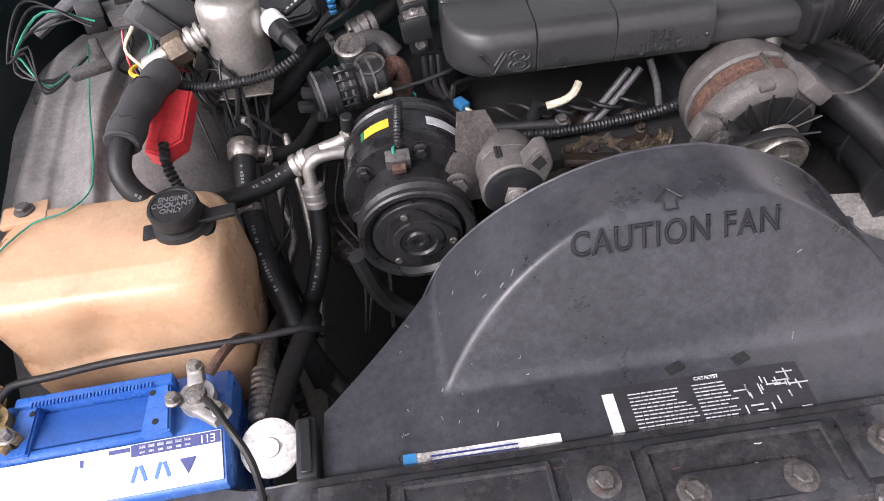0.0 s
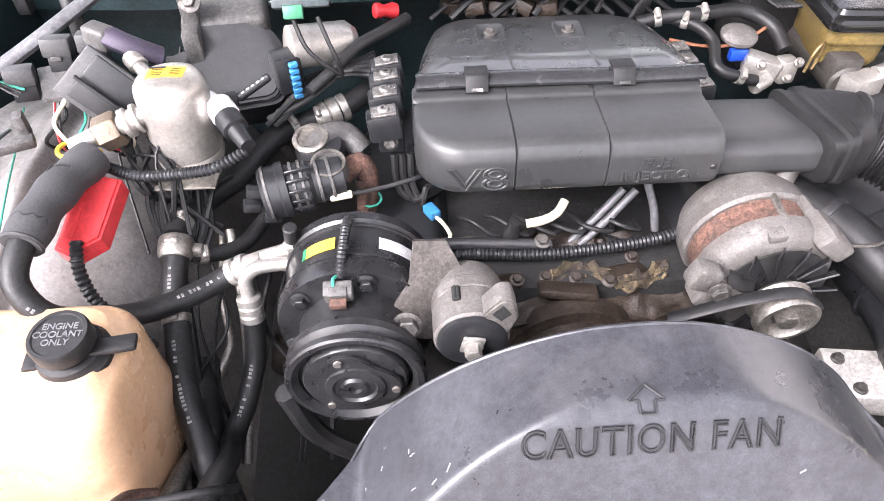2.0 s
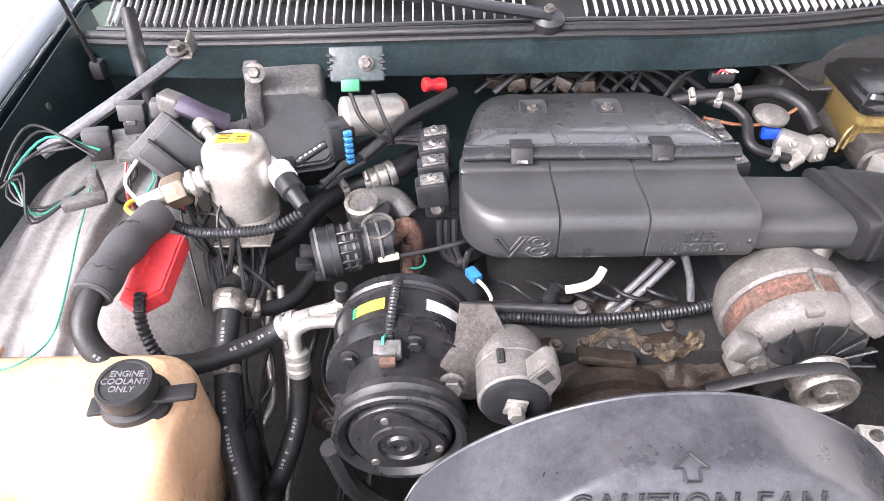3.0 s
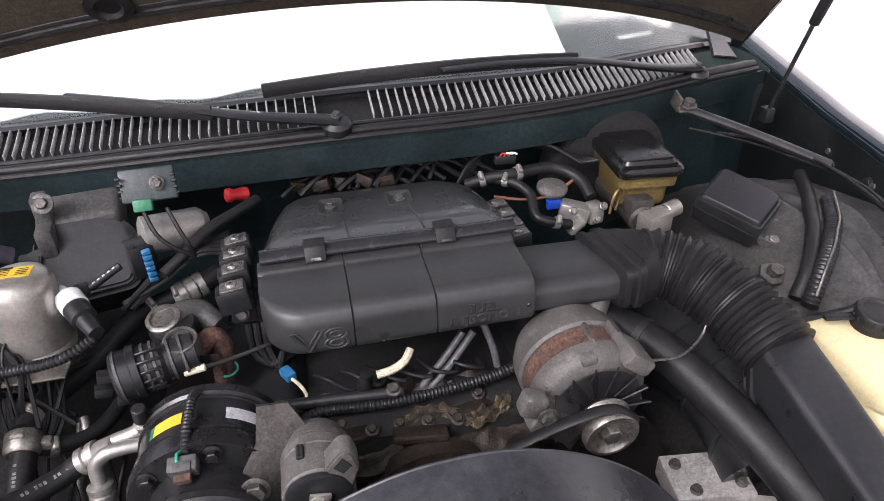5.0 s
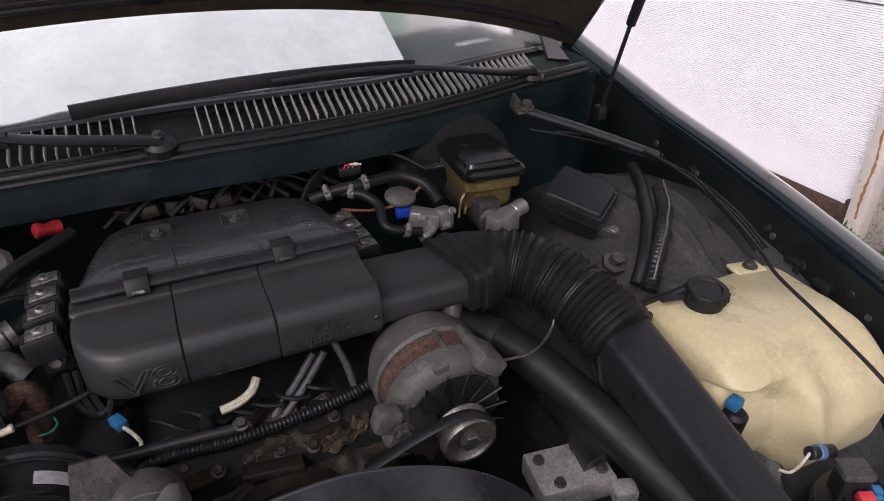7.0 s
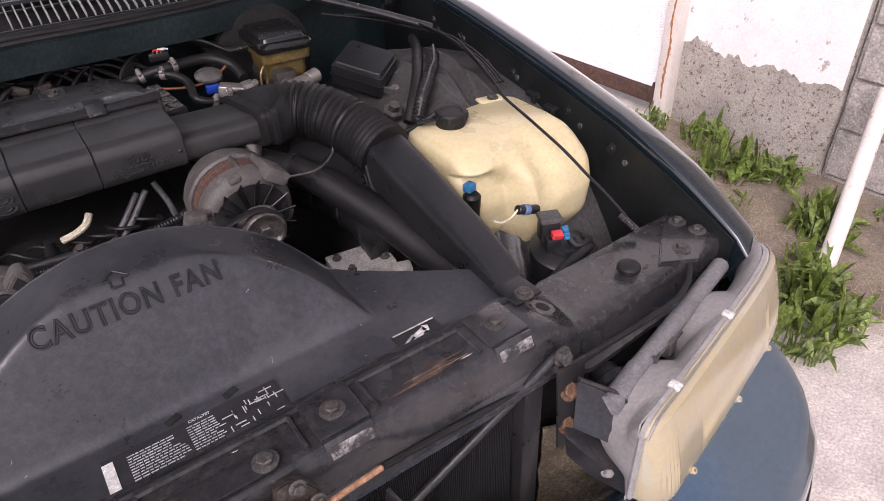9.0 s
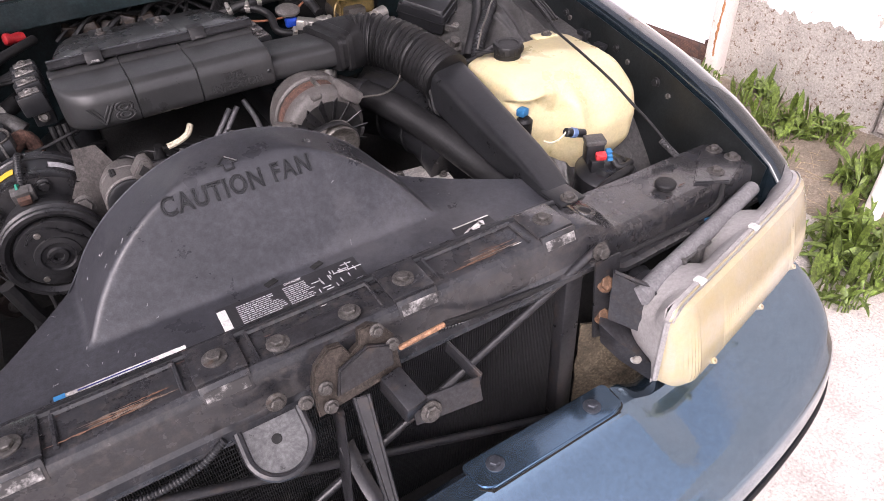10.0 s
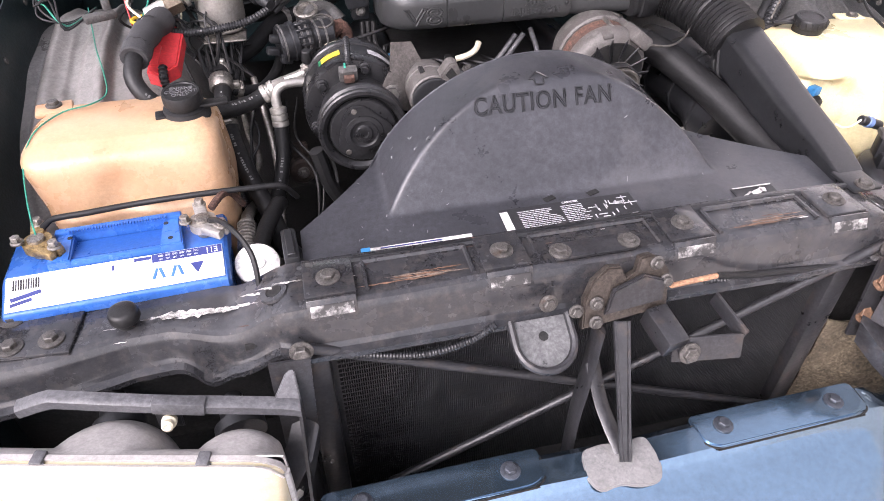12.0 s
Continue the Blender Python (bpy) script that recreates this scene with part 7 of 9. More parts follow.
# ---- coolant and heater hoses ----
hose("coolant_hose", [(-0.473, 0.512, 0.880), (-0.472, 0.490, 0.870), (-0.472, 0.460, 0.855), (-0.466, 0.418, 0.830), (-0.452, 0.358, 0.806), (-0.432, 0.308, 0.776), (-0.418, 0.275, 0.755), (-0.40, 0.24, 0.70)], 0.0145, RUBBER,
     "black coolant hose with pale stamped marks", "hose", (0.04, 0.30), stamps=(0.16, 0.42, 0.52, 0.60))
hose("heater_hose", [(-0.474, 0.512, 0.882), (-0.474, 0.535, 0.884), (-0.450, 0.580, 0.882), (-0.417, 0.620, 0.886), (-0.378, 0.668, 0.905), (-0.345, 0.700, 0.906), (-0.294, 0.716, 0.915), (-0.251, 0.742, 0.928), (-0.225, 0.765, 0.935)], 0.0150, RUBBER,
     "black heater hose with bright clamps and metal joints", "hose", (0.06, 0.60, 0.72), clamp_mat=BRIGHTALU)
bm = B()
lathe(bm, (-0.318, 0.708, 0.911), (0.9, 0.4, 0.16), [(0.0155, 0), (0.019, 0.002), (0.019, 0.011), (0.016, 0.013), (0.019, 0.015), (0.019, 0.026), (0.016, 0.028), (0.019, 0.030), (0.019, 0.039), (0.0155, 0.041)], 20)
solid("pipe_coupling", bm, BRIGHTALU, "bright ribbed metal pipe coupling on the heater hose", "coupling")
hose("bypass_hose", [(-0.468, 0.500, 0.870), (-0.448, 0.505, 0.858), (-0.412, 0.530, 0.845), (-0.385, 0.58, 0.848), (-0.37, 0.63, 0.86)], 0.010, RUBBER, "thin black bypass hose", "hose", (0.12,))
bm = B()
lathe(bm, (-0.473, 0.500, 0.876), (0.02, -0.6, -0.28), [(0.018, -0.012), (0.020, -0.008), (0.020, 0.010), (0.017, 0.014)], 20)
box(bm, (-0.457, 0.500, 0.871), (0.03, 0.014, 0.014), bevel=0.004)
solid("hose_tee", bm, STEEL, "grey metal tee joining three hoses", "hose tee")
hose("steel_pipe", [(-0.456, 0.60, 0.80), (-0.448, 0.515, 0.765), (-0.434, 0.458, 0.745), (-0.452, 0.407, 0.725), (-0.461, 0.339, 0.70), (-0.45, 0.25, 0.66)], 0.006, STEEL, "tan painted steel pipe under the hoses", "pipe")
hose("lower_hose", [(-0.461, 0.436, 0.74), (-0.443, 0.350, 0.72), (-0.41, 0.27, 0.70), (-0.35, 0.20, 0.66)], 0.016, RUBBER, "black hose running down beside the shroud", "hose")
hose("lower_cable", [(-0.48, 0.40, 0.74), (-0.455, 0.33, 0.72), (-0.44, 0.25, 0.70), (-0.42, 0.18, 0.66)], 0.009, PLASTIC, "black ribbed cable beside the tank", "cable", ribs=(0.006, 0.002), seg=10)
hose("battery_cable", [(-0.690, 0.160, 0.856), (-0.680, 0.180, 0.862), (-0.640, 0.187, 0.861), (-0.582, 0.195, 0.860), (-0.520, 0.197, 0.861), (-0.469, 0.199, 0.860), (-0.430, 0.204, 0.856), (-0.391, 0.215, 0.846), (-0.372, 0.235, 0.81)], 0.0041, RUBBER, "thick black battery cable along the tank", "cable")
hose("ground_cable", [(-0.484, 0.138, 0.858), (-0.472, 0.124, 0.868), (-0.453, 0.097, 0.872), (-0.436, 0.072, 0.860), (-0.429, 0.052, 0.842), (-0.43, 0.03, 0.80)], 0.0035, RUBBER, "thin black cable arching from the battery clamp", "cable", seg=8)
hose("green_wire", [(-0.690, 0.150, 0.862), (-0.698, 0.175, 0.872), (-0.708, 0.220, 0.890), (-0.712, 0.262, 0.908), (-0.700, 0.300, 0.926), (-0.673, 0.345, 0.928), (-0.645, 0.352, 0.930), (-0.628, 0.372, 0.928), (-0.625, 0.407, 0.925), (-0.640, 0.475, 0.928), (-0.660, 0.549, 0.932), (-0.676, 0.625, 0.940), (-0.692, 0.70, 0.95)], 0.0011, GREENWIRE, "thin green wire strung over the tank", "wire", seg=6)
hose("battery_lead", [(-0.482, 0.165, 0.858), (-0.470, 0.185, 0.862), (-0.460, 0.215, 0.845), (-0.450, 0.235, 0.81)], 0.005, RUST, "short rusty brown battery lead strap", "cable", seg=8)

# ---- red relay box and its wires ----
rbox = thing("fuse_box", (-0.55, 0.53, 0.90), "red plastic fuse box cover with a broken corner", "fuse box")
m = Matrix.Translation((-0.546, 0.500, 0.918)) @ rot(18, 4, -6)
bm = B()
prism(bm, [(-0.022, -0.046), (-0.004, -0.053), (0.022, -0.030), (0.022, 0.045), (-0.018, 0.050), (-0.024, 0.02)], 0.026, m, 0.003)
part("cover", bm, RED, rbox)
bm = B()
box(bm, (0, 0, 0), (0.012, 0.045, 0.006), bevel=0.002)
bmesh.ops.transform(bm, matrix=m @ pose(-0.012, -0.012, 0.027), verts=bm.verts)
part("slot", bm, RED, rbox)
hose("fuse_box_loom", [(-0.548, 0.455, 0.935), (-0.547, 0.435, 0.915), (-0.535, 0.415, 0.890), (-0.515, 0.405, 0.865), (-0.49, 0.40, 0.82)], 0.0075, PLASTIC, "ribbed black loom below the red box", "cable", ribs=(0.006, 0.002), seg=10)
bm = B()
sweep(bm, [(-0.575 + 0.026 * math.cos(a), 0.583 + 0.020 * math.sin(a), 0.963) for a in np.linspace(0.3, 2 * math.pi - 0.3, 20)], 0.0028, 8, 0.005)
solid("dipstick_ring", bm, YELLOW, "yellow plastic ring handle above the red box", "ring")
rnd = random.Random(11)
loop = thing("wire_loop", (-0.44, 0.54, 0.88), "loose coiled bundle of black wires", "wires")
for i in range(6):
    bm = B()
    dx, dy = rnd.uniform(-0.012, 0.012), rnd.uniform(-0.012, 0.012)
    sweep(bm, [(-0.475 + dx, 0.565 + dy, 0.885), (-0.492 + dx, 0.545 + dy, 0.90 + 0.004 * i), (-0.485 + dx, 0.515, 0.885), (-0.465 + dx, 0.495 + dy, 0.86), (-0.448 + dx, 0.53 + dy, 0.875), (-0.452 + dx, 0.575, 0.90), (-0.43 + dx, 0.60, 0.90)], 0.0028, 6, 0.008)
    part("wire", bm, RUBBER, loop)

shift(0, -0.035, 0.014)

# ---- relay bracket on the wheel house ----
rel = thing("relay_bracket", (-0.60, 0.68, 0.99), "black steel bracket carrying square relays", "relay bracket")
bm = B()
plate(bm, [(-0.612, 0.653, 0.992), (-0.571, 0.658, 0.992), (-0.585, 0.727, 1.004), (-0.639, 0.713, 1.002)], 0.004)
part("plate", bm, DUSTYGREY, rel, "grey steel plate with a square hole")
for x, y, z, a in ((-0.606, 0.718, 1.020, 10), (-0.566, 0.722, 1.022, 12), (-0.648, 0.690, 0.998, 20)):
    bm = B()
    box(bm, (x, y, z + 0.006), (0.032, 0.026, 0.022), (-10, 5, a), bevel=0.003)
    relay = part("relay", bm, WIREGREY, rel, "square dusty relay")
    bm = B()
    box(bm, (x, y - 0.001, z - 0.013), (0.027, 0.024, 0.020), (-10, 5, a), bevel=0.002)
    part("relay_socket", bm, PLASTIC, relay)
    bm = B()
    box(bm, (x, y - 0.014, z - 0.004), (0.012, 0.003, 0.006), (-10, 5, a), bevel=0.001, seg=1)
    part("latch_tab", bm, DUSTYGREY, relay)
bm = B()
box(bm, (-0.590, 0.684, 0.9975), (0.018, 0.030, 0.003), (9, 0, 10), bevel=0.001)
part("window", bm, DARK, rel)
bm = B()
box(bm, (-0.536, 0.662, 0.992), (0.060, 0.026, 0.075), (-20, -38, 25), bevel=0.004)
for k in range(4):
    box(bm, (-0.530 + 0.010 * k - 0.012, 0.643, 0.985 - 0.012 * k + 0.018), (0.004, 0.006, 0.06), (-20, -38, 25), bevel=0.001, seg=1)
ecu = part("control_box", bm, PLASTIC, rel, "ribbed black control box")
bm = B()
box(bm, (-0.541, 0.656, 0.998), (0.068, 0.008, 0.084), (-20, -38, 25), bevel=0.003)
part("box_rim", bm, WIREGREY, ecu, "raised dusty rim")
bm = B()
box(bm, (-0.645, 0.61, 0.962), (0.05, 0.02, 0.012), (0, 0, 25), bevel=0.003)
box(bm, (-0.635, 0.63, 0.975), (0.012, 0.02, 0.03), (0, 0, 20), bevel=0.003)
part("connector", bm, DUSTYGREY, rel)
wl = thing("fender_wires", (-0.70, 0.66, 0.98), "loose black and green wires over the wheel house", "wires")
for i in range(5):
    bm = B()
    k = i * 0.008
    sweep(bm, [(-0.64, 0.69 - k, 0.995), (-0.68 - k, 0.67, 1.00 + k), (-0.73, 0.66 - 2 * k, 0.99), (-0.735 + k, 0.61, 0.97 + k), (-0.69, 0.60 - k, 0.96), (-0.65, 0.63, 0.97)], 0.0017, 6, 0.01)
    part("wire", bm, GREENWIRE if i == 2 else RUBBER, wl)


rnd = random.Random(23)
drop = thing("relay_wires", (-0.585, 0.645, 0.965), "thin coloured wires dropping from the relay bracket", "wires")
for i in range(11):
    bm = B()
    x, y = -0.615 + 0.0085 * i, 0.668 + rnd.uniform(-0.012, 0.012)
    sag = rnd.uniform(-0.018, 0.018)
    sweep(bm, [(x, y, 0.990), (x + sag, y - 0.018, 0.968), (x - sag * 0.5, y - 0.030 - rnd.uniform(0, 0.012), 0.945), (x + sag, y - 0.015, 0.918 + rnd.uniform(-0.01, 0.01))], 0.0016 + 0.0008 * (i % 3 == 0), 6, 0.006)
    part("wire", bm, (RUBBER, RED, RUBBER, CREAMWIRE, GREENWIRE, RUBBER, PLASTIC)[i % 7], drop)
tangle = thing("firewall_wires", (-0.50, 0.66, 0.95), "tangled black wires behind the accumulator", "wires")
for i in range(16):
    bm = B()
    a = Vector((rnd.uniform(-0.56, -0.46), rnd.uniform(0.62, 0.72), rnd.uniform(0.90, 0.97)))
    c = Vector((rnd.uniform(-0.52, -0.40), rnd.uniform(0.52, 0.62), rnd.uniform(0.84, 0.90)))
    mid = a.lerp(c, 0.5) + Vector((rnd.uniform(-0.04, 0.04), rnd.uniform(-0.02, 0.02), rnd.uniform(-0.01, 0.04)))
    sweep(bm, [a, a.lerp(mid, 0.6) + Vector((rnd.uniform(-0.01, 0.01), 0, 0.01)), mid, c], rnd.choice((0.0018, 0.0026, 0.0034)), 6, 0.008)
    part("wire", bm, RUBBER, tangle)
shift(0, 0.02, -0.02)
tray = thing("fender_cables", (0.74, 0.66, 0.985), "bundle of thin black cables along the inner fender", "cables")
for i in range(4):
    bm = B()
    o = 0.007 * i
    sweep(bm, [(0.62 + o, 0.845 - o, 1.015), (0.700 + o, 0.80 - o, 0.995 + 0.3 * o), (0.758 - 0.5 * o, 0.72 - o, 0.985 + 0.3 * o), (0.765 - o, 0.60, 0.978 + rnd.uniform(-0.006, 0.006)), (0.745 - o, 0.50, 0.968), (0.725 - o, 0.43, 0.955)], 0.0028, 6, 0.02)
    part("cable", bm, RUBBER, tray)

shift(-0.006, 0.016, -0.026)

# ---- cowl braces ----
for side, pts in ((-1, [(-0.572, 0.788, 1.088), (-0.64, 0.725, 1.055), (-0.735, 0.66, 1.010)]), (1, [(0.566, 0.860, 1.066), (0.670, 0.800, 1.030), (0.775, 0.73, 0.99)])):
    t = thing("cowl_brace", pts[1], "dark steel brace bar from cowl to fender", "brace", "cowl braces")
    bm = B()
    sweep(bm, pts, 0.011, 12, 0.02, flat=0.75)
    part("bar", bm, BLACKSTEEL if side > 0 else GREYSTEEL, t)
    bolt((pts[0][0], pts[0][1], pts[0][2] + 0.008), t, (0, -0.3, 1), 0.010, 0.015, 0.012)
    bm = B()
    box(bm, (pts[0][0] - side * 0.004, pts[0][1] + 0.004, pts[0][2] + 0.004), (0.034, 0.028, 0.005), (20, 0, 0), bevel=0.002)
    box(bm, (pts[0][0] - side * 0.018, pts[0][1] + 0.01, pts[0][2] + 0.014), (0.005, 0.028, 0.03), (20, 0, 0), bevel=0.002)
    part("end_bracket", bm, STEEL, t, "bare zinc end bracket")
hose("brace_loom", [(0.576, 0.860, 1.030), (0.686, 0.815, 1.005), (0.752, 0.76, 0.985), (0.772, 0.66, 0.988), (0.736, 0.546, 0.990), (0.691, 0.415, 0.978), (0.675, 0.366, 0.967), (0.666, 0.28, 0.951), (0.668, 0.204, 0.926), (0.677, 0.154, 0.896), (0.692, 0.117, 0.866), (0.703, 0.061, 0.826)], 0.0026, RUBBER, "black hood release cable along the fender over the tank", "cable", seg=8)
shift()
hose("cable_boot", [(0.689, 0.110, 0.818), (0.694, 0.094, 0.808), (0.699, 0.077, 0.797)], 0.0065, WIREGREY, "grey spring boot at the cable end", "boot", ribs=(0.004, 0.0016), seg=10)
hose("drain_tube", [(-0.625, 0.78, 0.97), (-0.632, 0.80, 1.045), (-0.650, 0.84, 1.06), (-0.665, 0.88, 1.10)], 0.011, RUBBER, "black rubber tube rising over the cowl", "hose")

shift(-0.018, 0.035, -0.022)

# ---- firewall: blower housing, wiper motor, module ----
blw = thing("blower_housing", (-0.40, 0.70, 0.98), "dark moulded blower housing on the firewall", "blower housing")
bz = Vector((0.10, -0.62, 0.66)).normalized()
bx = Vector((1, 0.12, 0)) - bz * Vector((1, 0.12, 0)).dot(bz)
bx.normalize()
by = bz.cross(bx)
BM = Matrix.Translation((-0.405, 0.690, 1.000)) @ Matrix((bx, by, bz)).transposed().to_4x4()
OUTER = round_outline([(-0.074, -0.060), (0.062, -0.050), (0.072, 0.015), (0.058, 0.048), (0.020, 0.070), (-0.030, 0.068), (-0.046, 0.052), (-0.052, 0.030), (-0.076, 0.024)], 0.018, 5)
bm = B()
prism(bm, OUTER, 0.085, BM @ pose(0, 0, -0.08), 0.005)
part("housing", bm, PLASTIC, blw)
bm = B()
prism(bm, [(x * 0.90, y * 0.90) for x, y in OUTER], 0.010, BM @ pose(0, 0, 0.004), 0.004)
part("cover", bm, PLASTIC, blw, "stepped black cover")
for k in range(4):
    bm = B()
    box(bm, (-0.062 + 0.009 * k, 0.018 + 0.012 * k, 0.006), (0.003, 0.030, 0.008), (0, 0, -12), bevel=0.001, seg=1)
    bmesh.ops.transform(bm, matrix=BM, verts=bm.verts)
    part("moulded_rib", bm, PLASTIC, blw)
bm = B()
prism(bm, round_outline([(-0.078, -0.004), (-0.052, -0.010), (-0.050, 0.014), (-0.076, 0.018)], 0.005), 0.022, BM, 0.002)
part("mounting_lug", bm, PLASTIC, blw)
bm = B()
box(bm, (-0.415, 0.755, 1.035), (0.11, 0.07, 0.05), (10, 0, 8), bevel=0.012, seg=3)
box(bm, (-0.448, 0.705, 1.03), (0.022, 0.05, 0.05), (0, 0, 10), bevel=0.005)
box(bm, (-0.45, 0.725, 1.065), (0.020, 0.03, 0.05), (0, 0, 10), bevel=0.004)
part("casing", bm, mat("dusty_casing", (0.055, 0.053, 0.051), 0.6, var=0.35, scale=30, bump=0.2, dirt=(0.04, 0.038, 0.036), dirt_amount=0.35), blw, "dusty grey casing")
bolt((-0.442, 0.712, 1.082), blw, (0, -0.8, 0.5), 0.008, 0.014, 0.008)
sensor = thing("line_sensor", (-0.375, 0.60, 1.015), "small black plastic stick with pale print on the pipe", "sensor")
bm = B()
cyl(bm, (-0.378, 0.594, 1.014), (-0.340, 0.610, 1.032), 0.0052, seg=12)
box(bm, (-0.388, 0.594, 1.012), (0.018, 0.016, 0.016), (0, 0, 20), bevel=0.003)
part("stick", bm, PLASTIC, sensor)
bm = B()
for k in range(5):
    box(bm, (-0.371 + 0.006 * k, 0.5925 + 0.0025 * k, 1.0222 + 0.0028 * k), (0.0035, 0.0022, 0.0008), (35, -25, 22), bevel=0)
part("print", bm, PRINT, sensor, "pale print")
wm = thing("wiper_motor", (-0.28, 0.69, 1.02), "silver wiper motor with black end and blue plug", "wiper motor")
bm = B()
lathe(bm, (-0.328, 0.686, 1.029), (0.84, 0.36, -0.12), [(0.022, 0), (0.027, 0.002), (0.027, 0.078), (0.024, 0.082), (0.018, 0.090), (0, 0.090)], 28)
part("can", bm, BRIGHTALU, wm)
bm = B()
box(bm, (-0.332, 0.672, 1.005), (0.034, 0.035, 0.050), (0, 0, 26), bevel=0.005)
part("gear_case", bm, PLASTIC, wm)
bm = B()
for k in range(6):
    box(bm, (-0.318, 0.650, 1.024 - 0.0085 * k), (0.011, 0.008, 0.006), (0, 0, 26), bevel=0.001, seg=1)
part("plug", bm, SKYBLUE, wm, "bright blue multi-way plug")
mod = thing("ignition_module", (-0.30, 0.70, 1.09), "flat grey module box screwed to the cowl wall", "module")
bm = B()
box(bm, (-0.303, 0.698, 1.098), (0.070, 0.014, 0.044), (-28, 0, 2), bevel=0.003)
part("case", bm, mat("dusty_teal", (0.028, 0.038, 0.040), 0.5, var=0.25, scale=30, dirt=DUST, dirt_amount=0.3), mod)
bm = B()
for i in range(4):
    for sx in (-1, 1):
        box(bm, (-0.303 + sx * 0.034, 0.690, 1.086 + 0.009 * i), (0.007, 0.006, 0.004), (-28, 0, 2), bevel=0.001, seg=1)
part("fins", bm, PLASTIC, mod)
bolt((-0.290, 0.690, 1.103), mod, (0, -0.9, 0.4), 0.007, 0.010, 0.008)
bm = B()
box(bm, (-0.311, 0.676, 1.079), (0.024, 0.012, 0.016), (-25, 0, 2), bevel=0.002)
part("green_plug", bm, GREEN, mod, "green connector")
for k in range(2):
    hose("module_wire", [(-0.313 + 0.03 * k, 0.675, 1.072), (-0.300 + 0.03 * k, 0.655, 1.045), (-0.282 + 0.02 * k, 0.65, 1.025), (-0.26, 0.655, 1.005)], 0.003, RUBBER, "black wire from the green plug", "wire", group="module wires", seg=8)
hose("red_plug_cable", [(-0.30, 0.635, 0.995), (-0.27, 0.66, 1.01), (-0.24, 0.69, 1.025), (-0.205, 0.72, 1.030), (-0.175, 0.755, 1.03)], 0.008, RUBBER, "black taped cable rising behind the air box", "cable")
bm = B()
lathe(bm, (-0.190, 0.780, 1.03), (-0.85, -0.4, 0.2), [(0.010, 0), (0.011, 0.006), (0.008, 0.020), (0.011, 0.026), (0.010, 0.032), (0.006, 0.034), (0, 0.034)], 16)
solid("red_plug", bm, mat("dark_red_plastic", (0.36, 0.018, 0.022), 0.4, var=0.2, scale=60, bump=0.05), "small red plastic plug behind the air box", "plug")
iw = thing("ignition_wires", (-0.28, 0.70, 0.97), "sheaf of grey-black ignition wires", "wires")
for i in range(14):
    bm = B()
    k = i / 13
    sweep(bm, [(-0.36 + 0.02 * k, 0.625 + 0.03 * k, 0.955 + 0.008 * math.sin(i)), (-0.315, 0.655 + 0.04 * k, 0.972 + 0.01 * math.cos(2 * i)), (-0.265 + 0.01 * k, 0.69 + 0.03 * k, 0.985), (-0.222, 0.675 + 0.06 * k, 0.992)], 0.0038, 7, 0.01)
    part("wire", bm, WIREGREY if i % 3 else RUBBER, iw)

shift(-0.008, 0.0, -0.019)

# ---- coil packs either side of the air box ----


COILTAB = mat("oily_steel_tab", (0.20, 0.19, 0.18), 0.35, metal=0.8, var=0.45, scale=70, bump=0.3, dirt=(0.04, 0.033, 0.028), dirt_amount=0.45)


def coil_pack(pts, label):
    t = thing("coil_pack", (pts[2][0], pts[2][1], 0.95), label, "coil pack", "coil packs")
    for x, y, z in pts:
        bm = B()
        box(bm, (x, y, z - 0.016), (0.040, 0.026, 0.034), (0, -6, 4), bevel=0.004)
        part("coil", bm, PLASTIC, t)
        bm = B()
        box(bm, (x, y, z + 0.002), (0.030, 0.022, 0.004), (0, -6, 4), bevel=0.003)
        lathe(bm, (x, y, z + 0.003), (0.1, 0, 1), [(0.008, 0), (0.008, 0.002), (0.006, 0.004), (0.003, 0.004), (0.003, 0.002), (0, 0.002)], 14)
        part("steel_tab", bm, COILTAB, t, "oily steel tab")
    return t


coil_pack([(-0.213, 0.690, 1.018), (-0.214, 0.660, 1.015), (-0.215, 0.630, 1.010), (-0.217, 0.597, 1.003)], "row of black coils with bright steel tabs")
coil_pack([(0.168, 0.728, 1.000), (0.173, 0.705, 0.995), (0.178, 0.682, 0.990), (0.181, 0.660, 0.986)], "row of oily black coils with steel tabs")
shift(-0.009, 0.035, -0.02)
bm = B()
box(bm, (-0.210, 0.574, 0.965), (0.032, 0.020, 0.040), (0, 0, 4), bevel=0.004)
cb = solid("coil_bracket", bm, PLASTIC, "black bracket with brass bolt beside the air box", "bracket")
bolt((-0.210, 0.562, 0.962), cb, (0, -1, 0.3), 0.0065, 0.009, 0.008, BOLTM)
for k in range(3):
    hose("vacuum_hose", [(-0.208 + 0.01 * k, 0.57, 0.94), (-0.207 + 0.01 * k, 0.56, 0.90), (-0.195 + 0.01 * k, 0.552 - 0.004 * k, 0.885 - 0.004 * k), (-0.17, 0.555, 0.882 + 0.006 * k), (-0.14, 0.58, 0.885)], 0.005, RUBBER, "black vacuum hose curving under the air box", "hose", group="vacuum hoses", seg=8)

shift(-0.015, 0.025, -0.022)

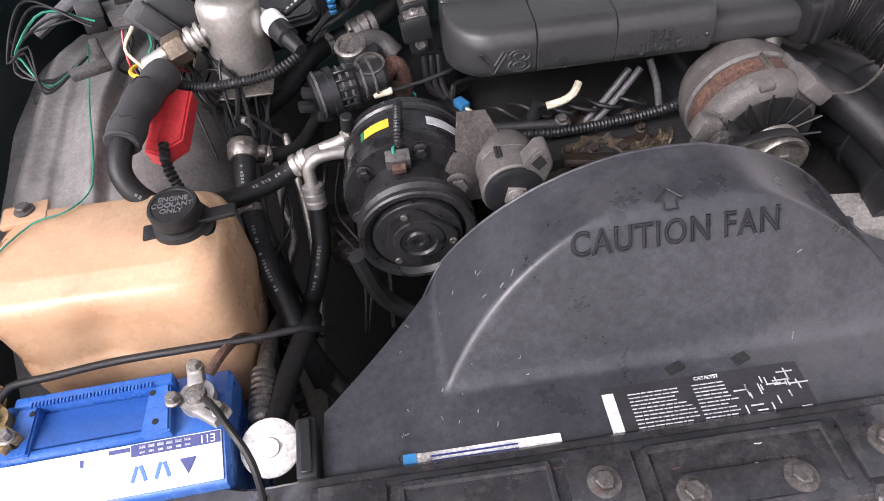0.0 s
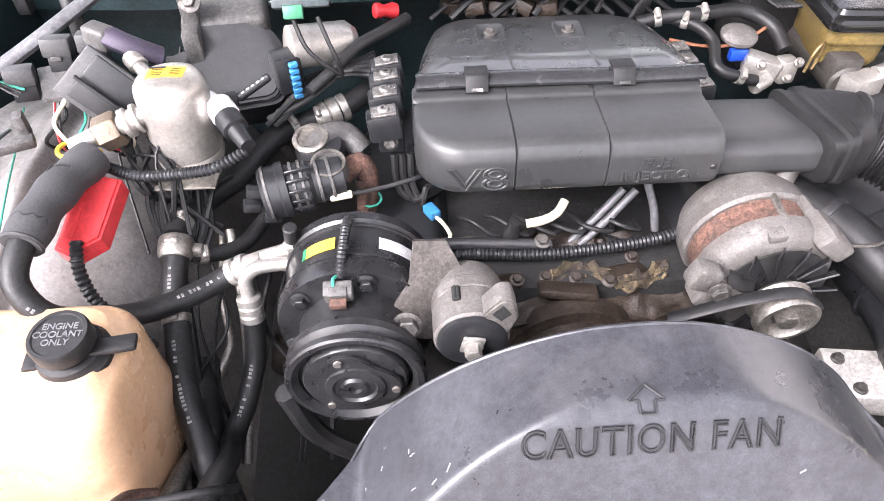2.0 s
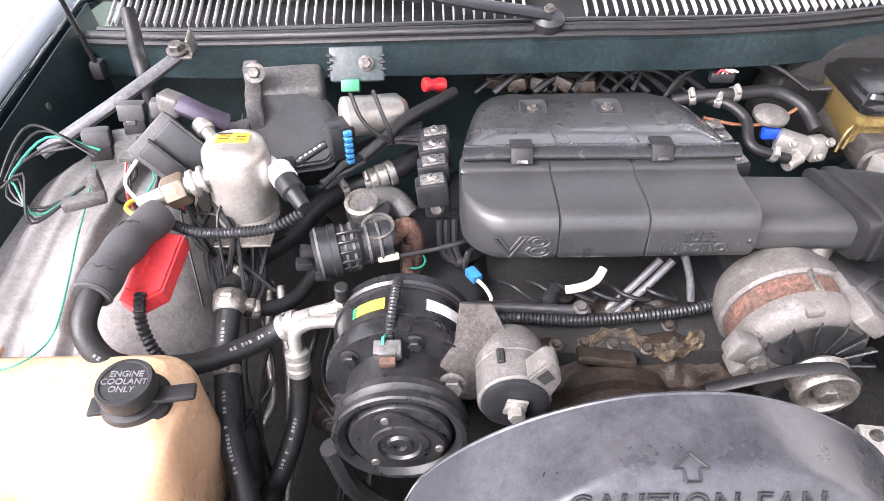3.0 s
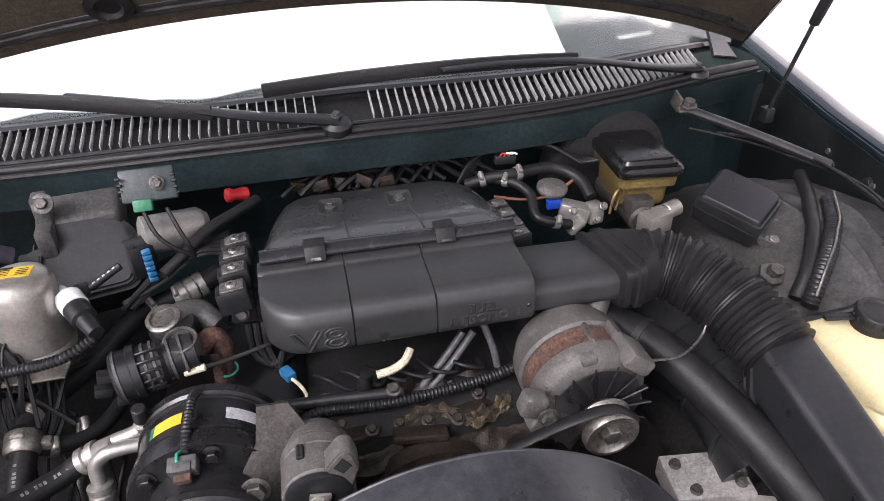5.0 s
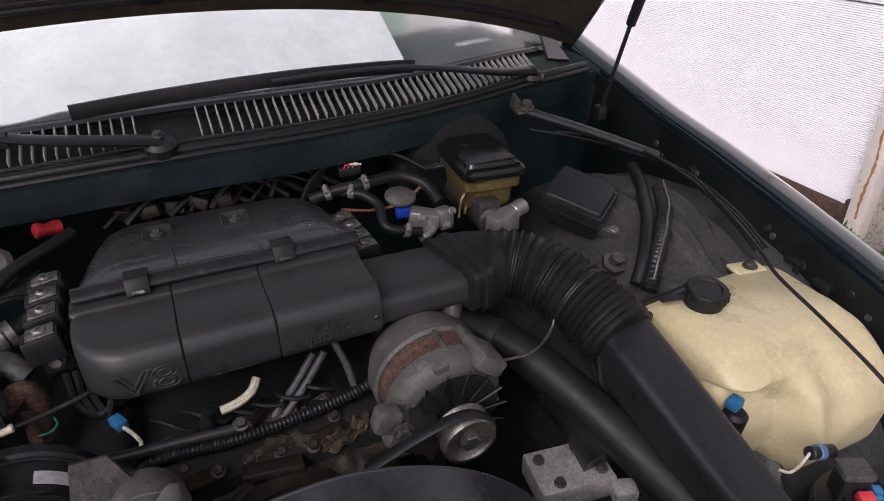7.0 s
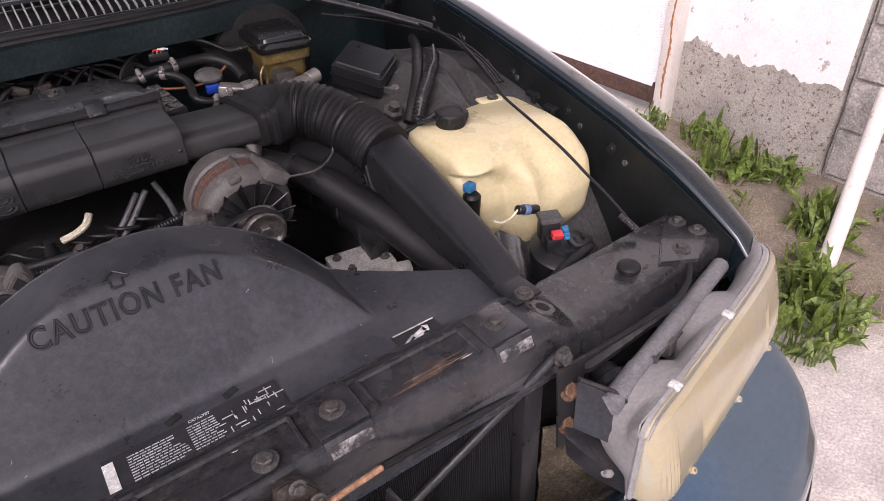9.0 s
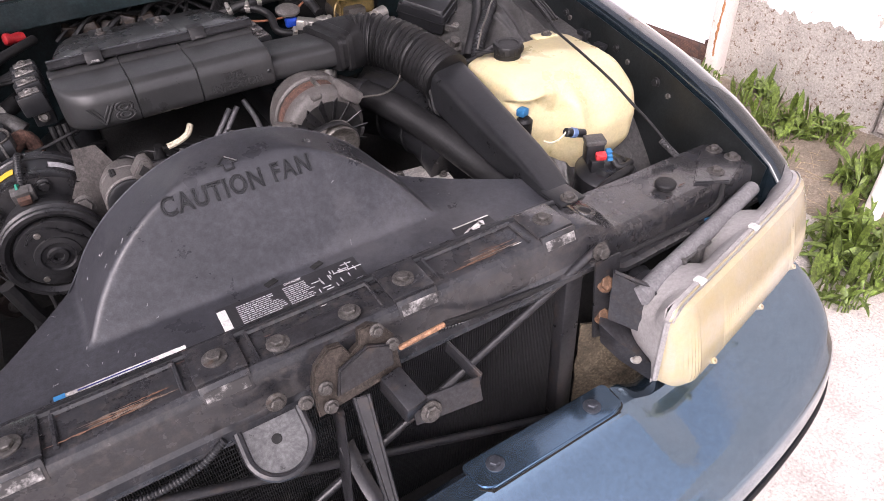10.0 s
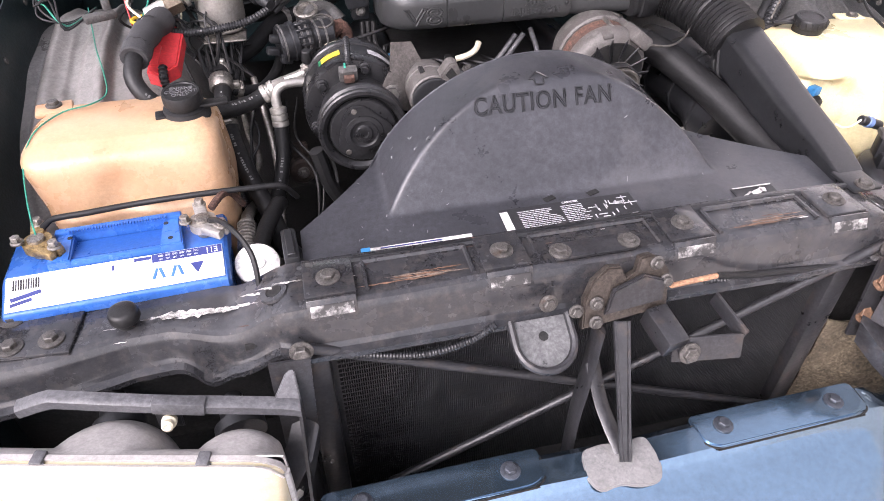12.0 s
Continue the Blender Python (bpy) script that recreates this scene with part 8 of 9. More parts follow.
# ---- emission valve beside the air box ----
egr = thing("air_valve", (-0.30, 0.54, 0.93), "black moulded air valve with round cap and clips", "valve")
bm = B()
lathe(bm, (-0.355, 0.512, 0.940), (0.96, 0.25, 0.06), [(0.028, 0), (0.031, 0.003), (0.031, 0.020), (0.033, 0.022), (0.033, 0.030), (0.028, 0.032), (0.028, 0.055), (0.024, 0.06), (0.024, 0.095), (0, 0.097)], 28)
part("body", bm, PLASTIC, egr)
for k, r in ((0.004, 0.0325), (0.036, 0.0300), (0.046, 0.0300), (0.064, 0.0265), (0.078, 0.0265)):
    bm = B()
    lathe(bm, Vector((-0.355, 0.512, 0.940)) + Vector((0.96, 0.25, 0.06)).normalized() * k, (0.96, 0.25, 0.06), [(r - 0.004, 0), (r, 0.001), (r, 0.004), (r - 0.004, 0.005)], 26, close=False)
    part("moulded_ring", bm, DUSTYGREY, egr)
for k in range(7):
    a = -1.2 + 0.4 * k
    bm = B()
    box(bm, (-0.310, 0.525 - 0.031 * math.cos(a), 0.943 + 0.031 * math.sin(a)), (0.030, 0.003, 0.005), (0, -3, 14), bevel=0.001, seg=1)
    part("moulded_rib", bm, PLASTIC, egr)
bm = B()
sweep(bm, [(-0.297, 0.566, 0.955), (-0.285, 0.590, 0.963), (-0.262, 0.600, 0.958), (-0.243, 0.590, 0.940)], 0.017, 16, 0.006)
part("bypass_elbow", bm, DUSTYGREY, egr, "dusty cast elbow")
bm = B()
lathe(bm, (-0.300, 0.577, 0.968), (-0.1, -0.3, 1), [(0.019, 0), (0.022, 0.002), (0.022, 0.006), (0.019, 0.008), (0.016, 0.008), (0.015, 0.004), (0, 0.004)], 24)
part("inlet_ring", bm, STEEL, egr, "bright wire ring")
bm = B()
lathe(bm, (-0.277, 0.538, 0.945), (0, -0.25, 1), [(0.022, 0), (0.022, 0.018), (0.019, 0.022), (0.016, 0.022), (0.015, 0.019), (0, 0.019)], 26)
part("cap", bm, DUSTYGREY, egr, "round cap with bright rim")
bm = B()
lathe(bm, (-0.277, 0.5325, 0.9665), (0, -0.25, 1), [(0.0175, 0), (0.0205, 0), (0.0205, 0.0015), (0.0175, 0.0015)], 26, close=False)
part("cap_rim", bm, STEEL, egr)
bm = B()
lathe(bm, (-0.290, 0.578, 0.925), (0, -0.2, 1), [(0.026, 0), (0.030, 0.02), (0.026, 0.03), (0.030, 0.036), (0.026, 0.042), (0, 0.044)], 24)
part("diaphragm", bm, PLASTIC, egr)
for dx, dz in ((-0.358, 0.955), (-0.366, 0.935), (-0.345, 0.918)):
    bm = B()
    box(bm, (dx, 0.500, dz), (0.020, 0.014, 0.012), (0, 15, 14), bevel=0.002)
    part("clip", bm, PLASTIC, egr)
bm = B()
sweep(bm, [(-0.265, 0.55, 0.935), (-0.245, 0.56, 0.945), (-0.235, 0.56, 0.925), (-0.24, 0.55, 0.88)], 0.013, 12, 0.006)
part("elbow", bm, RUST, egr, "rust-stained elbow")
hose("vacuum_line", [(-0.352, 0.492, 0.928), (-0.321, 0.500, 0.928), (-0.275, 0.513, 0.931), (-0.224, 0.520, 0.935), (-0.176, 0.525, 0.945), (-0.15, 0.55, 0.94)], 0.0028, RUBBER, "thin black line with a cream tag", "cable", seg=8)
bm = B()
cyl(bm, (-0.278, 0.5125, 0.931), (-0.252, 0.516, 0.933), 0.0052, seg=10)
solid("line_tag", bm, CREAMWIRE, "cream tape tag round the thin line", "tag")
bm = B()
plate(bm, [(-0.252, 0.53, 0.86), (-0.236, 0.53, 0.86), (-0.238, 0.54, 0.93), (-0.250, 0.54, 0.93)], 0.003)
solid("rusty_strap", bm, RUST, "rusty steel strap under the valve", "strap")
bm = B()
sweep(bm, [(-0.234 + 0.013 * math.cos(a), 0.545 + 0.010 * math.sin(a), 0.90 + 0.004 * math.sin(a)) for a in np.linspace(0, 2 * math.pi, 18)], 0.0016, 6, 0.004)
solid("wire_ring", bm, GREENWIRE, "small loop of green-grey wire", "wire")

shift(-0.011, 0.012, -0.019)

# ---- wiring along the front of the intake ----
hose("front_loom", [(-0.150, 0.483, 0.858), (-0.121, 0.487, 0.862), (-0.043, 0.478, 0.864), (0.037, 0.480, 0.868), (0.106, 0.487, 0.872), (0.150, 0.495, 0.882), (0.18, 0.52, 0.88)], 0.0075, PLASTIC, "long ribbed black wiring loom across the engine", "cable", ribs=(0.005, 0.0018), seg=10)
bm = B()
sweep(bm, [(-0.20, 0.500, 0.872), (-0.107, 0.498, 0.868), (-0.02, 0.492, 0.866)], 0.0075, 10, 0.02)
solid("fuel_rail", bm, BLACKSTEEL, "black painted rail across the engine front", "rail")
bolt((-0.032, 0.490, 0.874), engine, (0, -0.3, 1), 0.007, 0.010)
for k, pts in enumerate(([(0.019, 0.506, 0.850), (0.053, 0.518, 0.880), (0.085, 0.530, 0.915)], [(0.005, 0.512, 0.846), (0.040, 0.524, 0.878), (0.072, 0.536, 0.912)], [(0.115, 0.515, 0.86), (0.110, 0.525, 0.89), (0.10, 0.54, 0.92)])):
    hose("metal_tube", pts, 0.005, GREYSTEEL, "grey metal tube rising under the air box", "pipe", group="metal tubes", seg=10)
hose("cream_sleeve", [(-0.050, 0.508, 0.888), (-0.030, 0.508, 0.892), (-0.012, 0.514, 0.898), (-0.002, 0.525, 0.908)], 0.0055, CREAMWIRE, "cream braided sleeve wire", "wire", seg=8)
hose("cream_wire", [(-0.160, 0.535, 0.884), (-0.150, 0.520, 0.884), (-0.142, 0.510, 0.874), (-0.145, 0.505, 0.866)], 0.0025, CREAMWIRE, "short cream wire at a blue plug", "wire", seg=8)
bm = B()
box(bm, (-0.163, 0.541, 0.886), (0.014, 0.022, 0.012), (0, 0, 30), bevel=0.002)
solid("blue_plug", bm, SKYBLUE, "blue plug on the cream wire", "plug")
bm = B()
lathe(bm, (-0.068, 0.508, 0.868), (0.1, -0.2, 1), [(0.010, 0), (0.010, 0.014), (0.007, 0.018), (0.007, 0.030), (0, 0.030)], 14)
solid("sensor_plug", bm, RUBBER, "black rubber boot on a sensor", "sensor")
for k in range(6):
    a = 0.4 + k * 0.9
    hose("engine_wire", [(-0.13 + 0.035 * k, 0.545, 0.872), (-0.115 + 0.035 * k, 0.515 + 0.008 * math.sin(a), 0.882 + 0.006 * math.cos(a)), (-0.085 + 0.035 * k, 0.505, 0.872), (-0.06 + 0.03 * k, 0.53, 0.866)], 0.003, RUBBER, "black wire over the grimy intake", "wire", group="engine wires", seg=7)
shift(-0.005, 0.032, -0.02)
bm = B()
grid_sheet(bm, lambda u, v: Vector((-0.03 + 0.14 * u, 0.425 + 0.016 * v + 0.012 * math.sin(u * 7), 0.846 + 0.010 * v + 0.014 * noise.noise((u * 12, v * 5, 2)))), 40, 6, 0.004)
solid("crusty_gasket", bm, mat("crusty_deposit", (0.10, 0.075, 0.042), 0.7, var=0.5, scale=110, bump=0.8, dirt=(0.022, 0.016, 0.012), dirt_amount=0.75), "crusty tan deposit along the intake gasket", "gasket")
shift(-0.005, 0.012, -0.012)
bm = B()
cyl(bm, (0.262, 0.545, 0.925), (0.248, 0.53, 0.885), 0.020, 0.017, seg=20)
solid("foil_elbow", bm, BRIGHTALU, "crumpled silver foil tube under the intake neck", "foil tube")
shift(-0.01, 0, 0.0)
bm = B()
lathe(bm, (-0.354, 0.465, 0.719), (0.1, -1, 0.1), [(0.022, 0), (0.024, 0.004), (0.024, 0.026), (0.020, 0.030), (0, 0.030)], 22)
box(bm, (-0.352, 0.460, 0.745), (0.030, 0.016, 0.050), (0, 0, 5), bevel=0.006)
brk = solid("side_bracket", bm, mat("brown_grime_iron", (0.030, 0.021, 0.017), 0.7, var=0.4, scale=50, bump=0.4), "brown corroded pulley bolt below the compressor", "pulley")
bolt((-0.351, 0.435, 0.722), brk, (0.1, -1, 0.1), 0.008, 0.011)
hose("serpentine_belt", [(-0.325, 0.325, 0.83), (-0.30, 0.325, 0.74), (-0.22, 0.325, 0.66)], 0.012, RUBBER, "black ribbed belt running down from the compressor", "belt", seg=8)

shift(-0.007, 0.024, -0.022)

# ---- brake master cylinder and fuel parts on the other side ----
mc = thing("brake_master_cylinder", (0.43, 0.76, 0.93), "yellowed brake fluid reservoir with black lid", "master cylinder")
bm = B()
rings = []
for z, s in ((0.955, 0.72), (0.965, 0.78), (0.992, 0.80), (0.996, 0.95), (1.020, 0.98)):
    pts = round_poly([(-0.052 * s, -0.076 * s), (0.052 * s, -0.076 * s), (0.052 * s, 0.076 * s), (-0.052 * s, 0.076 * s)], 0.014, 4)
    rings.append([Vector((0.432 + x * 0.97 + y * 0.10, 0.778 + y - x * 0.10, z)) for x, y in pts])
loft(bm, rings)
part("reservoir", bm, TAN, mc)
bm = B()
rings = []
for z, s in ((1.016, 1.04), (1.020, 1.07), (1.028, 1.07), (1.032, 1.03), (1.034, 0.90), (1.040, 0.86), (1.041, 0.80)):
    pts = round_poly([(-0.052 * s, -0.076 * s), (0.052 * s, -0.076 * s), (0.052 * s, 0.076 * s), (-0.052 * s, 0.076 * s)], 0.016, 4)
    rings.append([Vector((0.432 + x * 0.97 + y * 0.10, 0.778 + y - x * 0.10, z)) for x, y in pts])
loft(bm, rings)
part("lid", bm, mat("gloss_black_lid", (0.008, 0.008, 0.008), 0.18, var=0.2, scale=30, bump=0.05), mc, "shiny black lid")
bm = B()
lathe(bm, (0.415, 0.690, 0.945), (0.05, 1, 0.02), [(0.020, 0), (0.024, 0.004), (0.024, 0.10), (0.030, 0.11), (0.030, 0.14)], 24)
box(bm, (0.413, 0.720, 0.965), (0.042, 0.05, 0.03), bevel=0.006)
part("cylinder", bm, mat("dull_cast_iron", (0.050, 0.046, 0.042), 0.5, metal=0.3, var=0.3, scale=40, bump=0.3, dirt=(0.022, 0.019, 0.016), dirt_amount=0.4), mc, "dull cast cylinder body")
bm = B()
box(bm, (0.428, 0.680, 0.948), (0.050, 0.032, 0.034), (0, 0, 18), bevel=0.003)
cyl(bm, (0.452, 0.692, 0.955), (0.478, 0.700, 0.958), 0.014, seg=18)
part("valve_block", bm, BRIGHTALU, mc, "machined metal valve block")
bm = B()
lathe(bm, (0.43, 0.845, 0.95), (0, 1, 0.1), [(0.06, 0), (0.11, 0.01), (0.12, 0.03), (0.12, 0.06)], 32)
part("booster", bm, DARK, mc, "black brake booster")
shift(-0.012, 0.03, -0.016)
tb = thing("fuel_regulator", (0.32, 0.73, 0.93), "bright cast fuel regulator with oily fittings", "regulator")
bm = B()
box(bm, (0.320, 0.735, 0.945), (0.050, 0.030, 0.030), (0, 10, -25), bevel=0.005)
box(bm, (0.352, 0.728, 0.942), (0.026, 0.026, 0.036), (0, 0, 10), bevel=0.005)
cyl(bm, (0.325, 0.715, 0.935), (0.300, 0.700, 0.93), 0.010, seg=14)
part("casting", bm, BRIGHTALU, tb)
bm = B()
lathe(bm, (0.292, 0.770, 0.970), (0, -0.2, 1), [(0.020, 0), (0.026, 0.003), (0.026, 0.008), (0.020, 0.012), (0.012, 0.016), (0, 0.017)], 26)
part("diaphragm_cap", bm, ALU, tb)
bm = B()
box(bm, (0.290, 0.752, 0.955), (0.026, 0.012, 0.018), bevel=0.003)
part("blue_insert", bm, mat("deep_blue_plastic", (0.01, 0.05, 0.35), 0.4), tb, "blue plastic insert")
for p in ((0.362, 0.716, 0.958), (0.352, 0.715, 0.935), (0.31, 0.718, 0.955)):
    bolt(p, tb, (0, -0.8, 0.6), 0.005, 0.007, 0.006, STEEL)
hose("breather_hose", [(0.150, 0.80, 0.985), (0.19, 0.795, 0.995), (0.227, 0.788, 1.000), (0.300, 0.800, 0.998), (0.340, 0.775, 0.985), (0.350, 0.74, 0.965)], 0.010, RUBBER, "black breather hose with steel clamps", "hose", (0.12, 0.38), clamp_mat=BRIGHTALU)
hose("fuel_hose", [(0.200, 0.792, 0.992), (0.228, 0.775, 0.990), (0.247, 0.750, 0.978), (0.245, 0.712, 0.958), (0.275, 0.700, 0.948), (0.300, 0.703, 0.940)], 0.008, RUBBER, "short black fuel hose", "hose", (0.1, 0.85), clamp_mat=BRIGHTALU)
hose("copper_tube", [(0.19, 0.765, 0.975), (0.24, 0.755, 0.968), (0.29, 0.76, 0.968), (0.335, 0.775, 0.985)], 0.0025, COPPER, "thin copper-coloured tube over fittings", "pipe", seg=8)
bm = B()
sweep(bm, [(0.372, 0.712, 0.945), (0.376, 0.712, 0.975), (0.388, 0.718, 0.985), (0.392, 0.722, 0.968), (0.386, 0.72, 0.945)], 0.0022, 6, 0.005)
solid("brass_clip", bm, BRASS, "bent brass wire clip", "clip")
vt = thing("vacuum_tubes", (0.24, 0.86, 1.0), "arching black vacuum tubes near the cowl", "tubes")
for i in range(7):
    k = i * 0.006
    bm = B()
    sweep(bm, [(0.135 + k, 0.80 + k, 0.985), (0.17 + k, 0.825 + k, 1.018 + 0.002 * i), (0.23, 0.835 + 1.4 * k, 1.032 + 0.001 * i), (0.30, 0.83 + k, 1.028 - k * 0.5), (0.355 + k, 0.80, 1.00)], 0.0032, 7, 0.012)
    part("tube", bm, RUBBER, vt)
bm = B()
box(bm, (0.222, 0.812, 1.018), (0.036, 0.014, 0.016), (0, 0, -5), bevel=0.003)
solid("multi_plug", bm, PLASTIC, "black connector with coloured wires", "connector")
for k in range(3):
    hose("coloured_wire", [(0.212 + 0.007 * k, 0.806, 1.026), (0.214 + 0.007 * k, 0.80, 1.034), (0.225 + 0.007 * k, 0.80, 1.03)], 0.0016, (RED, CREAMWIRE, WHITE)[k], "short coloured wire at a connector", "wire", group="coloured wires", seg=6)
shift(0, 0.01, -0.02)
clutter = thing("rear_manifold_wires", (-0.03, 0.86, 0.99), "grimy cable clutter behind the air box", "wires")
rnd = random.Random(4)
for i in range(9):
    bm = B()
    x0 = -0.16 + 0.03 * i
    sweep(bm, [(x0, 0.835, 1.0), (x0 + 0.03, 0.85 + rnd.uniform(-0.01, 0.02), 1.02 + rnd.uniform(-0.005, 0.015)), (x0 + 0.07, 0.86, 1.02 + rnd.uniform(-0.01, 0.01)), (x0 + 0.12, 0.85, 0.99)], rnd.uniform(0.003, 0.006), 7, 0.012)
    part("cable", bm, RUBBER, clutter)
bm = B()
for i in range(5):
    box(bm, (-0.13 + 0.035 * i, 0.845 + rnd.uniform(-0.01, 0.01), 1.005 + rnd.uniform(0, 0.01)), (0.03, 0.02, 0.02), (rnd.uniform(-20, 20), rnd.uniform(-20, 20), rnd.uniform(-40, 40)), bevel=0.004)
part("bracket", bm, MATS["oily_brown_metal"], clutter)

shift()

# ---- box on the wheel house, looms and bracket ----
cbx = thing("control_box", (0.61, 0.72, 0.93), "black lidded electronics box on a metal bracket", "control box")
u_ax = Vector((0.078, 0.053, 0.020)).normalized()
v_ax = Vector((0.034, -0.100, -0.030))
v_ax = (v_ax - u_ax * v_ax.dot(u_ax)).normalized()
m = Matrix.Translation((0.576, 0.7135, 0.930)) @ Matrix((u_ax, -v_ax, u_ax.cross(-v_ax))).transposed().to_4x4()
bm = B()
rings = []
for z, s in ((-0.030, 0.97), (-0.006, 1.0), (0.010, 1.0), (0.014, 0.985), (0.015, 0.93), (0.021, 0.90), (0.023, 0.87)):
    pts = round_poly([(-0.048 * s, -0.056 * s), (0.036 * s, -0.056 * s), (0.048 * s, -0.044 * s), (0.048 * s, 0.056 * s), (-0.048 * s, 0.056 * s)], 0.007, 3)
    rings.append([m @ Vector((x, y, z)) for x, y in pts])
loft(bm, rings)
part("case", bm, PLASTIC, cbx)
bm = B()
rings = []
for z, s in ((-0.008, 1.0), (-0.008, 1.035), (-0.003, 1.035), (-0.003, 1.0)):
    pts = round_poly([(-0.048 * s, -0.056 * s), (0.036 * s, -0.056 * s), (0.048 * s, -0.044 * s), (0.048 * s, 0.056 * s), (-0.048 * s, 0.056 * s)], 0.007, 3)
    rings.append([m @ Vector((x, y, z)) for x, y in pts])
loft(bm, rings, caps=False)
part("lid_rim", bm, PLASTIC, cbx)
for dx in (-0.024, 0.030):
    bm = B()
    box(bm, (dx, -0.068, -0.020), (0.030, 0.048, 0.004), bevel=0.0015)
    box(bm, (dx - 0.014, -0.068, -0.012), (0.003, 0.046, 0.014), bevel=0.001, seg=1)
    bmesh.ops.transform(bm, matrix=m, verts=bm.verts)
    br = part("mounting_foot", bm, DUSTYGREY, cbx, "dull metal foot")
    p = m @ Vector((dx, -0.078, -0.017))
    bolt(tuple(p), br, tuple(m.to_3x3() @ Vector((0, 0, 1))), 0.009, 0.014, 0.010, STEEL)
shift(-0.008, 0.018, -0.026)
bm = B()
lathe(bm, (0.560, 0.560, 0.905), (0, -0.5, 0.9), [(0.020, 0), (0.020, 0.008), (0.011, 0.010), (0.011, 0.024), (0, 0.024)], 6)
solid("apron_bolt", bm, BOLTM, "large rusty bolt on the wheel house", "bolt")
hose("fender_loom", [(0.733, 0.742, 0.971), (0.708, 0.687, 0.964), (0.668, 0.627, 0.962), (0.636, 0.580, 0.958), (0.587, 0.522, 0.937), (0.557, 0.497, 0.906)], 0.011, RUBBER, "smooth black loom on the wheel house", "cable")
hose("ribbed_loom", [(0.728, 0.662, 0.963), (0.683, 0.594, 0.960), (0.648, 0.557, 0.959), (0.625, 0.532, 0.953), (0.591, 0.502, 0.937), (0.563, 0.477, 0.906)], 0.013, PLASTIC, "ribbed black loom on the wheel house", "cable", ribs=(0.007, 0.002), seg=12)
hose("grey_wire", [(0.730, 0.658, 0.978), (0.685, 0.590, 0.975), (0.650, 0.553, 0.974), (0.627, 0.528, 0.968), (0.593, 0.498, 0.952), (0.565, 0.473, 0.926)], 0.0022, STEEL, "thin grey wire along the loom", "wire", seg=6)
shift(-0.018, 0.01, -0.014)
hose("cap_strap", [(0.50, 0.46, 0.90), (0.53, 0.44, 0.915), (0.555, 0.42, 0.935), (0.575, 0.41, 0.948)], 0.005, RUBBER, "black strap to the washer cap", "strap", seg=8)
shift(-0.008, 0, 0)
hose("duct_wire", [(0.205, 0.40, 0.90), (0.26, 0.42, 0.905), (0.32, 0.43, 0.895), (0.36, 0.45, 0.90), (0.385, 0.47, 0.925)], 0.002, STEEL, "thin grey-green wire across to the duct", "wire", seg=6)

hose("floor_pipe", [(-0.415, 0.545, 0.86), (-0.400, 0.47, 0.80), (-0.395, 0.40, 0.74), (-0.40, 0.33, 0.68)], 0.006, STEEL, "dull tan metal pipe down the bay wall", "pipe", seg=10)
rnd = random.Random(5)
low = thing("lower_wires", (-0.40, 0.42, 0.74), "hanging black wires below the hoses", "wires")
for i in range(9):
    bm = B()
    x = -0.47 + 0.018 * i
    sweep(bm, [(x, 0.50 + rnd.uniform(-0.02, 0.02), 0.84), (x + rnd.uniform(-0.02, 0.02), 0.45, 0.79), (x + rnd.uniform(-0.03, 0.03), 0.40, 0.74), (x + rnd.uniform(-0.03, 0.03), 0.34, 0.66)], rnd.choice((0.002, 0.003, 0.005)), 6, 0.01)
    part("wire", bm, RUBBER, low)
hose("block_loom", [(0.33, 0.30, 0.70), (0.38, 0.285, 0.715), (0.43, 0.27, 0.71), (0.47, 0.23, 0.69)], 0.012, PLASTIC, "ribbed black loom below the block", "cable", ribs=(0.006, 0.002), seg=12)

shift(-0.005, 0.0, -0.008)

# ---- brake hydraulic block, vapour canister ----
ab = thing("hydraulic_block", (0.34, 0.36, 0.70), "oily aluminium hydraulic block with hex bolts", "hydraulic block")
bm = B()
box(bm, (0.345, 0.363, 0.735), (0.104, 0.072, 0.035), (0, 0, -8), bevel=0.003)
MACHINED = mat("machined_aluminium", (0.55, 0.53, 0.50), 0.38, metal=0.45, var=0.2, scale=50, bump=0.15, dirt=(0.10, 0.085, 0.07), dirt_amount=0.34, edge=0.1)
part("block", bm, MACHINED, ab)
for x, y in ((0.312, 0.386), (0.376, 0.380), (0.318, 0.343), (0.380, 0.340)):
    bolt((x, y, 0.753), ab, r=0.006, washer=0.008)
bm = B()
box(bm, (0.395, 0.310, 0.735), (0.032, 0.026, 0.022), (0, 0, -20), bevel=0.003)
part("connector", bm, MACHINED, ab)
shift(-0.009, -0.014, -0.018)
can = thing("vapour_canister", (0.60, 0.155, 0.70), "round black vapour canister with coloured plugs", "canister")
bm = B()
lathe(bm, (0.606, 0.166, 0.718), (0, -0.15, 1), [(0.050, 0), (0.052, 0.06), (0.056, 0.062), (0.056, 0.074), (0.052, 0.078), (0.030, 0.081), (0.026, 0.090), (0, 0.091)], 36)
part("drum", bm, PLASTIC, can)
bm = B()
box(bm, (0.590, 0.176, 0.826), (0.032, 0.026, 0.036), (0, 0, -25), bevel=0.003)
box(bm, (0.586, 0.164, 0.806), (0.024, 0.030, 0.030), (0, 0, -25), bevel=0.003)
sol = part("solenoid", bm, PLASTIC, can, "black solenoid block")
bm = B()
box(bm, (0.590, 0.176, 0.848), (0.036, 0.030, 0.010), (0, 0, -25), bevel=0.003)
part("solenoid_cap", bm, DUSTYGREY, sol, "dusty grey cap")
bm = B()
box(bm, (0.586, 0.153, 0.828), (0.018, 0.012, 0.013), (10, 0, -25), bevel=0.002)
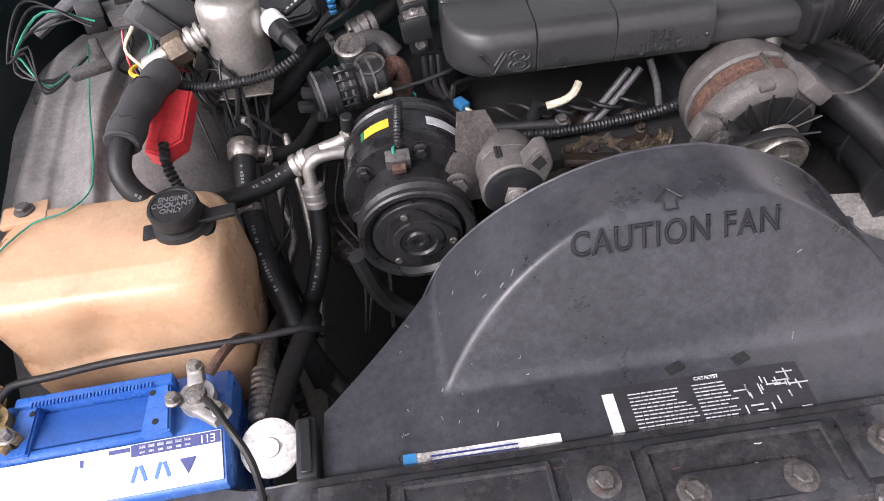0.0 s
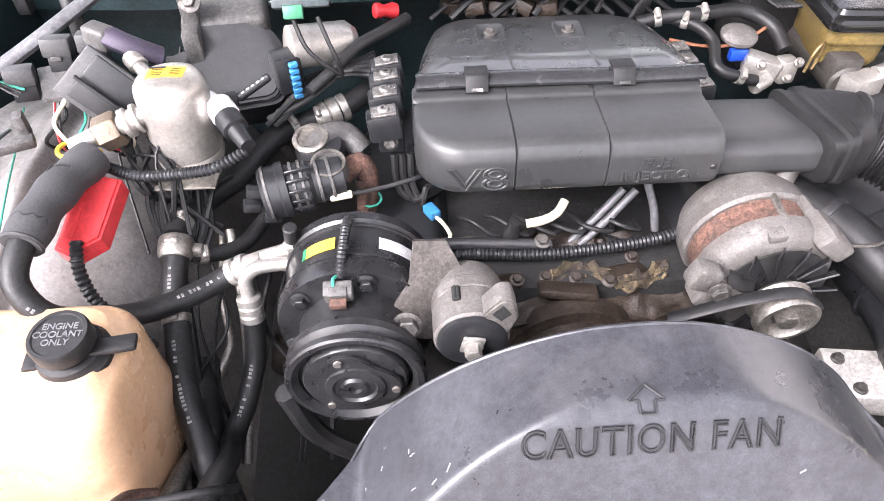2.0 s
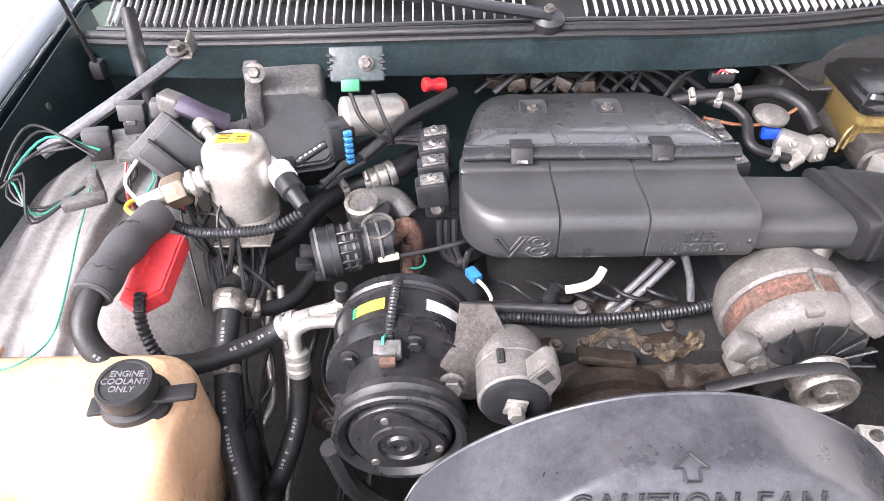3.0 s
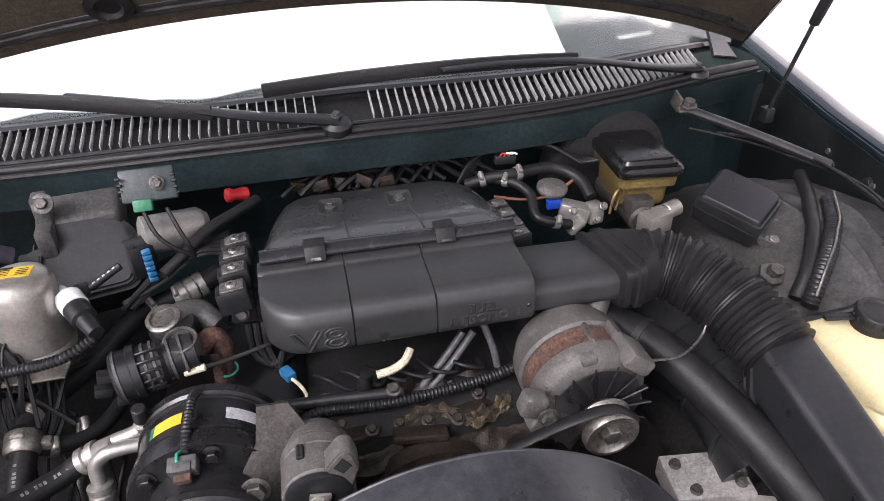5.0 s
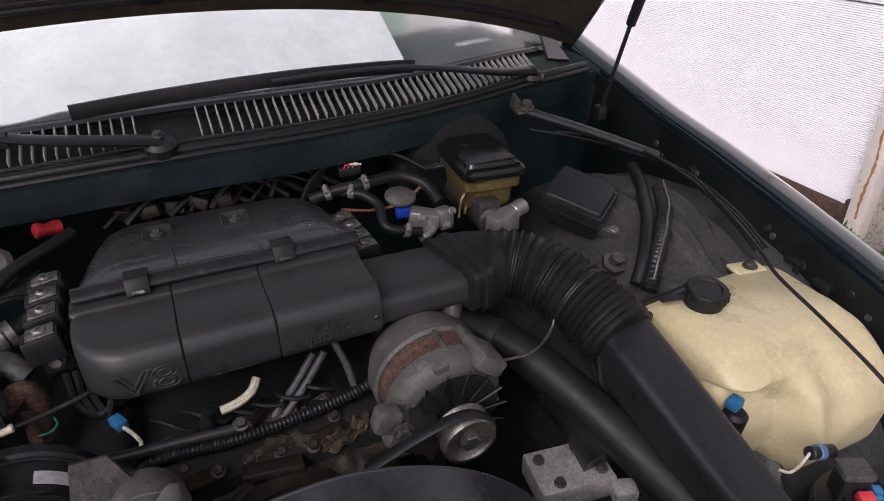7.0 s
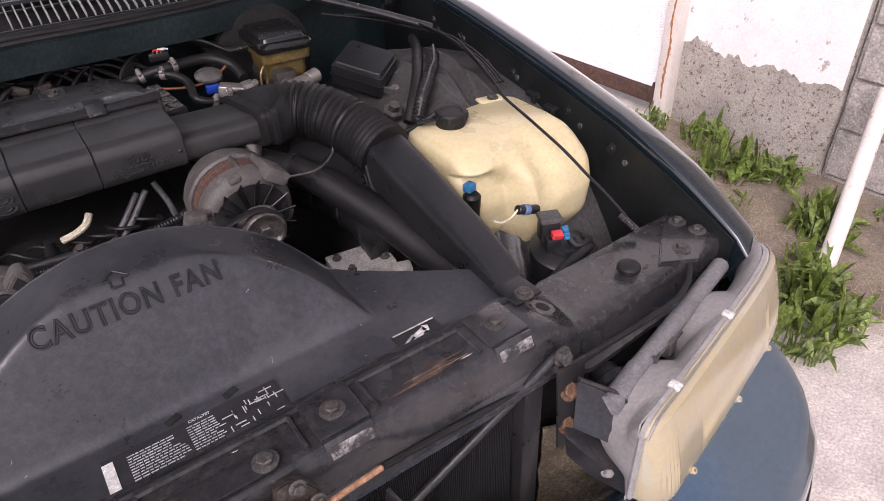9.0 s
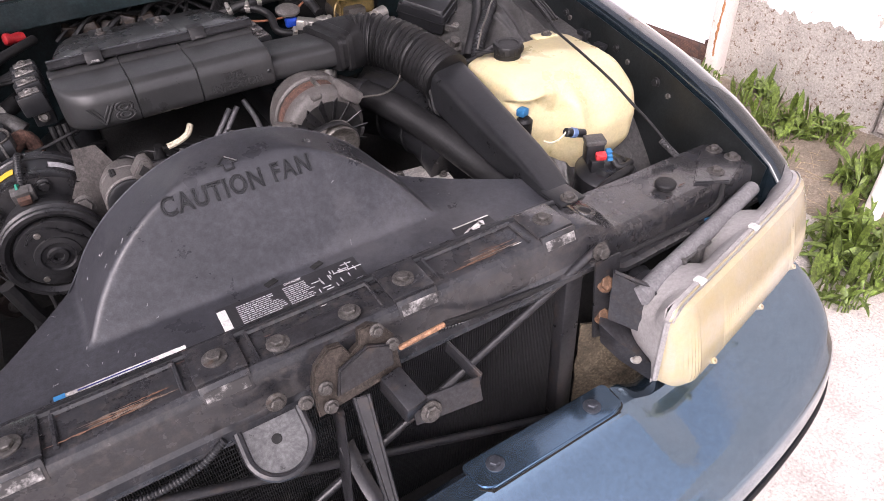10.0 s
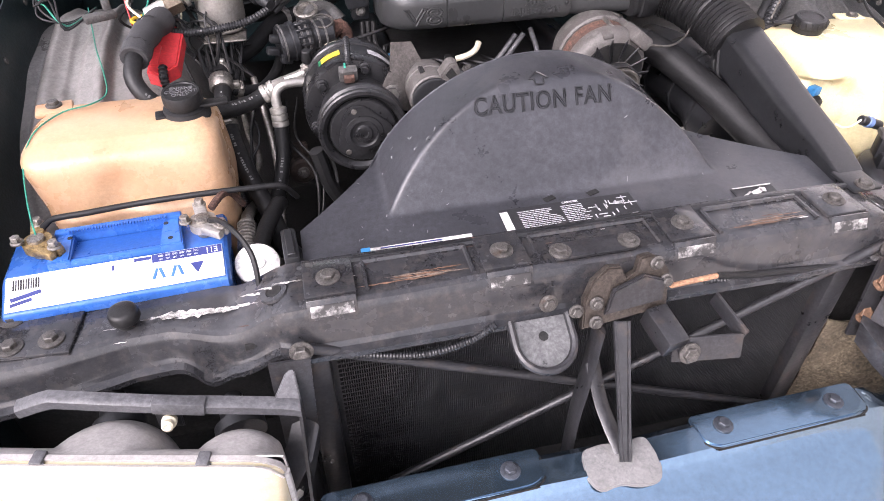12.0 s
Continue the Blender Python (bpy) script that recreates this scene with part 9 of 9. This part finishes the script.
box(bm, (0.586, 0.147, 0.829), (0.012, 0.006, 0.006), (10, 0, -25), bevel=0.001)
part("red_plug", bm, RED, can, "red plug")
bm = B()
for k in range(3):
    box(bm, (0.604, 0.153 - 0.002 * k, 0.832 - 0.0065 * k), (0.010, 0.011, 0.005), (10, 0, -25), bevel=0.001)
part("blue_plug", bm, SKYBLUE, can, "blue plug")
bm = B()
sweep(bm, [(0.610, 0.146, 0.815), (0.612, 0.136, 0.806), (0.625, 0.130, 0.806), (0.648, 0.140, 0.800), (0.652, 0.155, 0.795)], 0.0065, 12, 0.006)
part("outlet_tube", bm, RUBBER, can, "black curved outlet tube")
hose("canister_hose", [(0.640, 0.145, 0.785), (0.632, 0.125, 0.800), (0.60, 0.115, 0.805), (0.55, 0.107, 0.800), (0.51, 0.095, 0.790)], 0.0075, RUBBER, "black hose from the canister", "hose")
hose("canister_loom", [(0.605, 0.145, 0.80), (0.60, 0.13, 0.79), (0.598, 0.11, 0.775)], 0.007, PLASTIC, "short ribbed loom at the canister", "cable", ribs=(0.005, 0.0015), seg=10)
shift(-0.016, 0.022, -0.008)
wp = thing("washer_pump", (0.525, 0.25, 0.83), "small black washer pump with blue plug", "pump")
bm = B()
lathe(bm, (0.530, 0.258, 0.806), (0, -0.1, 1), [(0.013, 0), (0.015, 0.003), (0.015, 0.045), (0.010, 0.05)], 18)
part("body", bm, RUBBER, wp)
bm = B()
box(bm, (0.528, 0.258, 0.866), (0.018, 0.016, 0.014), (0, 0, 15), bevel=0.002)
part("plug", bm, SKYBLUE, wp)
shift(0.012, 0.055, -0.058)
hose("pump_wire", [(0.478, 0.135, 0.903), (0.490, 0.130, 0.898), (0.510, 0.133, 0.897), (0.530, 0.138, 0.903)], 0.0018, CREAMWIRE, "pale wire at the washer tank", "wire", seg=6)
bm = B()
cyl(bm, (0.528, 0.138, 0.903), (0.572, 0.138, 0.887), 0.0080, seg=14)
plug = solid("loose_plug", bm, PLASTIC, "loose dark plug hanging at the washer tank", "plug")
bm = B()
cyl(bm, (0.540, 0.138, 0.8986), (0.552, 0.138, 0.8942), 0.0092, seg=14)
part("collar", bm, mat("blue_grey_collar", (0.10, 0.16, 0.30), 0.4, var=0.1), plug, "blue-grey collar")

shift()

# ---- hood latch and front bracing ----
BRASSBOLT = mat("tarnished_bolt", (0.13, 0.075, 0.045), 0.6, metal=0.3, var=0.35, scale=90, bump=0.25)
lt = thing("hood_latch", (0.0, -0.07, 0.80), "rusty brown steel hood latch bolted to the crossbar", "hood latch")
bm = B()
m = Matrix.Translation((0.004, -0.075, 0.778)) @ rot(74, 0, 0)
prism(bm, [(-0.056, 0.0), (0.056, 0.012), (0.056, 0.062), (0.044, 0.080), (0.030, 0.088), (0.016, 0.086), (0.012, 0.068), (0.000, 0.062), (-0.008, 0.078), (-0.024, 0.080), (-0.044, 0.064), (-0.054, 0.040)], 0.010, m, 0.002)
part("plate", bm, mat("brown_latch_steel", (0.048, 0.040, 0.034), 0.42, metal=0.4, var=0.4, scale=45, bump=0.25, dirt=(0.085, 0.052, 0.032), dirt_amount=0.4), lt)
bm = B()
prism(bm, [(-0.03, 0.02), (0.045, 0.028), (0.048, 0.055), (0.02, 0.066), (-0.02, 0.052)], 0.006, m @ pose(0, 0, 0.012), 0.002)
part("cover", bm, BLACKSTEEL, lt)
for x, y in ((-0.040, 0.036), (-0.040, 0.010), (0.050, 0.052), (0.036, 0.078), (-0.066, 0.030)):
    p = m @ Vector((x, y, 0.012))
    bolt(tuple(p), lt, (0, -0.96, 0.27), 0.0065, 0.009, 0.008)
bm = B()
box(bm, (-0.02, -0.014, 0.850), (0.105, 0.03, 0.005), bevel=0.002)
tab = part("top_flange", bm, BLACKSTEEL, lt)
for x in (-0.063, 0.028):
    bolt((x, -0.016, 0.852), tab, r=0.009, washer=0.014)
bm = B()
cyl(bm, (0.062, -0.073, 0.820), (0.128, -0.071, 0.822), 0.0036, seg=12)
solid("latch_rod", bm, mat("rusty_rod", (0.26, 0.14, 0.08), 0.6, var=0.4, scale=120, bump=0.3, dirt=(0.10, 0.07, 0.05), dirt_amount=0.4), "orange rusty release rod beside the latch", "rod")
hose("release_cable", [(0.128, -0.071, 0.822), (0.201, -0.055, 0.795), (0.343, -0.055, 0.782), (0.446, -0.060, 0.782), (0.60, -0.060, 0.782), (0.665, -0.045, 0.780), (0.705, -0.02, 0.784)], 0.0045, RUBBER, "black release cable along the crossbar", "cable", seg=8)
sb = thing("safety_catch", (0.08, -0.12, 0.76), "black steel safety catch bracket with rusty bolt", "bracket")
bm = B()
box(bm, (0.045, -0.108, 0.782), (0.030, 0.055, 0.030), (12, 0, 8), bevel=0.003)
part("channel", bm, BLACKSTEEL, sb)
bm = B()
box(bm, (0.088, -0.138, 0.772), (0.088, 0.005, 0.034), (-18, 0, -8), bevel=0.002)
fb = part("front_plate", bm, BLACKSTEEL, sb)
bolt((0.063, -0.141, 0.772), fb, (0, -1, 0.3), 0.010, 0.014)
bm = B()
box(bm, (0.128, -0.112, 0.790), (0.005, 0.060, 0.022), (14, 0, 12), bevel=0.002)
part("side_arm", bm, BLACKSTEEL, sb)
lp = thing("guide_loop", (-0.105, -0.08, 0.78), "worn grey steel tongue bracket under the crossbar", "bracket")
bm = B()
outline = [(-0.036, 0.0), (0.036, 0.0)] + [(0.036 * math.cos(a), -0.030 + 0.036 * math.sin(a)) for a in np.linspace(0, -math.pi, 14)]
prism(bm, outline, 0.004, Matrix.Translation((-0.105, -0.068, 0.796)) @ rot(28, 0, 0), 0.001)
part("tongue", bm, mat("worn_grey_tongue", (0.11, 0.11, 0.11), 0.36, metal=0.3, var=0.25, scale=30, bump=0.1, dirt=(0.05, 0.048, 0.047), dirt_amount=0.4, edge=0.4), lp)
bm = B()
sweep(bm, [Matrix.Translation((-0.105, -0.068, 0.798)) @ rot(28, 0, 0) @ Vector((x, y, 0.003)) for x, y in outline[1:] + outline[:1]], 0.005, 8, 0.006)
part("rolled_rim", bm, BLACKSTEEL, lp)
bm = B()
lathe(bm, (-0.105, -0.090, 0.789), (0, -0.47, 0.88), [(0.006, 0.001), (0.004, 0.0015), (0, 0.0015)], 14, close=False)
part("hole", bm, DARK, lp)
bolt((-0.090, -0.060, 0.812), lp, (0, -1, 0.2), 0.008, 0.012)
vp = thing("latch_post", (-0.02, -0.13, 0.62), "black pressed-steel post down to the bumper", "post")
bm = B()
plate(bm, [(-0.006, -0.080, 0.780), (-0.018, -0.184, 0.632), (-0.008, -0.186, 0.632), (0.012, -0.084, 0.780)], 0.004)
sweep(bm, [(0.011, -0.082, 0.780), (-0.008, -0.186, 0.634)], 0.0028, 6, 0.05)
sweep(bm, [(-0.006, -0.078, 0.780), (-0.018, -0.184, 0.634)], 0.0028, 6, 0.05)
part("front_leg", bm, BLACKSTEEL, vp)
bm = B()
sweep(bm, [(-0.028, -0.082, 0.780), (-0.036, -0.09, 0.70), (-0.044, -0.095, 0.62), (-0.046, -0.10, 0.50)], 0.017, 8, 0.02, flat=0.25)
part("rear_leg", bm, BLACKSTEEL, vp)
bm = B()
sweep(bm, [(-0.03, -0.088, 0.72), (-0.024, -0.125, 0.67), (-0.015, -0.175, 0.64)], 0.010, 8, 0.02, flat=0.3)
part("web", bm, BLACKSTEEL, vp)
for a, b in (((-0.387, -0.052, 0.800), (0.372, -0.058, 0.460)), ((0.396, -0.052, 0.808), (-0.30, -0.058, 0.485))):
    t = thing("cross_rod", a, "black diagonal brace rod before the condenser", "brace rod", "cross rods")
    bm = B()
    sweep(bm, [a, b], 0.0065, 10, 0.1)
    part("rod", bm, BLACKSTEEL, t)
    bolt((a[0], a[1] - 0.006, a[2]), t, (0, -1, 0.2), 0.010, 0.014, 0.012)
hose("front_loom", [(-0.33, -0.055, 0.775), (-0.25, -0.062, 0.762), (-0.19, -0.062, 0.77), (-0.155, -0.060, 0.79)], 0.0052, PLASTIC, "ribbed black loom below the crossbar", "cable", ribs=(0.004, 0.0012), seg=10)
hose("condenser_loom", [(0.13, -0.045, 0.790), (0.22, -0.050, 0.775), (0.31, -0.05, 0.765)], 0.006, PLASTIC, "ribbed loom along the condenser top", "cable", ribs=(0.005, 0.0016), seg=10)
for side in (1, -1):
    t = thing("lamp_bracket", (side * 0.41, -0.10, 0.66), "black bracket with rusty bolts beside the headlamp", "bracket", "lamp brackets")
    bm = B()
    plate(bm, [(side * 0.378, -0.066, 0.800), (side * 0.425, -0.066, 0.800), (side * 0.428, -0.072, 0.640), (side * 0.385, -0.072, 0.655)][::side], 0.005)
    part("upright", bm, BLACKSTEEL, t)
    for z, y in ((0.757, -0.071), (0.694, -0.073)) if side > 0 else ():
        bolt((side * 0.399, y - 0.001, z), t, (0, -0.85, 0.5), 0.011, 0.015, material=BRASSBOLT)
    bm = B()
    rings = []
    for p in (Vector((side * 0.392, -0.080, 0.675)), Vector((side * 0.405, -0.110, 0.655)), Vector((side * 0.450, -0.150, 0.610))):
        rings.append([p + Vector((side * o, q, h)) for o, q, h in ((-0.006, -0.012, -0.018), (-0.010, -0.008, 0.020), (-0.006, -0.004, 0.024), (0.018, 0.016, 0.024), (0.020, 0.012, 0.018))])
    loft(bm, rings)
    part("lower_arm", bm, BLACKSTEEL, t)
    bolt((side * 0.420, -0.136, 0.642), t, (-side * 0.5, -0.8, 0.3), 0.007, 0.010, material=BRIGHTALU)
bm = B()
lathe(bm, (-0.541, -0.0815, 0.752), (0, -0.9, 0.4), [(0.008, 0), (0.0085, 0.003), (0.0085, 0.008), (0.0065, 0.010), (0.0065, 0.017), (0.004, 0.019), (0, 0.016)], 16)
adj = solid("lamp_adjuster", bm, CREAMWIRE, "cream plastic headlamp adjuster on a clip", "adjuster")
bm = B()
plate(bm, [(-0.556, -0.080, 0.738), (-0.530, -0.080, 0.732), (-0.527, -0.082, 0.764), (-0.554, -0.082, 0.770)], 0.003)
part("clip_plate", bm, BLACKSTEEL, adj, "square black clip plate")

# ---- cowl grille and wipers ----
cowl = thing("cowl_grille", (0, 0.88, 1.12), "black plastic cowl grille of many slats", "grille")
bm = B()
grid_sheet(bm, lambda u, v: Vector((-0.76 + 1.44 * u, seal_y(-0.76 + 1.44 * u) + 0.040 + 0.085 * v, seal_z(-0.76 + 1.44 * u) - 0.026 + 0.024 * v)), 60, 3, 0.004)
part("tray", bm, DARK, cowl)
slat = B()
box(slat, (0, 0, 0), (0.0024, 0.070, 0.010), bevel=0.0012, seg=1)
slat_me = bpy.data.meshes.new("slat")
slat.to_mesh(slat_me)
slat.free()
# pale grey carries the light on the slat tops in its colour
slat_me.materials.append(mat("lit_slat_plastic", (0.33, 0.325, 0.32), 0.45, var=0.3, scale=40, bump=0.1))
x = -0.755
while x < 0.665:
    if not -0.075 < x < -0.005:
        ob = new("slat", slat_me)
        slope = (seal_y(x + 0.01) - seal_y(x - 0.01)) / 0.02
        ob.matrix_local = Matrix.Translation(Vector((x, seal_y(x) + 0.080, seal_z(x) + 0.002)) - Vector((0, 0.88, 1.12))) @ rot(15, 0, -math.degrees(math.atan(slope)) * 0.25)
        ob.parent = cowl
    x += 0.0148
for d, h, w in ((0.040, -0.012, 0.006), (0.122, 0.014, 0.012)):
    bm = B()
    sweep(bm, [(x, seal_y(x) + d, seal_z(x) + h) for x in np.linspace(-0.77, 0.70, 30)], w, 6, 0.03, flat=0.5)
    part("frame_edge", bm, PLASTIC, cowl)


def wiper(pivot, arm, blade, label):
    t = thing("wiper", pivot, label, "wiper", "windshield wipers")
    bm = B()
    lathe(bm, pivot, (0, -0.25, 1), [(0.014, -0.02), (0.022, -0.004), (0.023, 0.008), (0.018, 0.015), (0.006, 0.018), (0, 0.018)], 24)
    part("pivot_cap", bm, PLASTIC, t)
    bolt((pivot[0], pivot[1] - 0.004, pivot[2] + 0.019), t, (0, -0.25, 1), 0.006, 0.008)
    bm = B()
    sweep(bm, arm, lambda s: 0.019 - 0.010 * s, 8, 0.02, flat=0.40)
    part("arm", bm, PLASTIC, t)
    bm = B()
    sweep(bm, blade, 0.0065, 6, 0.02, flat=1.9)
    bl = part("blade", bm, RUBBER, t)
    path = spline(blade, 0.05)
    for i in range(1, len(path) - 1, 2):
        bm = B()
        box(bm, path[i] + Vector((0, 0, 0.007)), (0.035, 0.006, 0.005), bevel=0.002)
        part("clip", bm, PLASTIC, bl)


shift(0, -0.002, -0.015)
wiper((-0.060, 0.838, 1.104), [(-0.060, 0.838, 1.116), (-0.11, 0.836, 1.124), (-0.20, 0.852, 1.134), (-0.335, 0.900, 1.150), (-0.45, 0.935, 1.162)], [(-0.70, 1.01, 1.160), (-0.56, 0.955, 1.160), (-0.42, 0.915, 1.152), (-0.30, 0.878, 1.142), (-0.24, 0.862, 1.138)], "black wiper lying on the glass, passenger side")
wiper((0.615, 0.955, 1.088), [(0.615, 0.955, 1.104), (0.53, 0.938, 1.116), (0.36, 0.915, 1.150), (0.22, 0.892, 1.164), (0.11, 0.870, 1.168)], [(-0.165, 0.906, 1.150), (-0.043, 0.910, 1.156), (0.113, 0.892, 1.165), (0.25, 0.905, 1.160), (0.36, 0.925, 1.150)], "black wiper lying on the glass, driver side")
shift(0, 0.0, -0.02)
bm = B()
plate(bm, [(0.70, 1.03, 1.105), (0.77, 1.05, 1.09), (0.775, 1.12, 1.115), (0.73, 1.13, 1.16)], 0.006)
solid("cowl_corner", bm, PLASTIC, "black corner trim at the windshield base", "trim", kind="structure")
